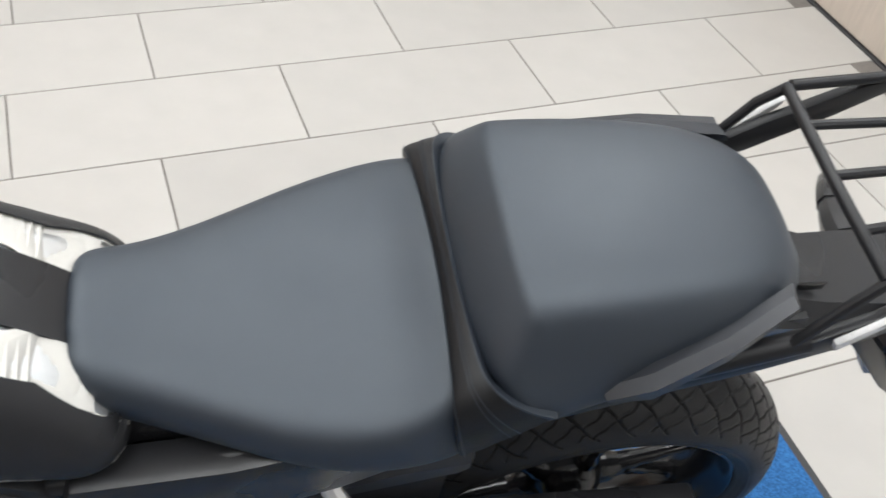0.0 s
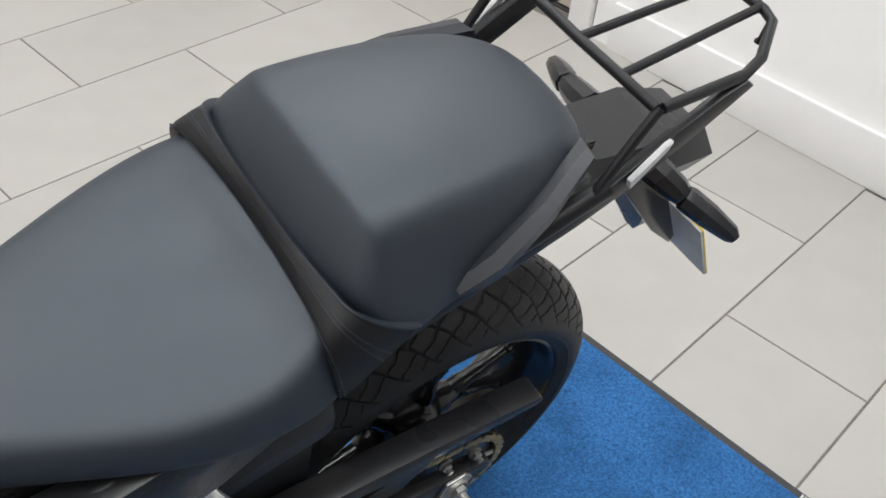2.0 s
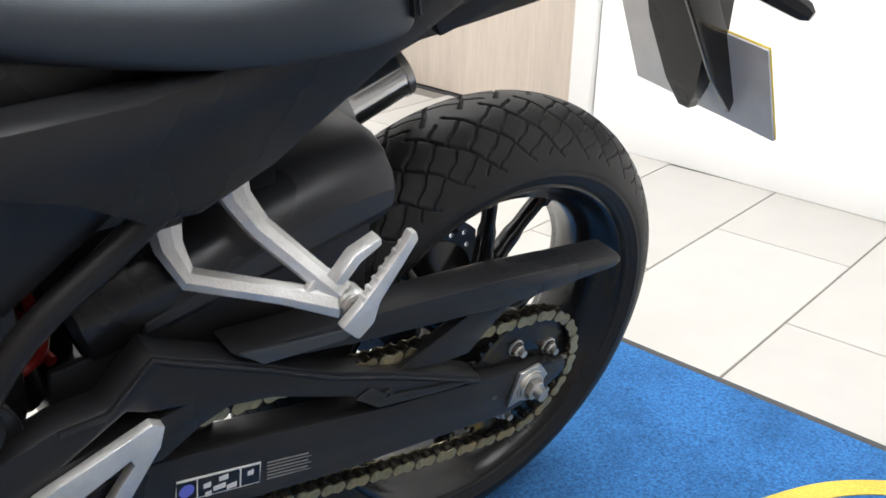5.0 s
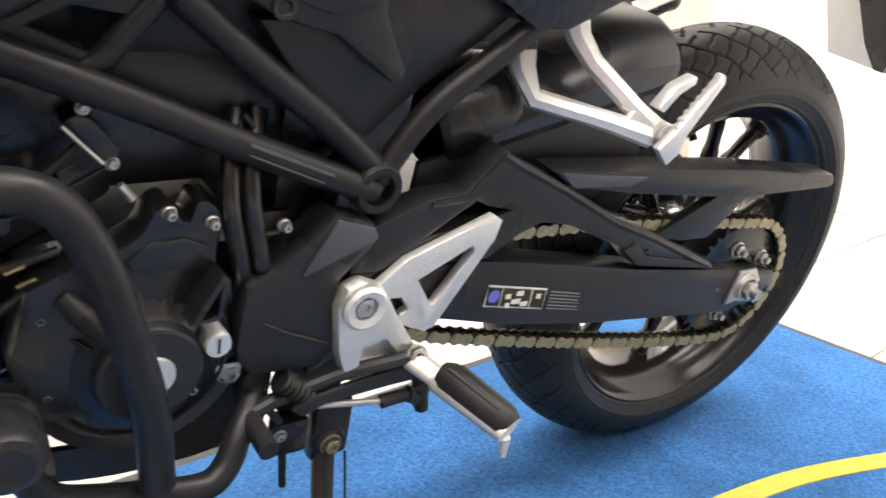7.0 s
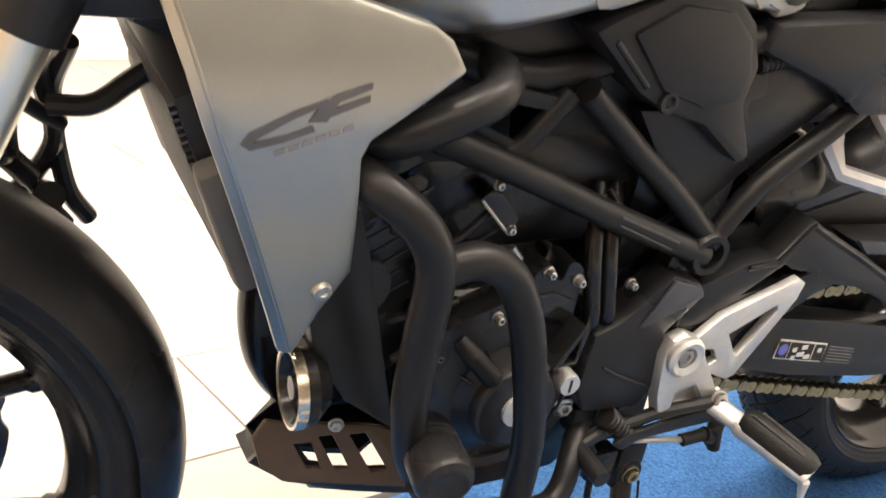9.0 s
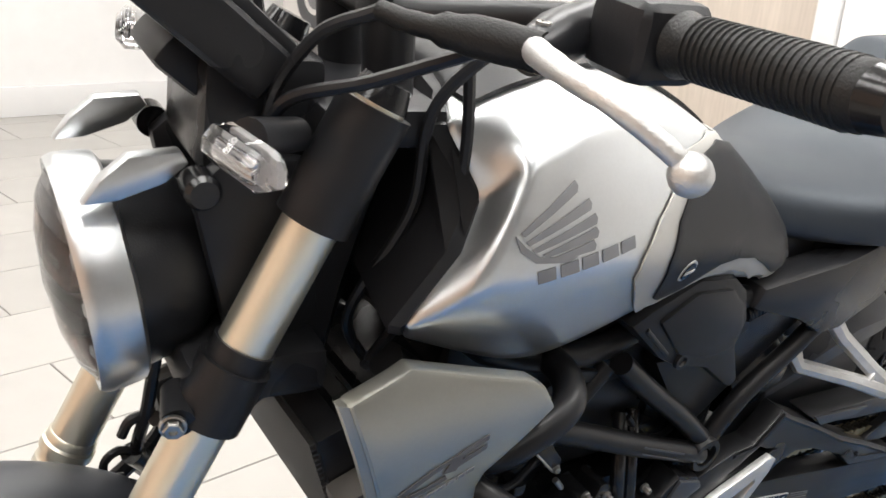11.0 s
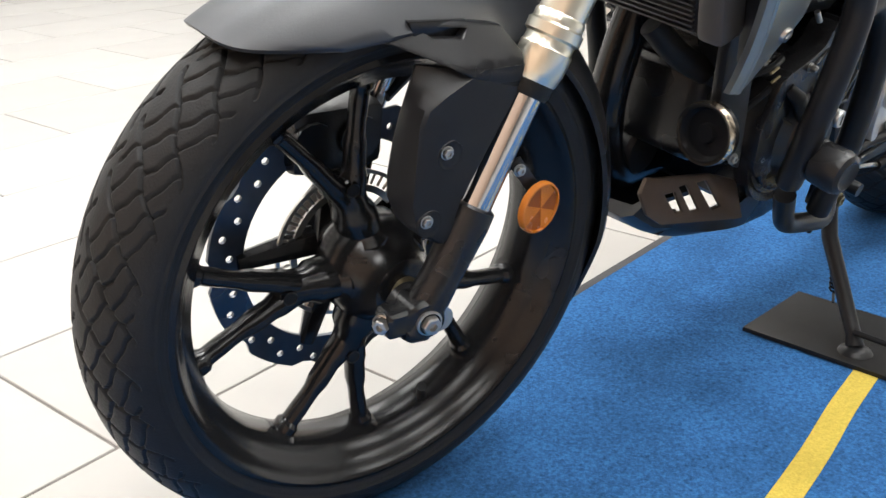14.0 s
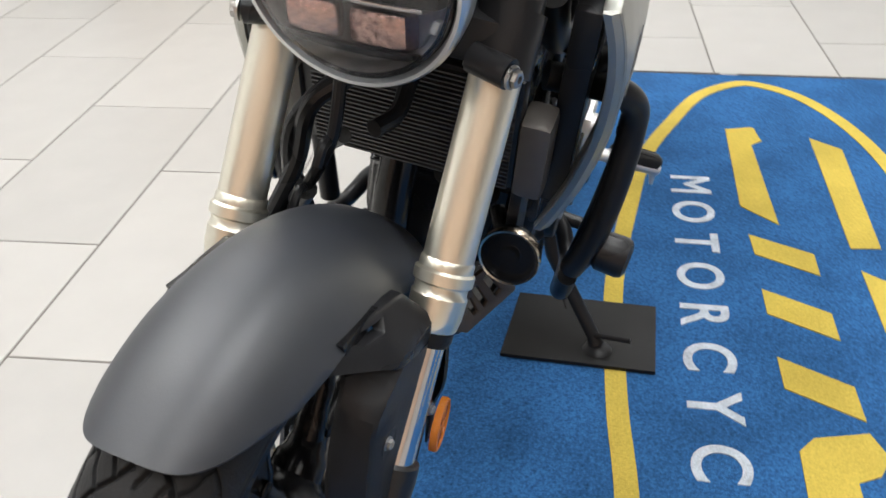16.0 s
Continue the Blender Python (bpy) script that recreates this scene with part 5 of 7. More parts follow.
# seats
RS = [  # half sections of the rider's seat
    [(-0.592, 0.0, 0.755), (-0.592, 0.062, 0.755), (-0.592, 0.074, 0.778), (-0.590, 0.074, 0.810), (-0.588, 0.062, 0.826), (-0.587, 0.030, 0.833), (-0.586, 0.0, 0.834)],
    [(-0.545, 0.0, 0.750), (-0.545, 0.076, 0.750), (-0.545, 0.084, 0.768), (-0.545, 0.078, 0.796), (-0.545, 0.056, 0.812), (-0.545, 0.028, 0.819), (-0.545, 0.0, 0.820)],
    [(-0.465, 0.0, 0.742), (-0.465, 0.104, 0.742), (-0.465, 0.113, 0.756), (-0.465, 0.112, 0.784), (-0.465, 0.096, 0.802), (-0.465, 0.050, 0.810), (-0.465, 0.0, 0.810)],
    [(-0.385, 0.0, 0.742), (-0.385, 0.138, 0.742), (-0.385, 0.150, 0.758), (-0.385, 0.149, 0.788), (-0.385, 0.131, 0.807), (-0.385, 0.070, 0.814), (-0.385, 0.0, 0.812)],
    [(-0.315, 0.0, 0.745), (-0.312, 0.150, 0.746), (-0.312, 0.165, 0.764), (-0.310, 0.163, 0.805), (-0.306, 0.145, 0.825), (-0.300, 0.078, 0.831), (-0.298, 0.0, 0.828)],
    [(-0.262, 0.0, 0.750), (-0.255, 0.150, 0.752), (-0.255, 0.158, 0.775), (-0.262, 0.148, 0.832), (-0.264, 0.128, 0.852), (-0.264, 0.075, 0.857), (-0.264, 0.0, 0.856)],
    [(-0.235, 0.0, 0.755), (-0.230, 0.140, 0.757), (-0.230, 0.148, 0.780), (-0.236, 0.138, 0.835), (-0.240, 0.118, 0.856), (-0.240, 0.070, 0.862), (-0.240, 0.0, 0.862)],
]
bp("rider_seat", skin([mirrored(s) for s in RS]), SEAT, None, "dark grey smooth vinyl rider's seat", subsurf=3)
PS = [
    [(-0.250, 0.0, 0.800), (-0.215, 0.132, 0.800), (-0.198, 0.156, 0.815), (-0.224, 0.156, 0.836), (-0.246, 0.136, 0.850), (-0.257, 0.080, 0.855), (-0.259, 0.0, 0.856)],
    [(-0.240, 0.0, 0.800), (-0.200, 0.138, 0.800), (-0.184, 0.156, 0.818), (-0.210, 0.147, 0.866), (-0.231, 0.125, 0.891), (-0.241, 0.076, 0.898), (-0.243, 0.0, 0.900)],
    [(-0.205, 0.0, 0.800), (-0.178, 0.140, 0.803), (-0.164, 0.156, 0.822), (-0.186, 0.133, 0.886), (-0.206, 0.108, 0.925), (-0.213, 0.068, 0.935), (-0.214, 0.0, 0.938)],
    [(-0.170, 0.0, 0.803), (-0.150, 0.138, 0.808), (-0.145, 0.150, 0.828), (-0.160, 0.130, 0.891), (-0.174, 0.107, 0.928), (-0.180, 0.068, 0.938), (-0.180, 0.0, 0.941)],
    [(-0.090, 0.0, 0.815), (-0.090, 0.134, 0.822), (-0.090, 0.143, 0.842), (-0.090, 0.125, 0.896), (-0.092, 0.103, 0.928), (-0.092, 0.066, 0.938), (-0.092, 0.0, 0.942)],
    [(-0.005, 0.0, 0.838), (-0.005, 0.117, 0.845), (-0.005, 0.125, 0.862), (-0.008, 0.111, 0.902), (-0.010, 0.092, 0.924), (-0.010, 0.060, 0.933), (-0.010, 0.0, 0.936)],
    [(0.052, 0.0, 0.850), (0.050, 0.086, 0.857), (0.051, 0.094, 0.872), (0.046, 0.086, 0.900), (0.036, 0.070, 0.916), (0.034, 0.045, 0.923), (0.034, 0.0, 0.925)],
    [(0.080, 0.0, 0.858), (0.078, 0.046, 0.864), (0.080, 0.052, 0.878), (0.074, 0.047, 0.896), (0.062, 0.038, 0.908), (0.060, 0.022, 0.913), (0.060, 0.0, 0.914)],
]
bm = skin([mirrored(s) for s in PS])
cr = bm.edges.layers.float.new("crease_edge")
for e in bm.edges:
    for ring in PS[2:3]:
        if all(any((v.co - Vector((x, q * y, z))).length < 1e-5 for x, y, z in ring[2:] for q in (-1, 1)) for v in e.verts):
            e[cr] = 0.45
    for r0, r1 in zip(PS[2:6], PS[3:7]):
        for q in (-1, 1):
            ends = [Vector((r[4][0], q * r[4][1], r[4][2])) for r in (r0, r1)]
            if all(min((v.co - p).length for p in ends) < 1e-5 for v in e.verts):
                e[cr] = 0.22
bp("pillion_seat", bm, SEAT, None, "dark grey smooth vinyl pillion seat", subsurf=3)


def band(f0, f1, lift):
    """A gusset between the seats, from flank to flank; f0 and f1 are shares of its way from the lower to the upper edge."""
    upper = [(-0.178, 0.152, 0.834), (-0.204, 0.151, 0.849), (-0.226, 0.144, 0.861), (-0.240, 0.129, 0.869), (-0.245, 0.103, 0.874), (-0.248, 0.050, 0.876), (-0.249, 0.0, 0.877)]
    lower = [(-0.255, 0.157, 0.780), (-0.262, 0.157, 0.812), (-0.266, 0.151, 0.834), (-0.268, 0.138, 0.848), (-0.266, 0.112, 0.855), (-0.262, 0.055, 0.858), (-0.260, 0.0, 0.858)]
    full = [[(x, -y, z) for x, y, z in e] + [(x, y, z) for x, y, z in reversed(e[:-1])] for e in (upper, lower)]
    up, lo = smooth_path(full[0], 5), smooth_path(full[1], 5)
    rings = []
    for i, (u, l) in enumerate(zip(up, lo)):
        along_ = up[min(i + 1, len(up) - 1)] - up[max(i - 1, 0)]
        n = along_.cross(u - l).normalized()
        if n.dot(Vector((-1, u.y * 4, 0.3))) < 0:
            n = -n
        a, b = l.lerp(u, f0), l.lerp(u, f1)
        rings.append([a - n * 0.012, a + n * lift * 0.3, a.lerp(b, 0.2) + n * lift, a.lerp(b, 0.8) + n * lift, b + n * lift * 0.3, b - n * 0.012])
    return skin(rings)


st = bp("seat_strap", band(0.0, 1.0, 0.003), STRAP, None, "black grained vinyl gusset between the seats", angle=60)
bp("strap_piping", band(0.95, 1.01, 0.0038), SEAT, st, "raised piping")
for f in (0.04, 0.52, 0.62):
    bp("strap_seam", band(f, f + 0.022, 0.0036), SEAT, st, "line of stitching")

# grab handles, tail and rack
for s in (-1, 1):
    gr = [Vector(p) for p in ((-0.130, s * 0.140, 0.840), (-0.096, s * 0.147, 0.860), (-0.03, s * 0.131, 0.885), (0.036, s * 0.104, 0.909))]
    rings = []
    for p, w in zip(gr, (0.006, 0.0165, 0.0125, 0.006)):
        rings.append([p + Vector((0.006, s * -0.016, -w)), p + Vector((0, s * 0.007, -w * 0.6)), p + Vector((-0.004, s * 0.008, w * 0.5)), p + Vector((-0.006, s * -0.004, w)), p + Vector((0, s * -0.018, w * 0.8))])
    bp("grab_handle", skin(rings), HANDLE, None, "dark grey pillion grab handle")
tail = bp("tail_cowl", skin([[(0.02, -0.075, 0.800), (0.02, 0.075, 0.800), (0.02, 0.078, 0.825), (0.02, 0.050, 0.845), (0.02, -0.050, 0.845), (0.02, -0.078, 0.825)],
                             [(0.15, -0.054, 0.748), (0.15, 0.054, 0.748), (0.15, 0.060, 0.772), (0.15, 0.044, 0.800), (0.15, -0.044, 0.800), (0.15, -0.060, 0.772)],
                             [(0.26, -0.056, 0.728), (0.26, 0.056, 0.728), (0.26, 0.068, 0.758), (0.26, 0.050, 0.792), (0.26, -0.050, 0.792), (0.26, -0.068, 0.758)],
                             [(0.335, -0.046, 0.706), (0.335, 0.046, 0.706), (0.355, 0.058, 0.738), (0.340, 0.040, 0.772), (0.340, -0.040, 0.772), (0.355, -0.058, 0.738)]]), SATIN, None, "black plastic tail cowl", angle=25)
bp("tail_light", block(0.335, 0.3575, -0.038, 0.038, 0.722, 0.750, 0.006), REDP, tail, "red tail light")
bp("tail_slot", block(0.065, 0.120, 0.018, 0.026, 0.812, 0.8225, 0.002), GLOSSY, tail)
bp("tail_slot", block(0.055, 0.140, -0.034, -0.031, 0.810, 0.8225, 0.001), GLOSSY, tail)
ph = bp("plate_hanger", skin([[(0.24, -0.05, 0.77), (0.24, 0.05, 0.77), (0.31, 0.05, 0.75), (0.31, -0.05, 0.75)], [(0.29, -0.045, 0.66), (0.29, 0.045, 0.66), (0.335, 0.045, 0.66), (0.335, -0.045, 0.66)], [(0.330, -0.025, 0.58), (0.330, 0.025, 0.58), (0.355, 0.025, 0.58), (0.355, -0.025, 0.58)], [(0.350, -0.008, 0.545), (0.350, 0.008, 0.545), (0.368, 0.008, 0.545), (0.368, -0.008, 0.545)]]), SATIN, None, "black plastic plate hanger", angle=25)
bp("hanger_blade", plate([(0.190, 0.749), (0.240, 0.757), (0.300, 0.686), (0.350, 0.630), (0.376, 0.586), (0.370, 0.556), (0.310, 0.610)], -0.058, -0.050), GLOSSY, ph)
PM = Matrix.Translation((0.354, 0, 0.604)) @ pose(0, 0, 0, 0, -32, 0)
npl = bp("number_plate", move(block(0.001, 0.004, -0.118, 0.118, -0.079, 0.079, 0.001), PM), PLATE_Y, None, "yellow number plate seen from behind")
bp("plate_backing", move(block(-0.002, 0.0008, -0.1175, 0.1175, -0.0785, 0.0785, 0.0005), PM), PLATE_B, npl, "grey back of the plate")
for k in range(6):
    y0 = -0.095 + 0.033 * k
    bp("plate_bar", move(block(0.0042, 0.0050, y0, y0 + 0.02, -0.04, 0.04, 0), PM), GLOSSY, npl, "black bar in place of a character")
for s in (-1, 1):
    ri = bp("rear_indicator", tube([(0.277, s * 0.174, 0.733), (0.275, s * 0.166, 0.736), (0.258, s * 0.138, 0.748), (0.244, s * 0.114, 0.757), (0.240, s * 0.108, 0.759)], [0.006, 0.0115, 0.0155, 0.0165, 0.0150], 8), SATIN, None, "black slim rear indicator")
    bp("indicator_stalk", tube([(0.240, s * 0.108, 0.759), (0.236, s * 0.098, 0.764), (0.226, s * 0.072, 0.772), (0.220, s * 0.045, 0.778)], [0.0125, 0.0165, 0.0190, 0.020], 8), SATIN, ri)
rack = bp("luggage_rack", tube([(0.100, -0.115, 0.950), (0.210, -0.118, 0.957), (0.245, -0.108, 0.959), (0.300, -0.072, 0.964), (0.306, -0.055, 0.965), (0.306, 0.055, 0.965), (0.300, 0.072, 0.964), (0.245, 0.108, 0.959), (0.210, 0.118, 0.957), (0.100, 0.115, 0.950)], 0.0060, 12), POWDER, None, "black powder-coated tubular luggage rack")
bp("rack_bar", tube([(0.095, -0.113, 0.950), (0.093, 0, 0.950), (0.095, 0.113, 0.950)], 0.0060, 12), POWDER, rack)
for y in (-0.062, 0.0, 0.062):
    bp("rack_bar", tube([(0.095, y, 0.951), (0.306, y * 0.80, 0.966)], 0.0050, 10), POWDER, rack)
for s in (-1, 1):
    bp("rack_stay", tube([(0.098, s * 0.114, 0.950), (0.075, s * 0.118, 0.925), (0.045, s * 0.120, 0.868), (0.030, s * 0.122, 0.855)], 0.0055, 10), POWDER, rack)
    bp("rack_support", plate([(-0.21, 0.765), (0.02, 0.848), (0.10, 0.900), (0.18, 0.945), (0.21, 0.955), (0.225, 0.945), (0.17, 0.905), (0.09, 0.855), (0.03, 0.828), (-0.20, 0.748)], s * 0.126, s * 0.114, bevel=0.003), POWDER, rack)
    w = bp("rack_reflector", plate([(0.078, 0.868), (0.112, 0.906), (0.116, 0.918), (0.108, 0.914), (0.074, 0.880)], s * 0.134, s * 0.127, bevel=0.002), WHITE_R, rack, "white reflector strip")
    for x, y in ((0.228, 0.112), (0.298, 0.070)):
        bp("rack_hook", merge(tube([(x, s * y, 0.958), (x, s * y, 0.938)], 0.0025, 8), turned([(0, -0.002), (0.0048, -0.001), (0.0048, 0.002), (0, 0.003)], (x, s * y, 0.937), (0, 0, 1), 12)), POWDER, rack)

# swingarm, chain drive
sw = bp("swingarm", plate([(-0.60, 0.420), (-0.445, 0.407), (-0.370, 0.394), (-0.210, 0.362), (0.040, 0.323), (0.062, 0.318), (0.066, 0.298), (0.030, 0.278), (-0.020, 0.268), (-0.110, 0.279), (-0.270, 0.299), (-0.400, 0.323), (-0.484, 0.346), (-0.60, 0.362)], -0.128, -0.092, bevel=0.005), SATIN, None, "black box-section swingarm")
bp("swingarm_brace", plate([(-0.60, 0.458), (-0.526, 0.484), (-0.489, 0.486), (-0.452, 0.528), (-0.434, 0.517), (-0.362, 0.483), (-0.277, 0.438), (-0.203, 0.408), (-0.083, 0.353), (-0.083, 0.346), (-0.136, 0.354), (-0.223, 0.370), (-0.256, 0.398), (-0.344, 0.436), (-0.385, 0.444), (-0.412, 0.434), (-0.446, 0.412), (-0.60, 0.418)], -0.131, -0.100,
    [[(-0.520, 0.448), (-0.474, 0.478), (-0.458, 0.470), (-0.430, 0.463), (-0.470, 0.452)]], bevel=0.005), SATIN, sw)
ridge = [(-0.526, 0.484), (-0.489, 0.486), (-0.452, 0.526), (-0.434, 0.516), (-0.362, 0.481), (-0.277, 0.436), (-0.203, 0.406), (-0.086, 0.352)]
bp("brace_edge", skin([[(x, -0.1335, z - 0.001), (x, -0.1345, z - 0.004), (x, -0.1310, z - 0.009), (x, -0.1270, z - 0.004)] for x, z in ridge]), SATIN, sw, "raised upper edge of the brace", angle=25)
bp("brace_step", plate([(-0.252, 0.394), (-0.224, 0.372), (-0.140, 0.357), (-0.090, 0.350), (-0.135, 0.366), (-0.200, 0.380), (-0.216, 0.386), (-0.236, 0.402)], -0.1335, -0.129, bevel=0.002), SATIN, sw)
bp("swingarm", plate([(-0.60, 0.43), (-0.40, 0.40), (0.04, 0.33), (0.066, 0.300), (-0.02, 0.268), (-0.40, 0.323), (-0.60, 0.36)], 0.095, 0.128, bevel=0.005), SATIN)
bp("swingarm_bridge", block(-0.50, -0.38, -0.10, 0.10, 0.36, 0.43, 0.015), SATIN)
bp("arm_bolt", bolt((-0.214, -0.130, 0.385), (0, -1, 0), 0.006, 0.004), SATIN, sw)
st_ = bp("swingarm_sticker", plate([(-0.436, 0.354), (-0.353, 0.336), (-0.352, 0.361), (-0.434, 0.379)], -0.1296, -0.1285, bevel=0), STK_W, None, "white outlined pictogram sticker")
for x0, x1 in ((-0.4345, -0.416), (-0.4145, -0.374), (-0.372, -0.3535)):
    f = lambda x: 0.354 - (x + 0.436) * 0.217
    bp("sticker_field", plate([(x0, f(x0) + 0.0015), (x1, f(x1) + 0.0015), (x1, f(x1) + 0.0235), (x0, f(x0) + 0.0235)], -0.1300, -0.1292, bevel=0), GLOSSY, st_)
bp("sticker_disc", turned([(0, 0.0005), (0.0072, 0.0005), (0.0072, 0)], (-0.4255, -0.1300, 0.3645), (0, -1, 0), 20), STK_B, st_)
for x, z, w in ((-0.406, 0.361, 0.007), (-0.390, 0.362, 0.009), (-0.394, 0.353, 0.012), (-0.363, 0.354, 0.006), (-0.405, 0.350, 0.006), (-0.382, 0.348, 0.010)):
    bp("sticker_mark", plate([(x - w / 2, z - 0.002), (x + w / 2, z - 0.003), (x + w / 2, z + 0.003), (x - w / 2, z + 0.003)], -0.1305, -0.1299, bevel=0), STK_W, st_)
for k in range(6):
    z0 = 0.353 - 0.0042 * k
    bp("sticker_line", plate([(-0.345, z0 + 0.0025), (-0.300 + (0.004 if k % 2 else 0), z0 - 0.008), (-0.300, z0 - 0.0066), (-0.345, z0 + 0.0038)], -0.1293, -0.1286, bevel=0), PRINT_G)
bp("chain_guard", plate([(-0.385, 0.500), (-0.358, 0.481), (-0.262, 0.464), (-0.070, 0.440), (0.106, 0.438), (0.116, 0.444), (0.108, 0.456), (-0.075, 0.478), (-0.220, 0.490), (-0.290, 0.494)], -0.132, -0.092, bevel=0.005), SATIN, None, "black plastic chain guard")
bp("chain_guard_arm", plate([(-0.200, 0.402), (-0.105, 0.446), (-0.018, 0.446), (-0.060, 0.430), (-0.103, 0.388), (-0.152, 0.390)], -0.126, -0.112, bevel=0.003), SATIN)
bp("guard_wing", plate([(-0.378, 0.500), (-0.356, 0.481), (-0.275, 0.476), (-0.250, 0.484), (-0.300, 0.490)], -0.1345, -0.131, bevel=0.001), GREYP)
bp("chain_adjuster", plate([(-0.030, 0.284), (0.010, 0.290), (0.028, 0.312), (0.012, 0.332), (-0.020, 0.330)], -0.133, -0.128, bevel=0.001), STEEL)
bp("axle_nut", merge(turned([(0.012, 0), (0.020, 0), (0.020, 0.003), (0.012, 0.003)], (0, -0.132, 0.306), (0, -1, 0), 28, closed=True), bolt((0, -0.134, 0.306), (0, -1, 0), 0.013, 0.012), tube([(0, -0.13, 0.306), (0, -0.156, 0.306)], 0.0075, 16)), STEEL, None, "steel rear axle nut")
bp("axle", tube([(0, -0.13, 0.306), (0, 0.13, 0.306)], 0.010, 16), STEEL)
bp("adjuster_bolt", tube([(0.05, -0.112, 0.306), (0.085, -0.112, 0.304)], 0.004, 10), STEEL)
sp = bp("rear_sprocket", turned([(0.030, -0.004), (0.060, -0.004), (0.064, -0.002), (0.081, -0.002), (0.081, 0.003), (0.030, 0.003)], (0, -0.108, 0.306), (0, 1, 0), 72, closed=True), GLOSSY, None, "black rear sprocket")
for k in range(36):
    a = 2 * math.pi * k / 36
    bp("tooth", plate([(0.080 * math.cos(a - 0.045), 0.306 + 0.080 * math.sin(a - 0.045)), (0.089 * math.cos(a - 0.015), 0.306 + 0.089 * math.sin(a - 0.015)), (0.089 * math.cos(a + 0.015), 0.306 + 0.089 * math.sin(a + 0.015)), (0.080 * math.cos(a + 0.045), 0.306 + 0.080 * math.sin(a + 0.045))], -0.110, -0.106, bevel=0), GLOSSY, sp)
for k in range(5):
    a = radians(36 + 72 * k)
    bp("sprocket_nut", merge(bolt((0.050 * math.cos(a), -0.112, 0.306 + 0.050 * math.sin(a)), (0, -1, 0), 0.008, 0.009), tube([(0.050 * math.cos(a), -0.112, 0.306 + 0.050 * math.sin(a)), (0.050 * math.cos(a), -0.128, 0.306 + 0.050 * math.sin(a))], 0.0045, 10)), STEEL, sp)
bp("sprocket_carrier", turned([(0.030, 0.0), (0.062, 0.0), (0.062, 0.045), (0.030, 0.055)], (0, -0.104, 0.306), (0, 1, 0), 40, closed=True), GLOSSY, sp)


def link_mesh(y, mat):
    """One pair of chain plates with its pins; outer plates stand wider apart."""
    p = 0.015875
    out = []
    n = 8
    ol = [(-p / 2 + 0.0072 * math.cos(a), 0.0072 * math.sin(a)) for a in [math.pi / 2 + math.pi * k / n for k in range(n + 1)]] + [(0, -0.0050)]
    ol += [(p / 2 + 0.0072 * math.cos(a), 0.0072 * math.sin(a)) for a in [-math.pi / 2 + math.pi * k / n for k in range(n + 1)]] + [(0, 0.0050)]
    for s in (-1, 1):
        out.append(plate(ol, s * y - 0.0009, s * y + 0.0009, bevel=0))
    for x in (-p / 2, p / 2):
        out.append(tube([(x, -y - 0.0016, 0), (x, y + 0.0016, 0)], 0.0028 if y > 0.006 else 0.0048, 8))
    me = bpy.data.meshes.new("link")
    bm = merge(*out)
    bmesh.ops.recalc_face_normals(bm, faces=bm.faces)
    bm.to_mesh(me)
    bm.free()
    me.materials.append(mat)
    return me


chain = bp("chain", turned([(0.030, -0.003), (0.036, -0.003), (0.036, 0.003), (0.030, 0.003)], (-0.598, -0.108, 0.400), (0, 1, 0), 30, closed=True), GLOSSY, None, "gold-grey drive chain")
route = [Vector((-0.598 + 0.036 * math.cos(a), 0, 0.400 + 0.036 * math.sin(a))) for a in [radians(70 + 18 * k) for k in range(11)]]
route += smooth_path([(-0.58, 0, 0.352), (-0.48, 0, 0.318), (-0.386, 0, 0.294), (-0.252, 0, 0.263), (-0.12, 0, 0.236), (-0.03, 0, 0.222)], 6)
route += [Vector((0.086 * math.cos(a), 0, 0.306 + 0.086 * math.sin(a))) for a in [radians(-100 + 10 * k) for k in range(20)]]
route += [Vector((-0.30, 0, 0.424)), Vector((-0.585, 0, 0.434))]
length = [0.0]
for a, b in zip(route, route[1:] + route[:1]):
    length.append(length[-1] + (b - a).length)
count = 2 * round(length[-1] / 0.015875 / 2)
metas = (link_mesh(0.0078, CHAIN), link_mesh(0.0052, CHAIN_D))


def along(q):
    q %= length[-1]
    i = max(k for k in range(len(route)) if length[k] <= q)
    a, b = route[i], route[(i + 1) % len(route)]
    return a + (b - a) * ((q - length[i]) / max(length[i + 1] - length[i], 1e-6))


for k in range(count):
    step = length[-1] / count
    a, b = along((k - 0.5) * step), along((k + 0.5) * step)
    ob = new("link", metas[k % 2])
    ob.parent = chain
    c = (a + b) / 2
    ob.matrix_local = Matrix.Translation((c.x, -0.110, c.z)) @ Matrix.Rotation(-math.atan2(b.z - a.z, b.x - a.x), 4, "Y")

# muffler, shock
def can_ring(x, top, low, k=1.0):
    """A cut through the muffler box: flat top, sloping shoulder, upright side."""
    half_ = [(0.030, top), (-0.046, top), (-0.066, top - 0.008), (-0.086, top - 0.026), (-0.093, top - 0.040), (-0.093, low + 0.024), (-0.082, low + 0.006), (-0.050, low), (0.030, low)]
    mid = (top + low) / 2
    return [(x, -0.030 + (y + 0.030) * k, mid + (z - mid) * k) for y, z in half_]


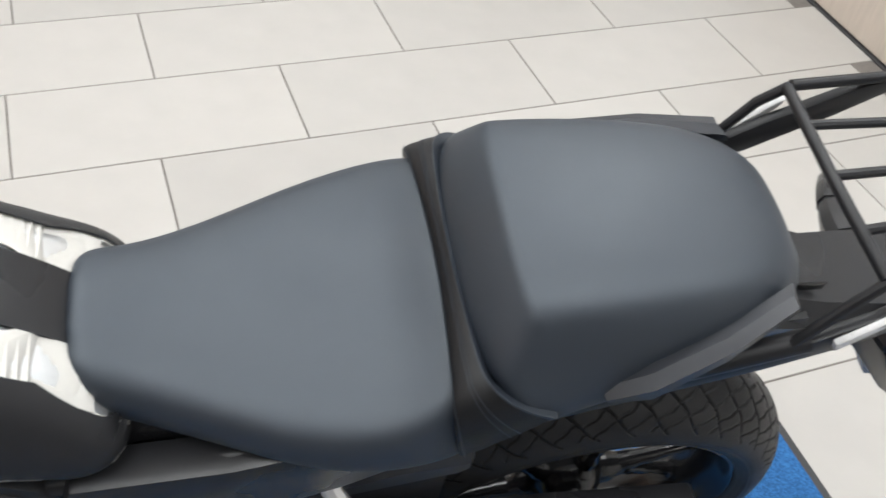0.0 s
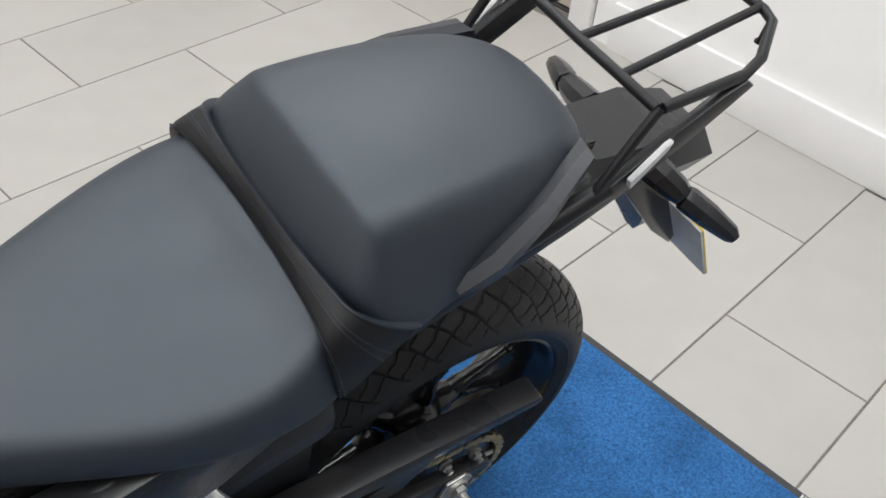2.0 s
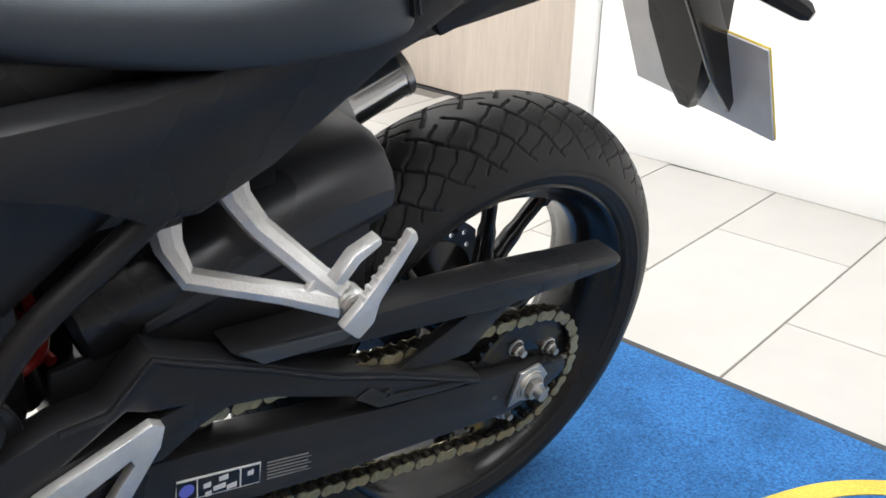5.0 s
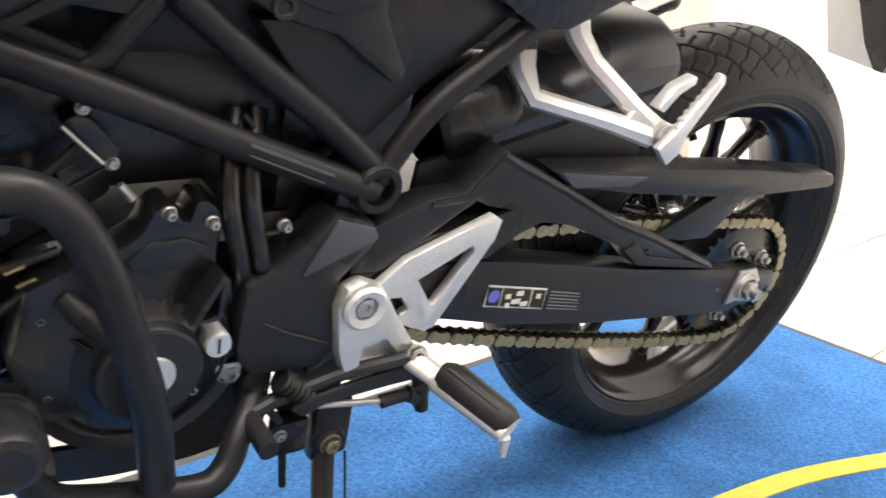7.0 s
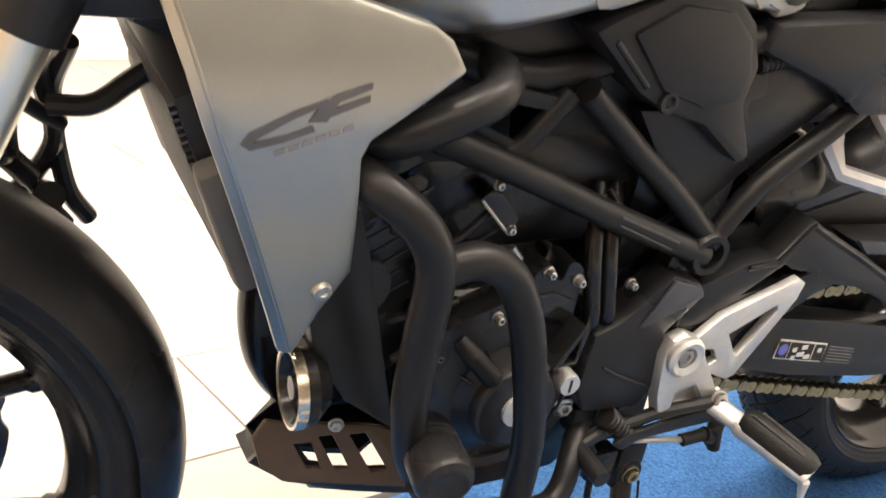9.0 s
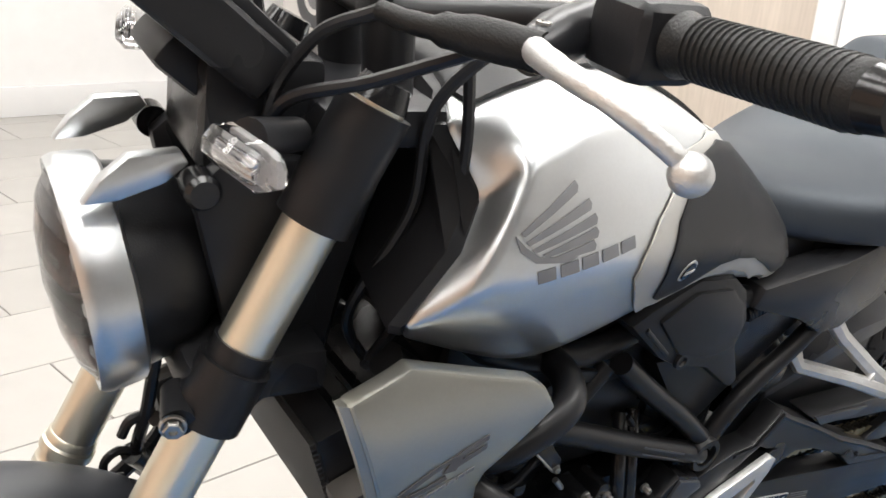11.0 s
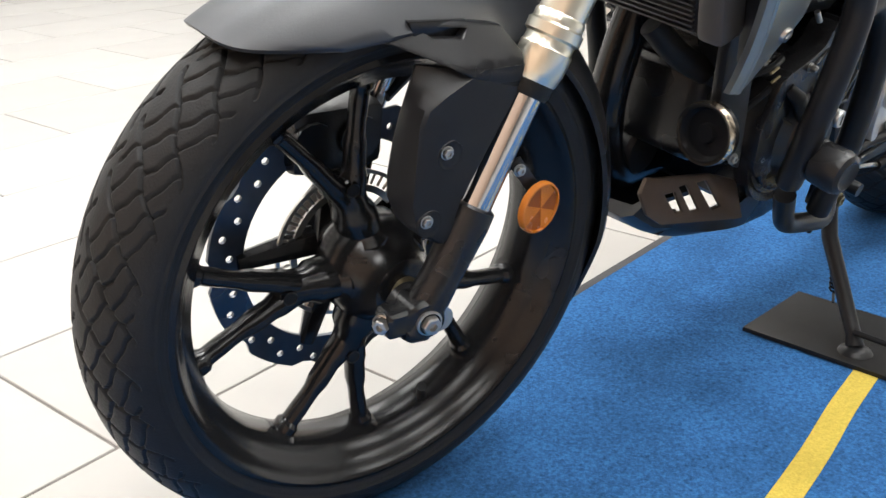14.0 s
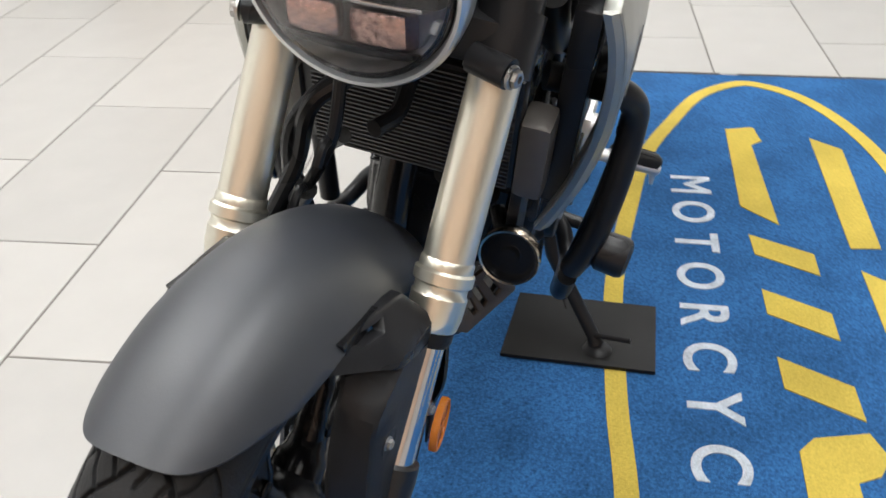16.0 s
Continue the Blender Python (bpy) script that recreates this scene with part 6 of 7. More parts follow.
muf = bp("muffler", skin([can_ring(-0.446, 0.560, 0.492, 0.86), can_ring(-0.440, 0.564, 0.493), can_ring(-0.352, 0.599, 0.514), can_ring(-0.275, 0.627, 0.534), can_ring(-0.212, 0.634, 0.550), can_ring(-0.200, 0.632, 0.553, 0.96), can_ring(-0.194, 0.630, 0.556, 0.84)]), MUFF, None, "dark grey muffler box with a flat top", angle=24)
bp("muffler", tube([(-0.330, 0.052, 0.556), (-0.322, 0.052, 0.560), (-0.185, 0.052, 0.606), (-0.172, 0.052, 0.611)], [0.034, 0.041, 0.041, 0.035], 32), CAN, None, "grey steel silencer can", angle=30)
bp("exhaust_tip", tube([(-0.180, 0.052, 0.609), (-0.165, 0.052, 0.614), (-0.100, 0.052, 0.640)], [0.033, 0.030, 0.029], 28, caps=False), CHROME, None, "chrome exhaust tip")
bp("tip_ring", tube([(-0.106, 0.052, 0.638), (-0.099, 0.052, 0.641)], 0.0308, 28), STEEL)
bp("shock_cup", tube([(-0.492, -0.040, 0.520), (-0.486, -0.040, 0.522), (-0.420, -0.040, 0.540), (-0.405, -0.040, 0.543)], [0.046, 0.052, 0.053, 0.049], 32, caps=False), GLOSSY, muf, "black sleeve ahead of the muffler")
bp("clamp_bolt", bolt((-0.452, -0.088, 0.540), (0, -1, 0.2), 0.005, 0.004), GLOSSY, muf)
bp("clamp_bolt", bolt((-0.470, -0.040, 0.575), (-0.2, -0.3, 1), 0.006, 0.006), STEEL, muf)
shock = bp("rear_shock", tube([(-0.52, -0.01, 0.42), (-0.56, -0.01, 0.66)], 0.020, 18), ENGINE, None, "rear shock absorber")
coil = [(-0.525 - 0.035 * t + 0.034 * math.cos(t * 34), -0.01 + 0.034 * math.sin(t * 34), 0.45 + 0.19 * t) for t in [k / 90 for k in range(91)]]
bp("spring", tube(coil, 0.0055, 8), REDP, shock, "red coil spring")

# added plate, no real part: keeps the bright floor from showing below the muffler
bp("swingarm_filler", plate([(-0.52, 0.43), (-0.515, 0.500), (-0.46, 0.508), (-0.40, 0.522), (-0.30, 0.552), (-0.22, 0.560), (-0.22, 0.48), (-0.27, 0.44), (-0.36, 0.41)], -0.086, -0.078, bevel=0.003), SATIN, None, "black filler plate below the muffler")

# footrests
heel = [(-0.598, 0.412), (-0.575, 0.410), (-0.550, 0.431), (-0.458, 0.466), (-0.448, 0.460), (-0.452, 0.440), (-0.505, 0.352), (-0.515, 0.348), (-0.531, 0.355), (-0.565, 0.372)]
bp("heel_guard", plate(heel, -0.142, -0.132, [[(-0.534, 0.408), (-0.477, 0.437), (-0.474, 0.430), (-0.510, 0.378), (-0.514, 0.378)], [(-0.562, 0.393), (-0.549, 0.392), (-0.538, 0.377), (-0.549, 0.371)]], 0.0025), ALLOY, None, "bare alloy heel guard")
brk = bp("footrest_bracket", plate([(-0.617, 0.392), (-0.610, 0.412), (-0.594, 0.418), (-0.572, 0.408), (-0.562, 0.390), (-0.515, 0.322), (-0.492, 0.306), (-0.515, 0.298), (-0.598, 0.312), (-0.610, 0.345)], -0.146, -0.128, [[(-0.585, 0.345), (-0.560, 0.350), (-0.540, 0.325), (-0.585, 0.327)]], 0.004), ALLOY, None, "cast alloy footrest bracket")
bp("bracket_web", plate([(-0.600, 0.350), (-0.555, 0.356), (-0.530, 0.318), (-0.592, 0.318)], -0.136, -0.130, bevel=0.001), ALLOY, brk)
bp("bracket_boss", turned([(0.012, 0.006), (0.019, 0.008), (0.0225, 0.005), (0.0225, -0.01), (0.012, -0.01)], (-0.592, -0.146, 0.393), (0, -1, 0), 32, closed=True), ALLOY, brk)
bp("bracket_bolt", bolt((-0.592, -0.145, 0.393), (0, -1, 0), 0.010, 0.006), STEEL, brk)
for s in (-1, 1):
    P0, P1 = Vector((-0.528, s * 0.150, 0.326)), Vector((-0.488, s * 0.258, 0.305))
    peg = bp("footpeg", tube([P0, P0.lerp(P1, 0.25), P0.lerp(P1, 0.3), P1], [0.014, 0.013, 0.017, 0.017], 14), ALLOY, None, "alloy footpeg with black rubber top")
    for v in peg.data.vertices:
        v.co.z = 0.316 + (v.co.z - 0.316) * 0.75
    bp("peg_rubber", tube([P0.lerp(P1, 0.30) + Vector((0, 0, 0.006)), P0.lerp(P1, 0.36) + Vector((0, 0, 0.007)), P0.lerp(P1, 0.95) + Vector((0, 0, 0.007)), P1 + Vector((0, 0, 0.006))], [0.013, 0.0165, 0.0165, 0.013], 14), SOFT, peg)
    for k in (-1, 1):
        bp("rubber_rib", tube([P0.lerp(P1, 0.4) + Vector((k * 0.007, 0, 0.0215)), P0.lerp(P1, 0.92) + Vector((k * 0.007, 0, 0.0205))], 0.0026, 8), SOFT, peg)
    bp("peg_feeler", tube([P1 + Vector((0.0, s * -0.004, -0.008)), P1 + Vector((0.002, s * -0.002, -0.030))], [0.006, 0.003], 10), ALLOY, peg)
    bp("peg_pivot", bolt(P0 + Vector((0, s * 0.004, 0.004)), (0, s, 0.4), 0.009, 0.006), STEEL, peg)
    # pillion footrest
    J = Vector((-0.300, s * 0.168, 0.552))
    hang = bp("pillion_bracket", tube([(-0.366, s * 0.086, 0.640), (-0.363, s * 0.096, 0.624), (-0.352, s * 0.112, 0.604), (-0.318, s * 0.150, 0.569), J], [0.0165, 0.0125, 0.0108, 0.0104, 0.0130], 8), ALLOY, None, "bare alloy pillion footrest bracket")
    bp("bracket_arm", tube([(-0.417, s * 0.076, 0.612), (-0.417, s * 0.088, 0.590), (-0.408, s * 0.102, 0.566), (-0.345, s * 0.142, 0.556), J + Vector((-0.006, 0, -0.004))], [0.0165, 0.0125, 0.0105, 0.0100, 0.0120], 8), ALLOY, hang)
    bp("bracket_mount", tube([(-0.368, s * 0.076, 0.654), (-0.365, s * 0.090, 0.634)], [0.020, 0.0145], 18), SATIN, hang, "black rubber mount")
    bp("bracket_mount", tube([(-0.419, s * 0.068, 0.626), (-0.417, s * 0.082, 0.604)], [0.020, 0.0145], 18), SATIN, hang)
    bp("bracket_web", plate([(-0.340, 0.553), (-0.326, 0.572), (-0.302, 0.560), (-0.304, 0.545)], s * 0.150, s * 0.158, bevel=0.003), ALLOY, hang)
    bp("bracket_eye", turned([(0.007, 0.004), (0.0115, 0.004), (0.0135, 0.001), (0.0135, -0.012), (0.007, -0.012)], J + Vector((0, s * 0.008, 0)), (0, s, 0), 24, closed=True), ALLOY, hang)
    bp("bracket_bolt", bolt(J + Vector((-0.002, s * 0.010, 0.0)), (0, s, 0), 0.009, 0.005), STEEL, hang)
    pp = bp("pillion_peg", plate([(-0.321, 0.545), (-0.303, 0.527), (-0.289, 0.540), (-0.285, 0.559), (-0.253, 0.610), (-0.256, 0.618), (-0.262, 0.619), (-0.266, 0.609), (-0.303, 0.562)], s * 0.184, s * 0.194, bevel=0.003), ALLOY, hang, "folded alloy pillion peg")
    bp("peg_tooth", plate([(-0.323, 0.582), (-0.306, 0.603), (-0.282, 0.613), (-0.281, 0.606), (-0.300, 0.595), (-0.314, 0.578)], s * 0.168, s * 0.182, bevel=0.0015), ALLOY, hang)
    for k in range(7):
        t = k / 6
        bp("peg_tooth", tube([(-0.299 + 0.034 * t, s * 0.184, 0.565 + 0.042 * t), (-0.299 + 0.034 * t, s * 0.1925, 0.565 + 0.042 * t)], 0.0026, 6), ALLOY, pp)

# engine
eng = bp("engine", merge(block(-0.87, -0.60, -0.095, 0.105, 0.312, 0.460, 0.03, 3), block(-0.925, -0.86, -0.070, 0.085, 0.322, 0.450, 0.030, 4), block(-0.70, -0.56, -0.09, 0.09, 0.33, 0.47, 0.02), block(-0.775, -0.66, -0.080, 0.080, 0.226, 0.32, 0.020, 3)), ENGINE, None, "black single-cylinder engine")
CYL = Matrix.Translation((-0.865, 0, 0.475)) @ pose(0, 0, 0, 0, -28, 0)
bp("cylinder", move(block(-0.075, 0.075, -0.078, 0.078, -0.02, 0.10, 0.012), CYL), ENGINE, eng)
bp("cylinder_head", move(block(-0.082, 0.082, -0.082, 0.082, 0.10, 0.175, 0.018, 3), CYL), ENGINE, eng)
bp("head_cover", move(block(-0.060, 0.060, -0.070, 0.070, 0.17, 0.215, 0.02, 3), CYL), ENGINE, eng)
for y in (-0.085, 0.085):
    for dx, dz in ((-0.05, 0.12), (0.05, 0.12), (0.0, 0.155)):
        bp("head_bolt", bolt(CYL @ Vector((dx, y, dz)), (0, math.copysign(1, y), 0), 0.006, 0.006), STEEL, eng)
AC = Vector((-0.780, -0.110, 0.360))
for k in range(6):
    bp("cylinder_fin", move(block(-0.077, 0.077, -0.0800, 0.0800, 0.002 + 0.015 * k, 0.006 + 0.015 * k, 0.0015), CYL), ENGINE, eng)
for x, z, w in ((-0.868, 0.505, 0.020), (-0.845, 0.512, 0.016), (-0.880, 0.486, 0.014)):
    bp("head_lug", block(x - w / 2, x + w / 2, -0.104, -0.080, z - 0.007, z + 0.007, 0.003), ENGINE, eng)
alt = bp("alternator_cover", turned([(0, 0.034), (0.040, 0.034), (0.0430, 0.0325), (0.0445, 0.029), (0.0455, 0.022), (0.058, 0.012), (0.0715, 0.007), (0.0745, 0.007), (0.0755, 0.003), (0.083, 0.002), (0.086, -0.02)], AC, (0, -1, 0), 64), ENGINE, eng, "round black alternator cover", angle=25)
bp("cover_ring", turned([(0.0720, 0.0), (0.0732, 0.0030), (0.0752, 0.0030), (0.0764, 0.0)], AC - Vector((0, 0.0065, 0)), (0, -1, 0), 64), ENGINE, alt)
for a_ in (70, 95, 120, 150):
    c_, n_ = math.cos(radians(a_)), math.sin(radians(a_))
    bp("cover_rib", tube([(-0.780 + 0.050 * c_, -0.128, 0.360 + 0.050 * n_), (-0.780 + 0.072 * c_, -0.117, 0.360 + 0.072 * n_)], 0.0024, 6), ENGINE, alt)
bp("cover_plug", merge(turned([(0, 0.004), (0.0175, 0.004), (0.0185, 0), (0.0185, -0.008)], (-0.779, -0.143, 0.360), (0, -1, 0), 28), block(-0.7808, -0.7772, -0.1482, -0.146, 0.346, 0.374, 0.0005)), ALLOY, alt, "bright slotted plug")
bp("cover_plug", turned([(0, 0.004), (0.0108, 0.004), (0.0118, 0), (0.0118, -0.03)], (-0.726, -0.142, 0.379), (0, -1, 0), 28), ALLOY, eng, "bright slotted plug")
bp("plug_slot", block(-0.7272, -0.7248, -0.1468, -0.145, 0.372, 0.386, 0.0003), SATIN, eng)
lobed = smooth_path([(x, 0, z) for x, z in ((-0.868, 0.440), (-0.842, 0.452), (-0.812, 0.462), (-0.786, 0.475), (-0.776, 0.494), (-0.762, 0.500), (-0.754, 0.486), (-0.747, 0.484), (-0.742, 0.500), (-0.730, 0.497), (-0.721, 0.482), (-0.724, 0.465), (-0.724, 0.440), (-0.720, 0.405), (-0.728, 0.370), (-0.76, 0.33), (-0.86, 0.32), (-0.880, 0.38))], 3)
bp("generator_housing", plate([(p.x, p.z) for p in lobed], -0.122, -0.088, bevel=0.003), ENGINE, eng, angle=40)
bp("housing_step", plate([(-0.800, 0.455), (-0.779, 0.470), (-0.752, 0.472), (-0.731, 0.462), (-0.733, 0.436), (-0.760, 0.446), (-0.790, 0.446)], -0.1255, -0.120, bevel=0.003), ENGINE, eng)
bp("cable_sleeve", tube([(-0.842, -0.120, 0.430), (-0.833, -0.131, 0.421), (-0.806, -0.134, 0.391), (-0.800, -0.128, 0.386)], [0.0075, 0.0095, 0.0095, 0.0070], 14), SOFT, eng, "black rubber cable sleeve")
bp("cover_rib", turned([(0.084, 0.006), (0.094, 0.010), (0.094, -0.01), (0.084, -0.01)], (-0.780, -0.104, 0.360), (0, -1, 0), 48, closed=True), ENGINE, eng)
bp("cover_web", plate([(-0.752, 0.402), (-0.727, 0.446), (-0.720, 0.440), (-0.726, 0.404)], -0.146, -0.118, [[(-0.743, 0.406), (-0.727, 0.434), (-0.729, 0.407)]], bevel=0.0015), ENGINE, eng)
for x, z in ((-0.765, 0.494), (-0.730, 0.482), (-0.667, 0.472), (-0.809, 0.452), (-0.858, 0.413), (-0.854, 0.341), (-0.735, 0.318)):
    bp("case_bolt", bolt((x, -0.121 if z > 0.45 else -0.112, z), (0, -1, 0), 0.0043, 0.010), STEEL, eng)
spc = bp("sprocket_cover", plate([(-0.701, 0.423), (-0.672, 0.436), (-0.646, 0.459), (-0.624, 0.483), (-0.584, 0.469), (-0.578, 0.450), (-0.612, 0.415), (-0.606, 0.350), (-0.620, 0.325), (-0.690, 0.330), (-0.705, 0.36)], -0.134, -0.095, bevel=0.007), SATIN, None, "black plastic sprocket cover")
bp("cover_facet", plate([(-0.624, 0.478), (-0.586, 0.466), (-0.581, 0.456), (-0.598, 0.447), (-0.652, 0.426)], -0.138, -0.132, bevel=0.004), GREYP, spc)
bp("cover_crease", tube([(-0.682, -0.1345, 0.385), (-0.660, -0.1355, 0.372), (-0.618, -0.1345, 0.352)], 0.0018, 6), SATIN, spc)
for dx in (0.0, 0.018):
    bp("breather_hose", tube([(-0.700 + dx, -0.085, 0.560), (-0.714 + dx, -0.112, 0.515), (-0.712 + dx, -0.122, 0.475), (-0.700 + dx, -0.120, 0.430), (-0.695 + dx, -0.10, 0.40)], 0.0084, 12, bend=5), GLOSSY, None, "black rubber hose")
bp("side_cowl", plate([(-0.990, 0.560), (-0.950, 0.565), (-0.935, 0.520), (-0.915, 0.440), (-0.890, 0.345), (-0.887, 0.332), (-0.940, 0.375), (-0.975, 0.430), (-0.988, 0.490)], -0.112, -0.098, bevel=0.004), SATIN, None, "black plastic cowl beside the radiator")
bp("starter_motor", tube([(-0.93, -0.09, 0.475), (-0.93, 0.06, 0.475)], 0.028, 24), ENGINE)
bp("throttle_body", merge(tube([(-0.79, 0, 0.60), (-0.70, 0, 0.60)], 0.035, 24), block(-0.80, -0.74, -0.07, 0.05, 0.575, 0.625, 0.012)), ENGINE)
bp("air_box", block(-0.96, -0.64, -0.085, 0.085, 0.600, 0.74, 0.025), SATIN)
bp("intake_duct", block(-0.90, -0.64, -0.080, 0.080, 0.490, 0.615, 0.03), ENGINE)
bp("battery_case", block(-0.66, -0.53, -0.086, 0.086, 0.455, 0.66, 0.015), ENGINE)
bp("wiring_cover", block(-0.985, -0.90, -0.080, 0.080, 0.50, 0.62, 0.035, 4), SATIN)
coil_ = bp("ignition_coil", plate([(-0.839, 0.563), (-0.828, 0.570), (-0.818, 0.566), (-0.797, 0.541), (-0.800, 0.531), (-0.809, 0.530)], -0.106, -0.088, bevel=0.003), ENGINE, None, "small black coil with rim light drawn along one edge")
# bright rod drawn as the rim light on the coil's edge
bp("coil_rim_light", tube([(-0.8385, -0.1065, 0.561), (-0.810, -0.1065, 0.531)], 0.0016, 6), STEEL, coil_)
for x, z in ((-0.824, 0.574), (-0.803, 0.530)):
    bp("coil_bolt", bolt((x, -0.104, z), (0, -1, 0), 0.0040, 0.006), STEEL, coil_)
bp("sensor_plug", tube([(-0.797, -0.104, 0.512), (-0.787, -0.106, 0.500)], 0.0035, 10), STEEL)
for w in ([(-0.90, -0.09, 0.44), (-0.87, -0.105, 0.455), (-0.84, -0.10, 0.46)], [(-0.895, -0.10, 0.405), (-0.87, -0.11, 0.43), (-0.85, -0.105, 0.44)], [(-0.91, -0.09, 0.53), (-0.86, -0.10, 0.52), (-0.82, -0.095, 0.545)], [(-0.70, -0.095, 0.56), (-0.67, -0.10, 0.53), (-0.63, -0.098, 0.52), (-0.60, -0.095, 0.54)]):
    bp("wire", tube(w, 0.004, 8, bend=6), SATIN)
bp("water_pipe", tube([(-1.015, -0.03, 0.50), (-0.985, -0.05, 0.47), (-0.95, -0.07, 0.45)], 0.015, 14, bend=5), SOFT)
for x, z in ((-0.880, 0.452), (-0.872, 0.440), (-0.863, 0.428)):
    bp("bright_clip", tube([(x, -0.112, z), (x + 0.014, -0.112, z + 0.005)], 0.0018, 6), CHAIN)
bp("exhaust_pipe", tube([(-0.915, 0.025, 0.600), (-0.945, 0.032, 0.530), (-0.964, 0.036, 0.450), (-0.972, 0.036, 0.385), (-0.960, 0.036, 0.325), (-0.925, 0.040, 0.280), (-0.86, 0.055, 0.258), (-0.66, 0.085, 0.262), (-0.56, 0.10, 0.33), (-0.48, 0.085, 0.47), (-0.45, 0.07, 0.53)], 0.0235, 20, bend=6), GLOSSY, None, "black exhaust header pipe")
bp("oil_filter", tube([(-0.890, 0.020, 0.302), (-0.890, 0.026, 0.302), (-0.890, 0.098, 0.302), (-0.890, 0.104, 0.302)], [0.030, 0.036, 0.036, 0.030], 28), SATIN, None, "black oil filter")
bp("gear_shift_rod", tube([(-0.640, -0.140, 0.290), (-0.545, -0.148, 0.278)], 0.0035, 10), STEEL, None, "bright gear shift rod")
bp("rod_end", merge(tube([(-0.556, -0.148, 0.279), (-0.528, -0.150, 0.283)], 0.0072, 12), tube([(-0.528, -0.150, 0.283), (-0.512, -0.150, 0.276)], 0.0085, 12), tube([(-0.514, -0.152, 0.290), (-0.508, -0.152, 0.262)], 0.0075, 12)), SOFT)
bp("shift_lever", merge(tube([(-0.525, -0.152, 0.330), (-0.600, -0.140, 0.318), (-0.665, -0.135, 0.300), (-0.695, -0.140, 0.292)], 0.0075, 10), tube([(-0.690, -0.135, 0.292), (-0.690, -0.185, 0.288)], 0.0095, 14)), SATIN, None, "black gear lever")
bp("shift_arm", plate([(-0.652, 0.294), (-0.636, 0.304), (-0.579, 0.313), (-0.515, 0.320), (-0.492, 0.308), (-0.502, 0.264), (-0.516, 0.262), (-0.522, 0.298), (-0.562, 0.297), (-0.618, 0.294), (-0.640, 0.284)], -0.150, -0.143, bevel=0.003), SATIN, None, "black pressed gear linkage arm")
bp("shift_boot", tube([(-0.660, -0.136, 0.322), (-0.630, -0.138, 0.296)], 0.010, 14), SOFT)
for k in range(7):
    t = k / 6
    bp("boot_ring", turned([(0.010, -0.0015), (0.0125, 0), (0.010, 0.0015)], (-0.660 + 0.030 * t, -0.136 - 0.002 * t, 0.322 - 0.026 * t), (0.75, 0, -0.65), 14), SOFT)
bp("drain_bolt", merge(bolt((-0.700, -0.110, 0.325), (0, -1, 0), 0.009, 0.010), block(-0.715, -0.690, -0.118, -0.10, 0.322, 0.338, 0.003)), STEEL)

# belly pan
bel = [[(-1.000, 0.0, 0.262), (-1.000, 0.040, 0.264), (-1.004, 0.058, 0.276), (-0.998, 0.064, 0.290), (-0.990, 0.054, 0.290), (-0.990, 0.045, 0.280), (-0.990, 0, 0.272)],
       [(-0.965, 0.0, 0.236), (-0.965, 0.050, 0.240), (-0.970, 0.070, 0.255), (-0.968, 0.074, 0.276), (-0.960, 0.064, 0.276), (-0.958, 0.058, 0.258), (-0.958, 0, 0.246)],
       [(-0.940, 0.0, 0.226), (-0.940, 0.054, 0.230), (-0.942, 0.076, 0.250), (-0.942, 0.080, 0.272), (-0.934, 0.070, 0.272), (-0.934, 0.064, 0.252), (-0.934, 0, 0.236)]]
pan = skin([mirrored(s) for s in bel])
for v in pan.verts:
    if v.co.y > 0.01 and v.co.x < -0.92:
        v.co.x = -0.92 + (v.co.x + 0.92) * 0.2
        v.co.z -= 0.012
for s in (-1, 1):       # behind the front trough the pan is open in the middle
    pan = merge(pan, skin([[(x, s * (0.002 if s > 0 and x < -0.85 else 0.034), zl + 0.002), (x, s * 0.060, zl + 0.006), (x, s * (yo - 0.006), zl + 0.024), (x, s * yo, zt + (0.045 if s > 0 and x < -0.8 else 0)), (x, s * (yo - 0.007), zt + (0.045 if s > 0 and x < -0.8 else 0)), (x, s * (yo - 0.014), zl + 0.028), (x, s * 0.056, zl + 0.014), (x, s * (0.002 if s > 0 and x < -0.85 else 0.034), zl + 0.009)]
                           for x, zl, yo, zt in ((-0.942, 0.226, 0.080, 0.272), (-0.90, 0.212, 0.088, 0.268), (-0.86, 0.203, 0.092, 0.264), (-0.82, 0.195, 0.093, 0.260), (-0.79, 0.191, 0.093, 0.270), (-0.77, 0.189, 0.092, 0.300), (-0.72, 0.187, 0.090, 0.305), (-0.665, 0.190, 0.086, 0.300), (-0.640, 0.200, 0.080, 0.290))]))
bpn = bp("belly_pan", pan, SATIN, None, "black plastic belly pan with slots", angle=40)
for s in (-1,):
    bpl = plate([(-1.003, 0.304), (-0.990, 0.320), (-0.975, 0.318), (-0.893, 0.314), (-0.850, 0.302), (-0.846, 0.256), (-0.978, 0.267), (-0.997, 0.280)], s * 0.106, s * 0.100,
       [[(-0.966, 0.299), (-0.950, 0.300), (-0.942, 0.277), (-0.955, 0.278)], [(-0.943, 0.305), (-0.930, 0.306), (-0.916, 0.276), (-0.929, 0.275)], [(-0.914, 0.306), (-0.899, 0.307), (-0.880, 0.274), (-0.896, 0.273)]], 0.003)
    for v in bpl.verts:
        v.co.y += s * ((v.co.x + 0.88) * 0.22 - (v.co.z - 0.262) * 0.45)
    bp("belly_panel", bpl, BROWN, bpn, "slotted black side of the belly pan, brown reflection in its colour")

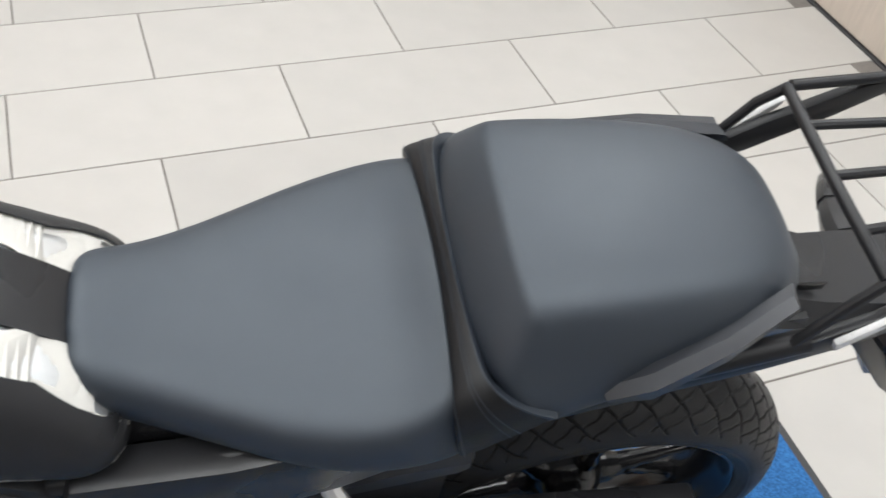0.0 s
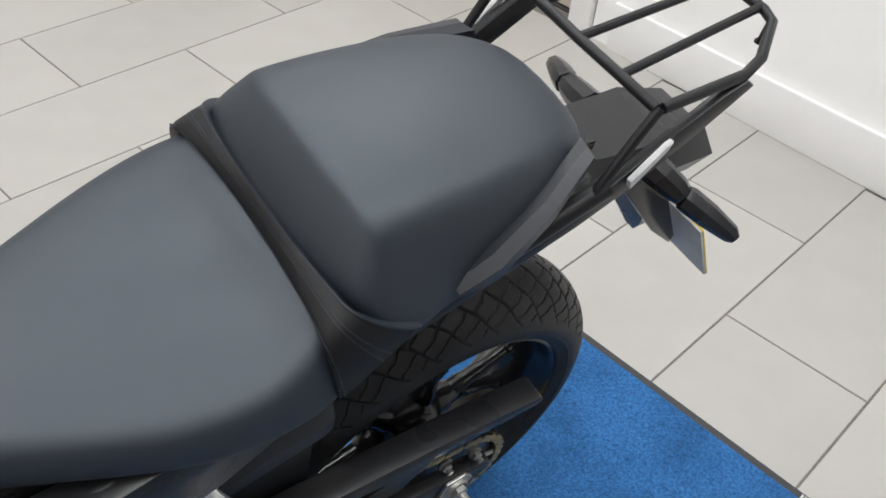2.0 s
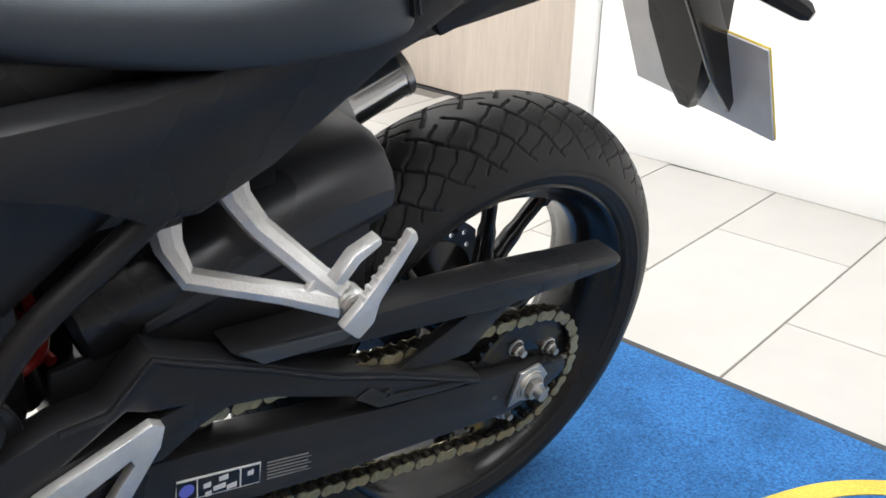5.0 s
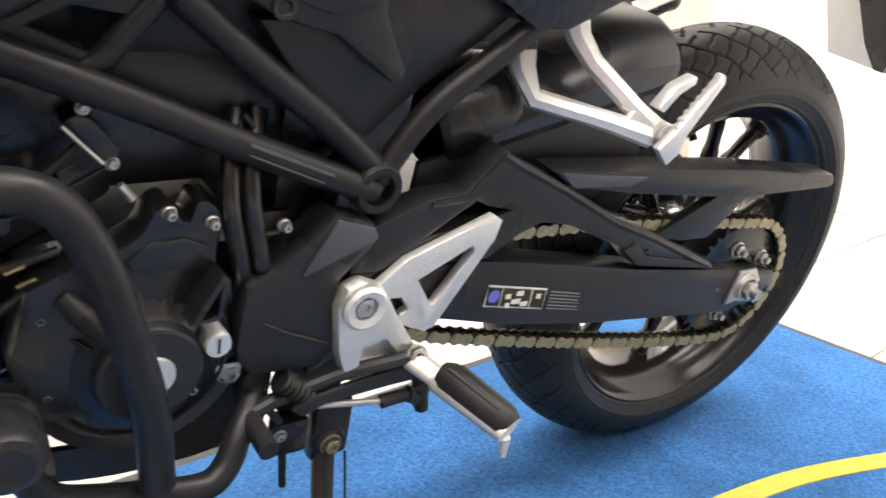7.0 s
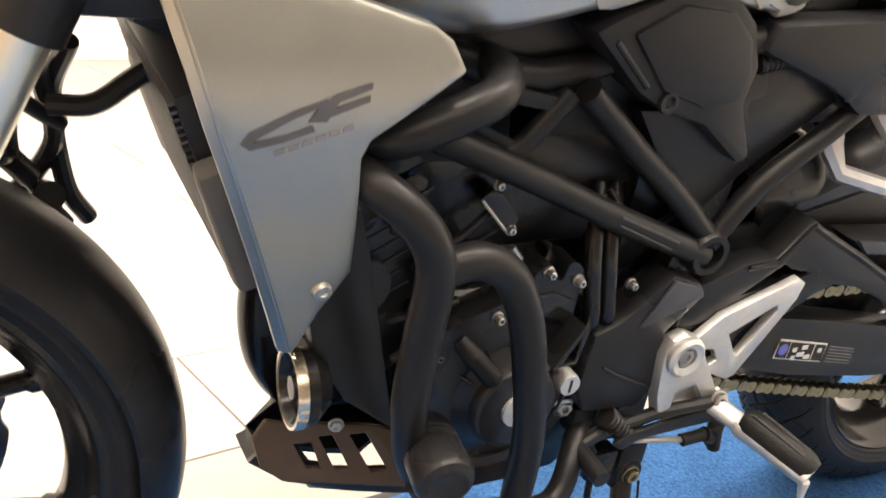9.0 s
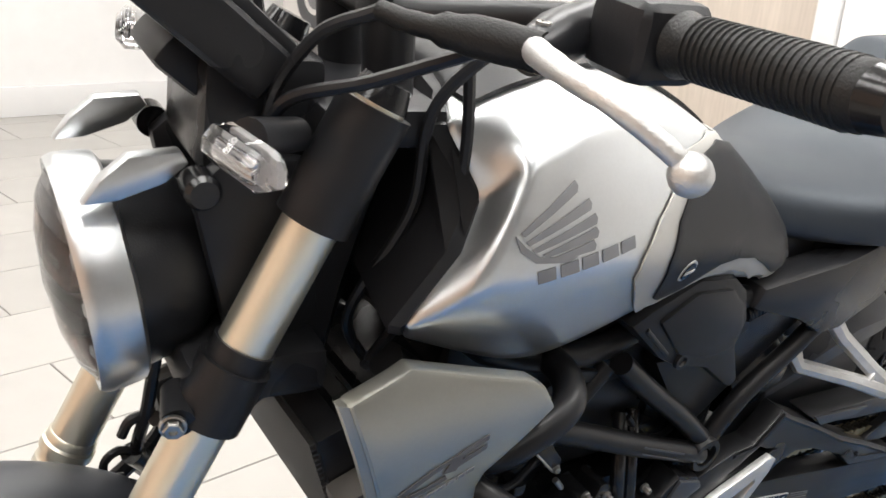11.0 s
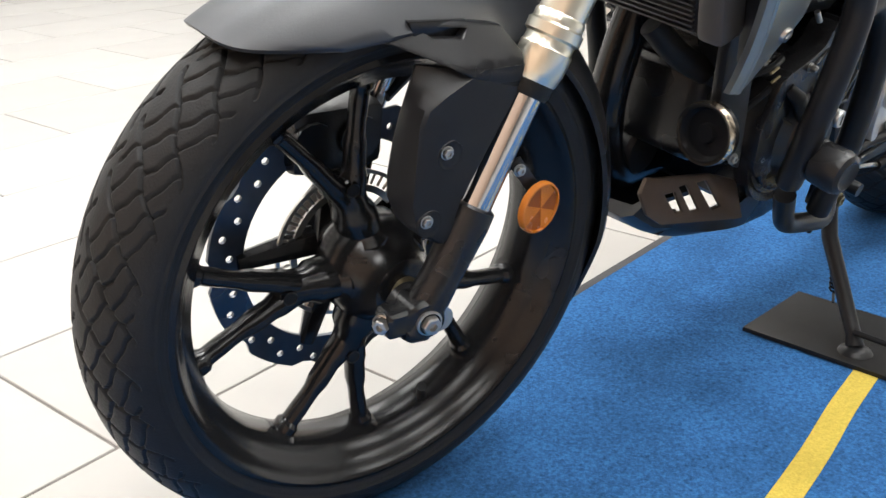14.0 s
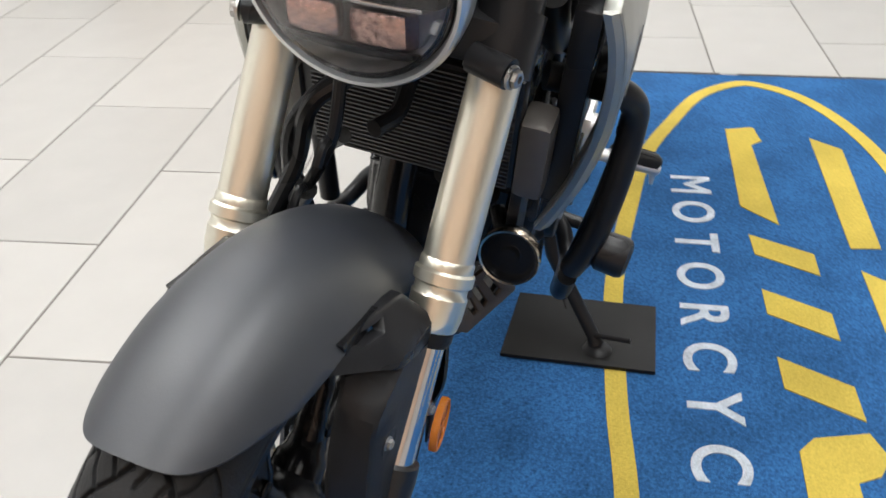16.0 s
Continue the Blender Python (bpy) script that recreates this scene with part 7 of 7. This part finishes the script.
# crash bars
for s in (-1, 1):
    cb = bp("crash_bar", tube([(-0.850, s * 0.090, 0.676), (-0.856, s * 0.125, 0.679), (-0.870, s * 0.154, 0.677), (-0.890, s * 0.168, 0.671), (-0.925, s * 0.172, 0.658), (-0.955, s * 0.168, 0.645), (-0.978, s * 0.145, 0.634)], 0.0150, 18, bend=5), POWDER, None, "thick black tubular crash bar")
    bp("crash_tube", tube([(-1.000, s * 0.110, 0.625), (-0.975, s * 0.175, 0.617), (-0.945, s * 0.200, 0.594), (-0.929, s * 0.205, 0.560), (-0.930, s * 0.205, 0.500), (-0.928, s * 0.200, 0.440), (-0.915, s * 0.190, 0.385), (-0.900, s * 0.180, 0.350)], 0.0150, 18, bend=5), POWDER, cb)
    bp("crash_tube", tube([(-0.932, s * 0.203, 0.555), (-0.895, s * 0.203, 0.563), (-0.862, s * 0.203, 0.545), (-0.838, s * 0.203, 0.500), (-0.815, s * 0.198, 0.430), (-0.796, s * 0.190, 0.360), (-0.784, s * 0.178, 0.280)], 0.0145, 18, bend=5), POWDER, cb)
    bp("crash_tube", tube([(-0.892, s * 0.178, 0.330), (-0.866, s * 0.174, 0.290), (-0.836, s * 0.170, 0.273), (-0.780, s * 0.170, 0.260), (-0.738, s * 0.168, 0.252), (-0.716, s * 0.160, 0.262), (-0.700, s * 0.145, 0.284), (-0.670, s * 0.110, 0.305)], 0.0125, 16, bend=4), POWDER, cb)
    bob = bp("crash_bobbin", turned([(0.012, -0.05), (0.022, -0.050), (0.0245, -0.044), (0.0245, -0.034), (0.021, -0.031), (0.021, -0.026), (0.0245, -0.022), (0.0255, 0.004), (0.023, 0.011), (0.017, 0.014), (0.012, 0.011), (0.0, 0.011)], (-0.905, s * 0.230, 0.386), (-0.1, s, -0.05), 36), SATIN, cb, "black plastic crash bobbin")
    bp("bobbin_ring", turned([(0.0215, -0.033), (0.0250, -0.031), (0.0250, -0.028), (0.0215, -0.026)], (-0.905, s * 0.230, 0.386), (-0.1, s, -0.05), 36, closed=True), SATIN, bob)

# side stand: world up is tilted in the bike's own space, so its foot meets the plate on the mat
lean = radians(10.04)
tobike = lambda p: bike.matrix_world.inverted() @ Vector(p)
F = tobike((-0.655, -0.252, 0.014))
sst = bp("side_stand", tube([(-0.592, -0.112, 0.226), (-0.600, -0.138, 0.168), F + Vector((0.006, 0.012, 0.018)), F + Vector((0.002, 0.004, 0.006))], [0.012, 0.0115, 0.0105, 0.013], 16), POWDER, None, "black side stand, folded out")
bp("stand_foot", turned([(0, 0.010), (0.012, 0.009), (0.022, 0.003), (0.024, 0.0), (0, 0.0)], tobike((-0.655, -0.252, 0.0125)), (0, math.sin(lean), math.cos(lean)), 24), POWDER, sst)
bp("stand_tang", tube([F + Vector((-0.004, 0.010, 0.028)), F + Vector((-0.010, -0.045, 0.040))], 0.0045, 10), POWDER, sst)
bp("stand_pivot", merge(block(-0.592, -0.560, -0.112, -0.090, 0.190, 0.262, 0.008), block(-0.64, -0.57, -0.100, -0.08, 0.250, 0.320, 0.008)), POWDER, sst)
bp("stand_clevis", merge(turned([(0.0, 0.004), (0.016, 0.004), (0.0185, 0.0), (0.0185, -0.010), (0, -0.010)], (-0.592, -0.122, 0.222), (0, -1, 0), 28), block(-0.610, -0.578, -0.124, -0.104, 0.200, 0.268, 0.006)), POWDER, sst, "black stand clevis")
bp("stand_pivot_bolt", bolt((-0.592, -0.126, 0.222), (0, -1, 0), 0.0085, 0.008), CHAIN, sst, "brassy pivot bolt")
bp("stand_switch", merge(block(-0.652, -0.618, -0.128, -0.104, 0.222, 0.262, 0.006), tube([(-0.640, -0.118, 0.226), (-0.636, -0.120, 0.178)], 0.0042, 8)), SATIN, sst)
bp("switch_screw", bolt((-0.650, -0.128, 0.250), (0, -1, 0), 0.005, 0.005), STEEL, sst)
bp("cable_grommet", merge(block(-0.690, -0.664, -0.124, -0.100, 0.292, 0.326, 0.006), tube([(-0.676, -0.118, 0.300), (-0.655, -0.122, 0.270), (-0.640, -0.118, 0.250)], 0.004, 8, bend=4)), SOFT)
bp("grommet_clip", block(-0.686, -0.668, -0.1265, -0.122, 0.298, 0.308, 0.001), STEEL)
bp("stand_spring", tube([(-0.572 - 0.0004 * k + 0.006 * math.cos(k * 1.1), -0.140 + 0.006 * math.sin(k * 1.1) - 0.0004 * k, 0.150 - 0.0007 * k) for k in range(80)], 0.0016, 6), POWDER, sst)
bp("spring_hook", tube([(-0.570, -0.122, 0.203), (-0.572, -0.140, 0.150)], 0.0015, 6), POWDER, sst)
bp("spring_hook", tube([(-0.604, -0.172, 0.095), (-0.618, -0.182, 0.085)], 0.0022, 6), POWDER, sst)

pl = part("stand_plate", flat([(-0.526, -0.098), (-0.512, -0.331), (-0.689, -0.347), (-0.703, -0.104)], 0.0062, 0.0122), SOFT)
tagged(pl, "black rubber plate under the side stand", "stand plate")

# ---- floor tiles ----
TL, TW, GAP = 0.680, 0.3256, 0.0045
tile_me = bpy.data.meshes.new("tile")
bm = block(GAP / 2, TL - GAP / 2, GAP / 2, TW - GAP / 2, -0.008, 0.0, 0.0012, 1)
bm.to_mesh(tile_me)
bm.free()
tile_me.materials.append(TILE)
angle = math.degrees(TURN)
rest = bmesh.new()
count = 0
for r in range(-18, 18):
    for c in range(-13, 7):
        w = -0.155 + TW * r
        u = 0.875 + 0.357 * (r + 1)
        u = u - TL * math.floor(u / TL) + TL * c
        p = E1 * (u + TL / 2) + E2 * (w + TW / 2)
        q = ROOM.inverted() @ p
        if not (-6.1 < q.x < EX + 0.30 and -4.95 < q.y < 4.40):
            continue
        if -3.0 < p.x and -1.7 < p.y and count < 300:
            ob = new("tile", tile_me)
            ob.parent, ob.matrix_local = floor, Matrix.Translation(E1 * u + E2 * w) @ Matrix.Rotation(TURN, 4, "Z")
            count += 1
        else:
            a = [rest.verts.new(E1 * (u + dx) + E2 * (w + dy)) for dx, dy in ((GAP / 2, GAP / 2), (TL - GAP / 2, GAP / 2), (TL - GAP / 2, TW - GAP / 2), (GAP / 2, TW - GAP / 2))]
            rest.faces.new(a)
part("far_tiles", rest, TILE, floor, "beige porcelain tiles")["kind"] = "stuff"
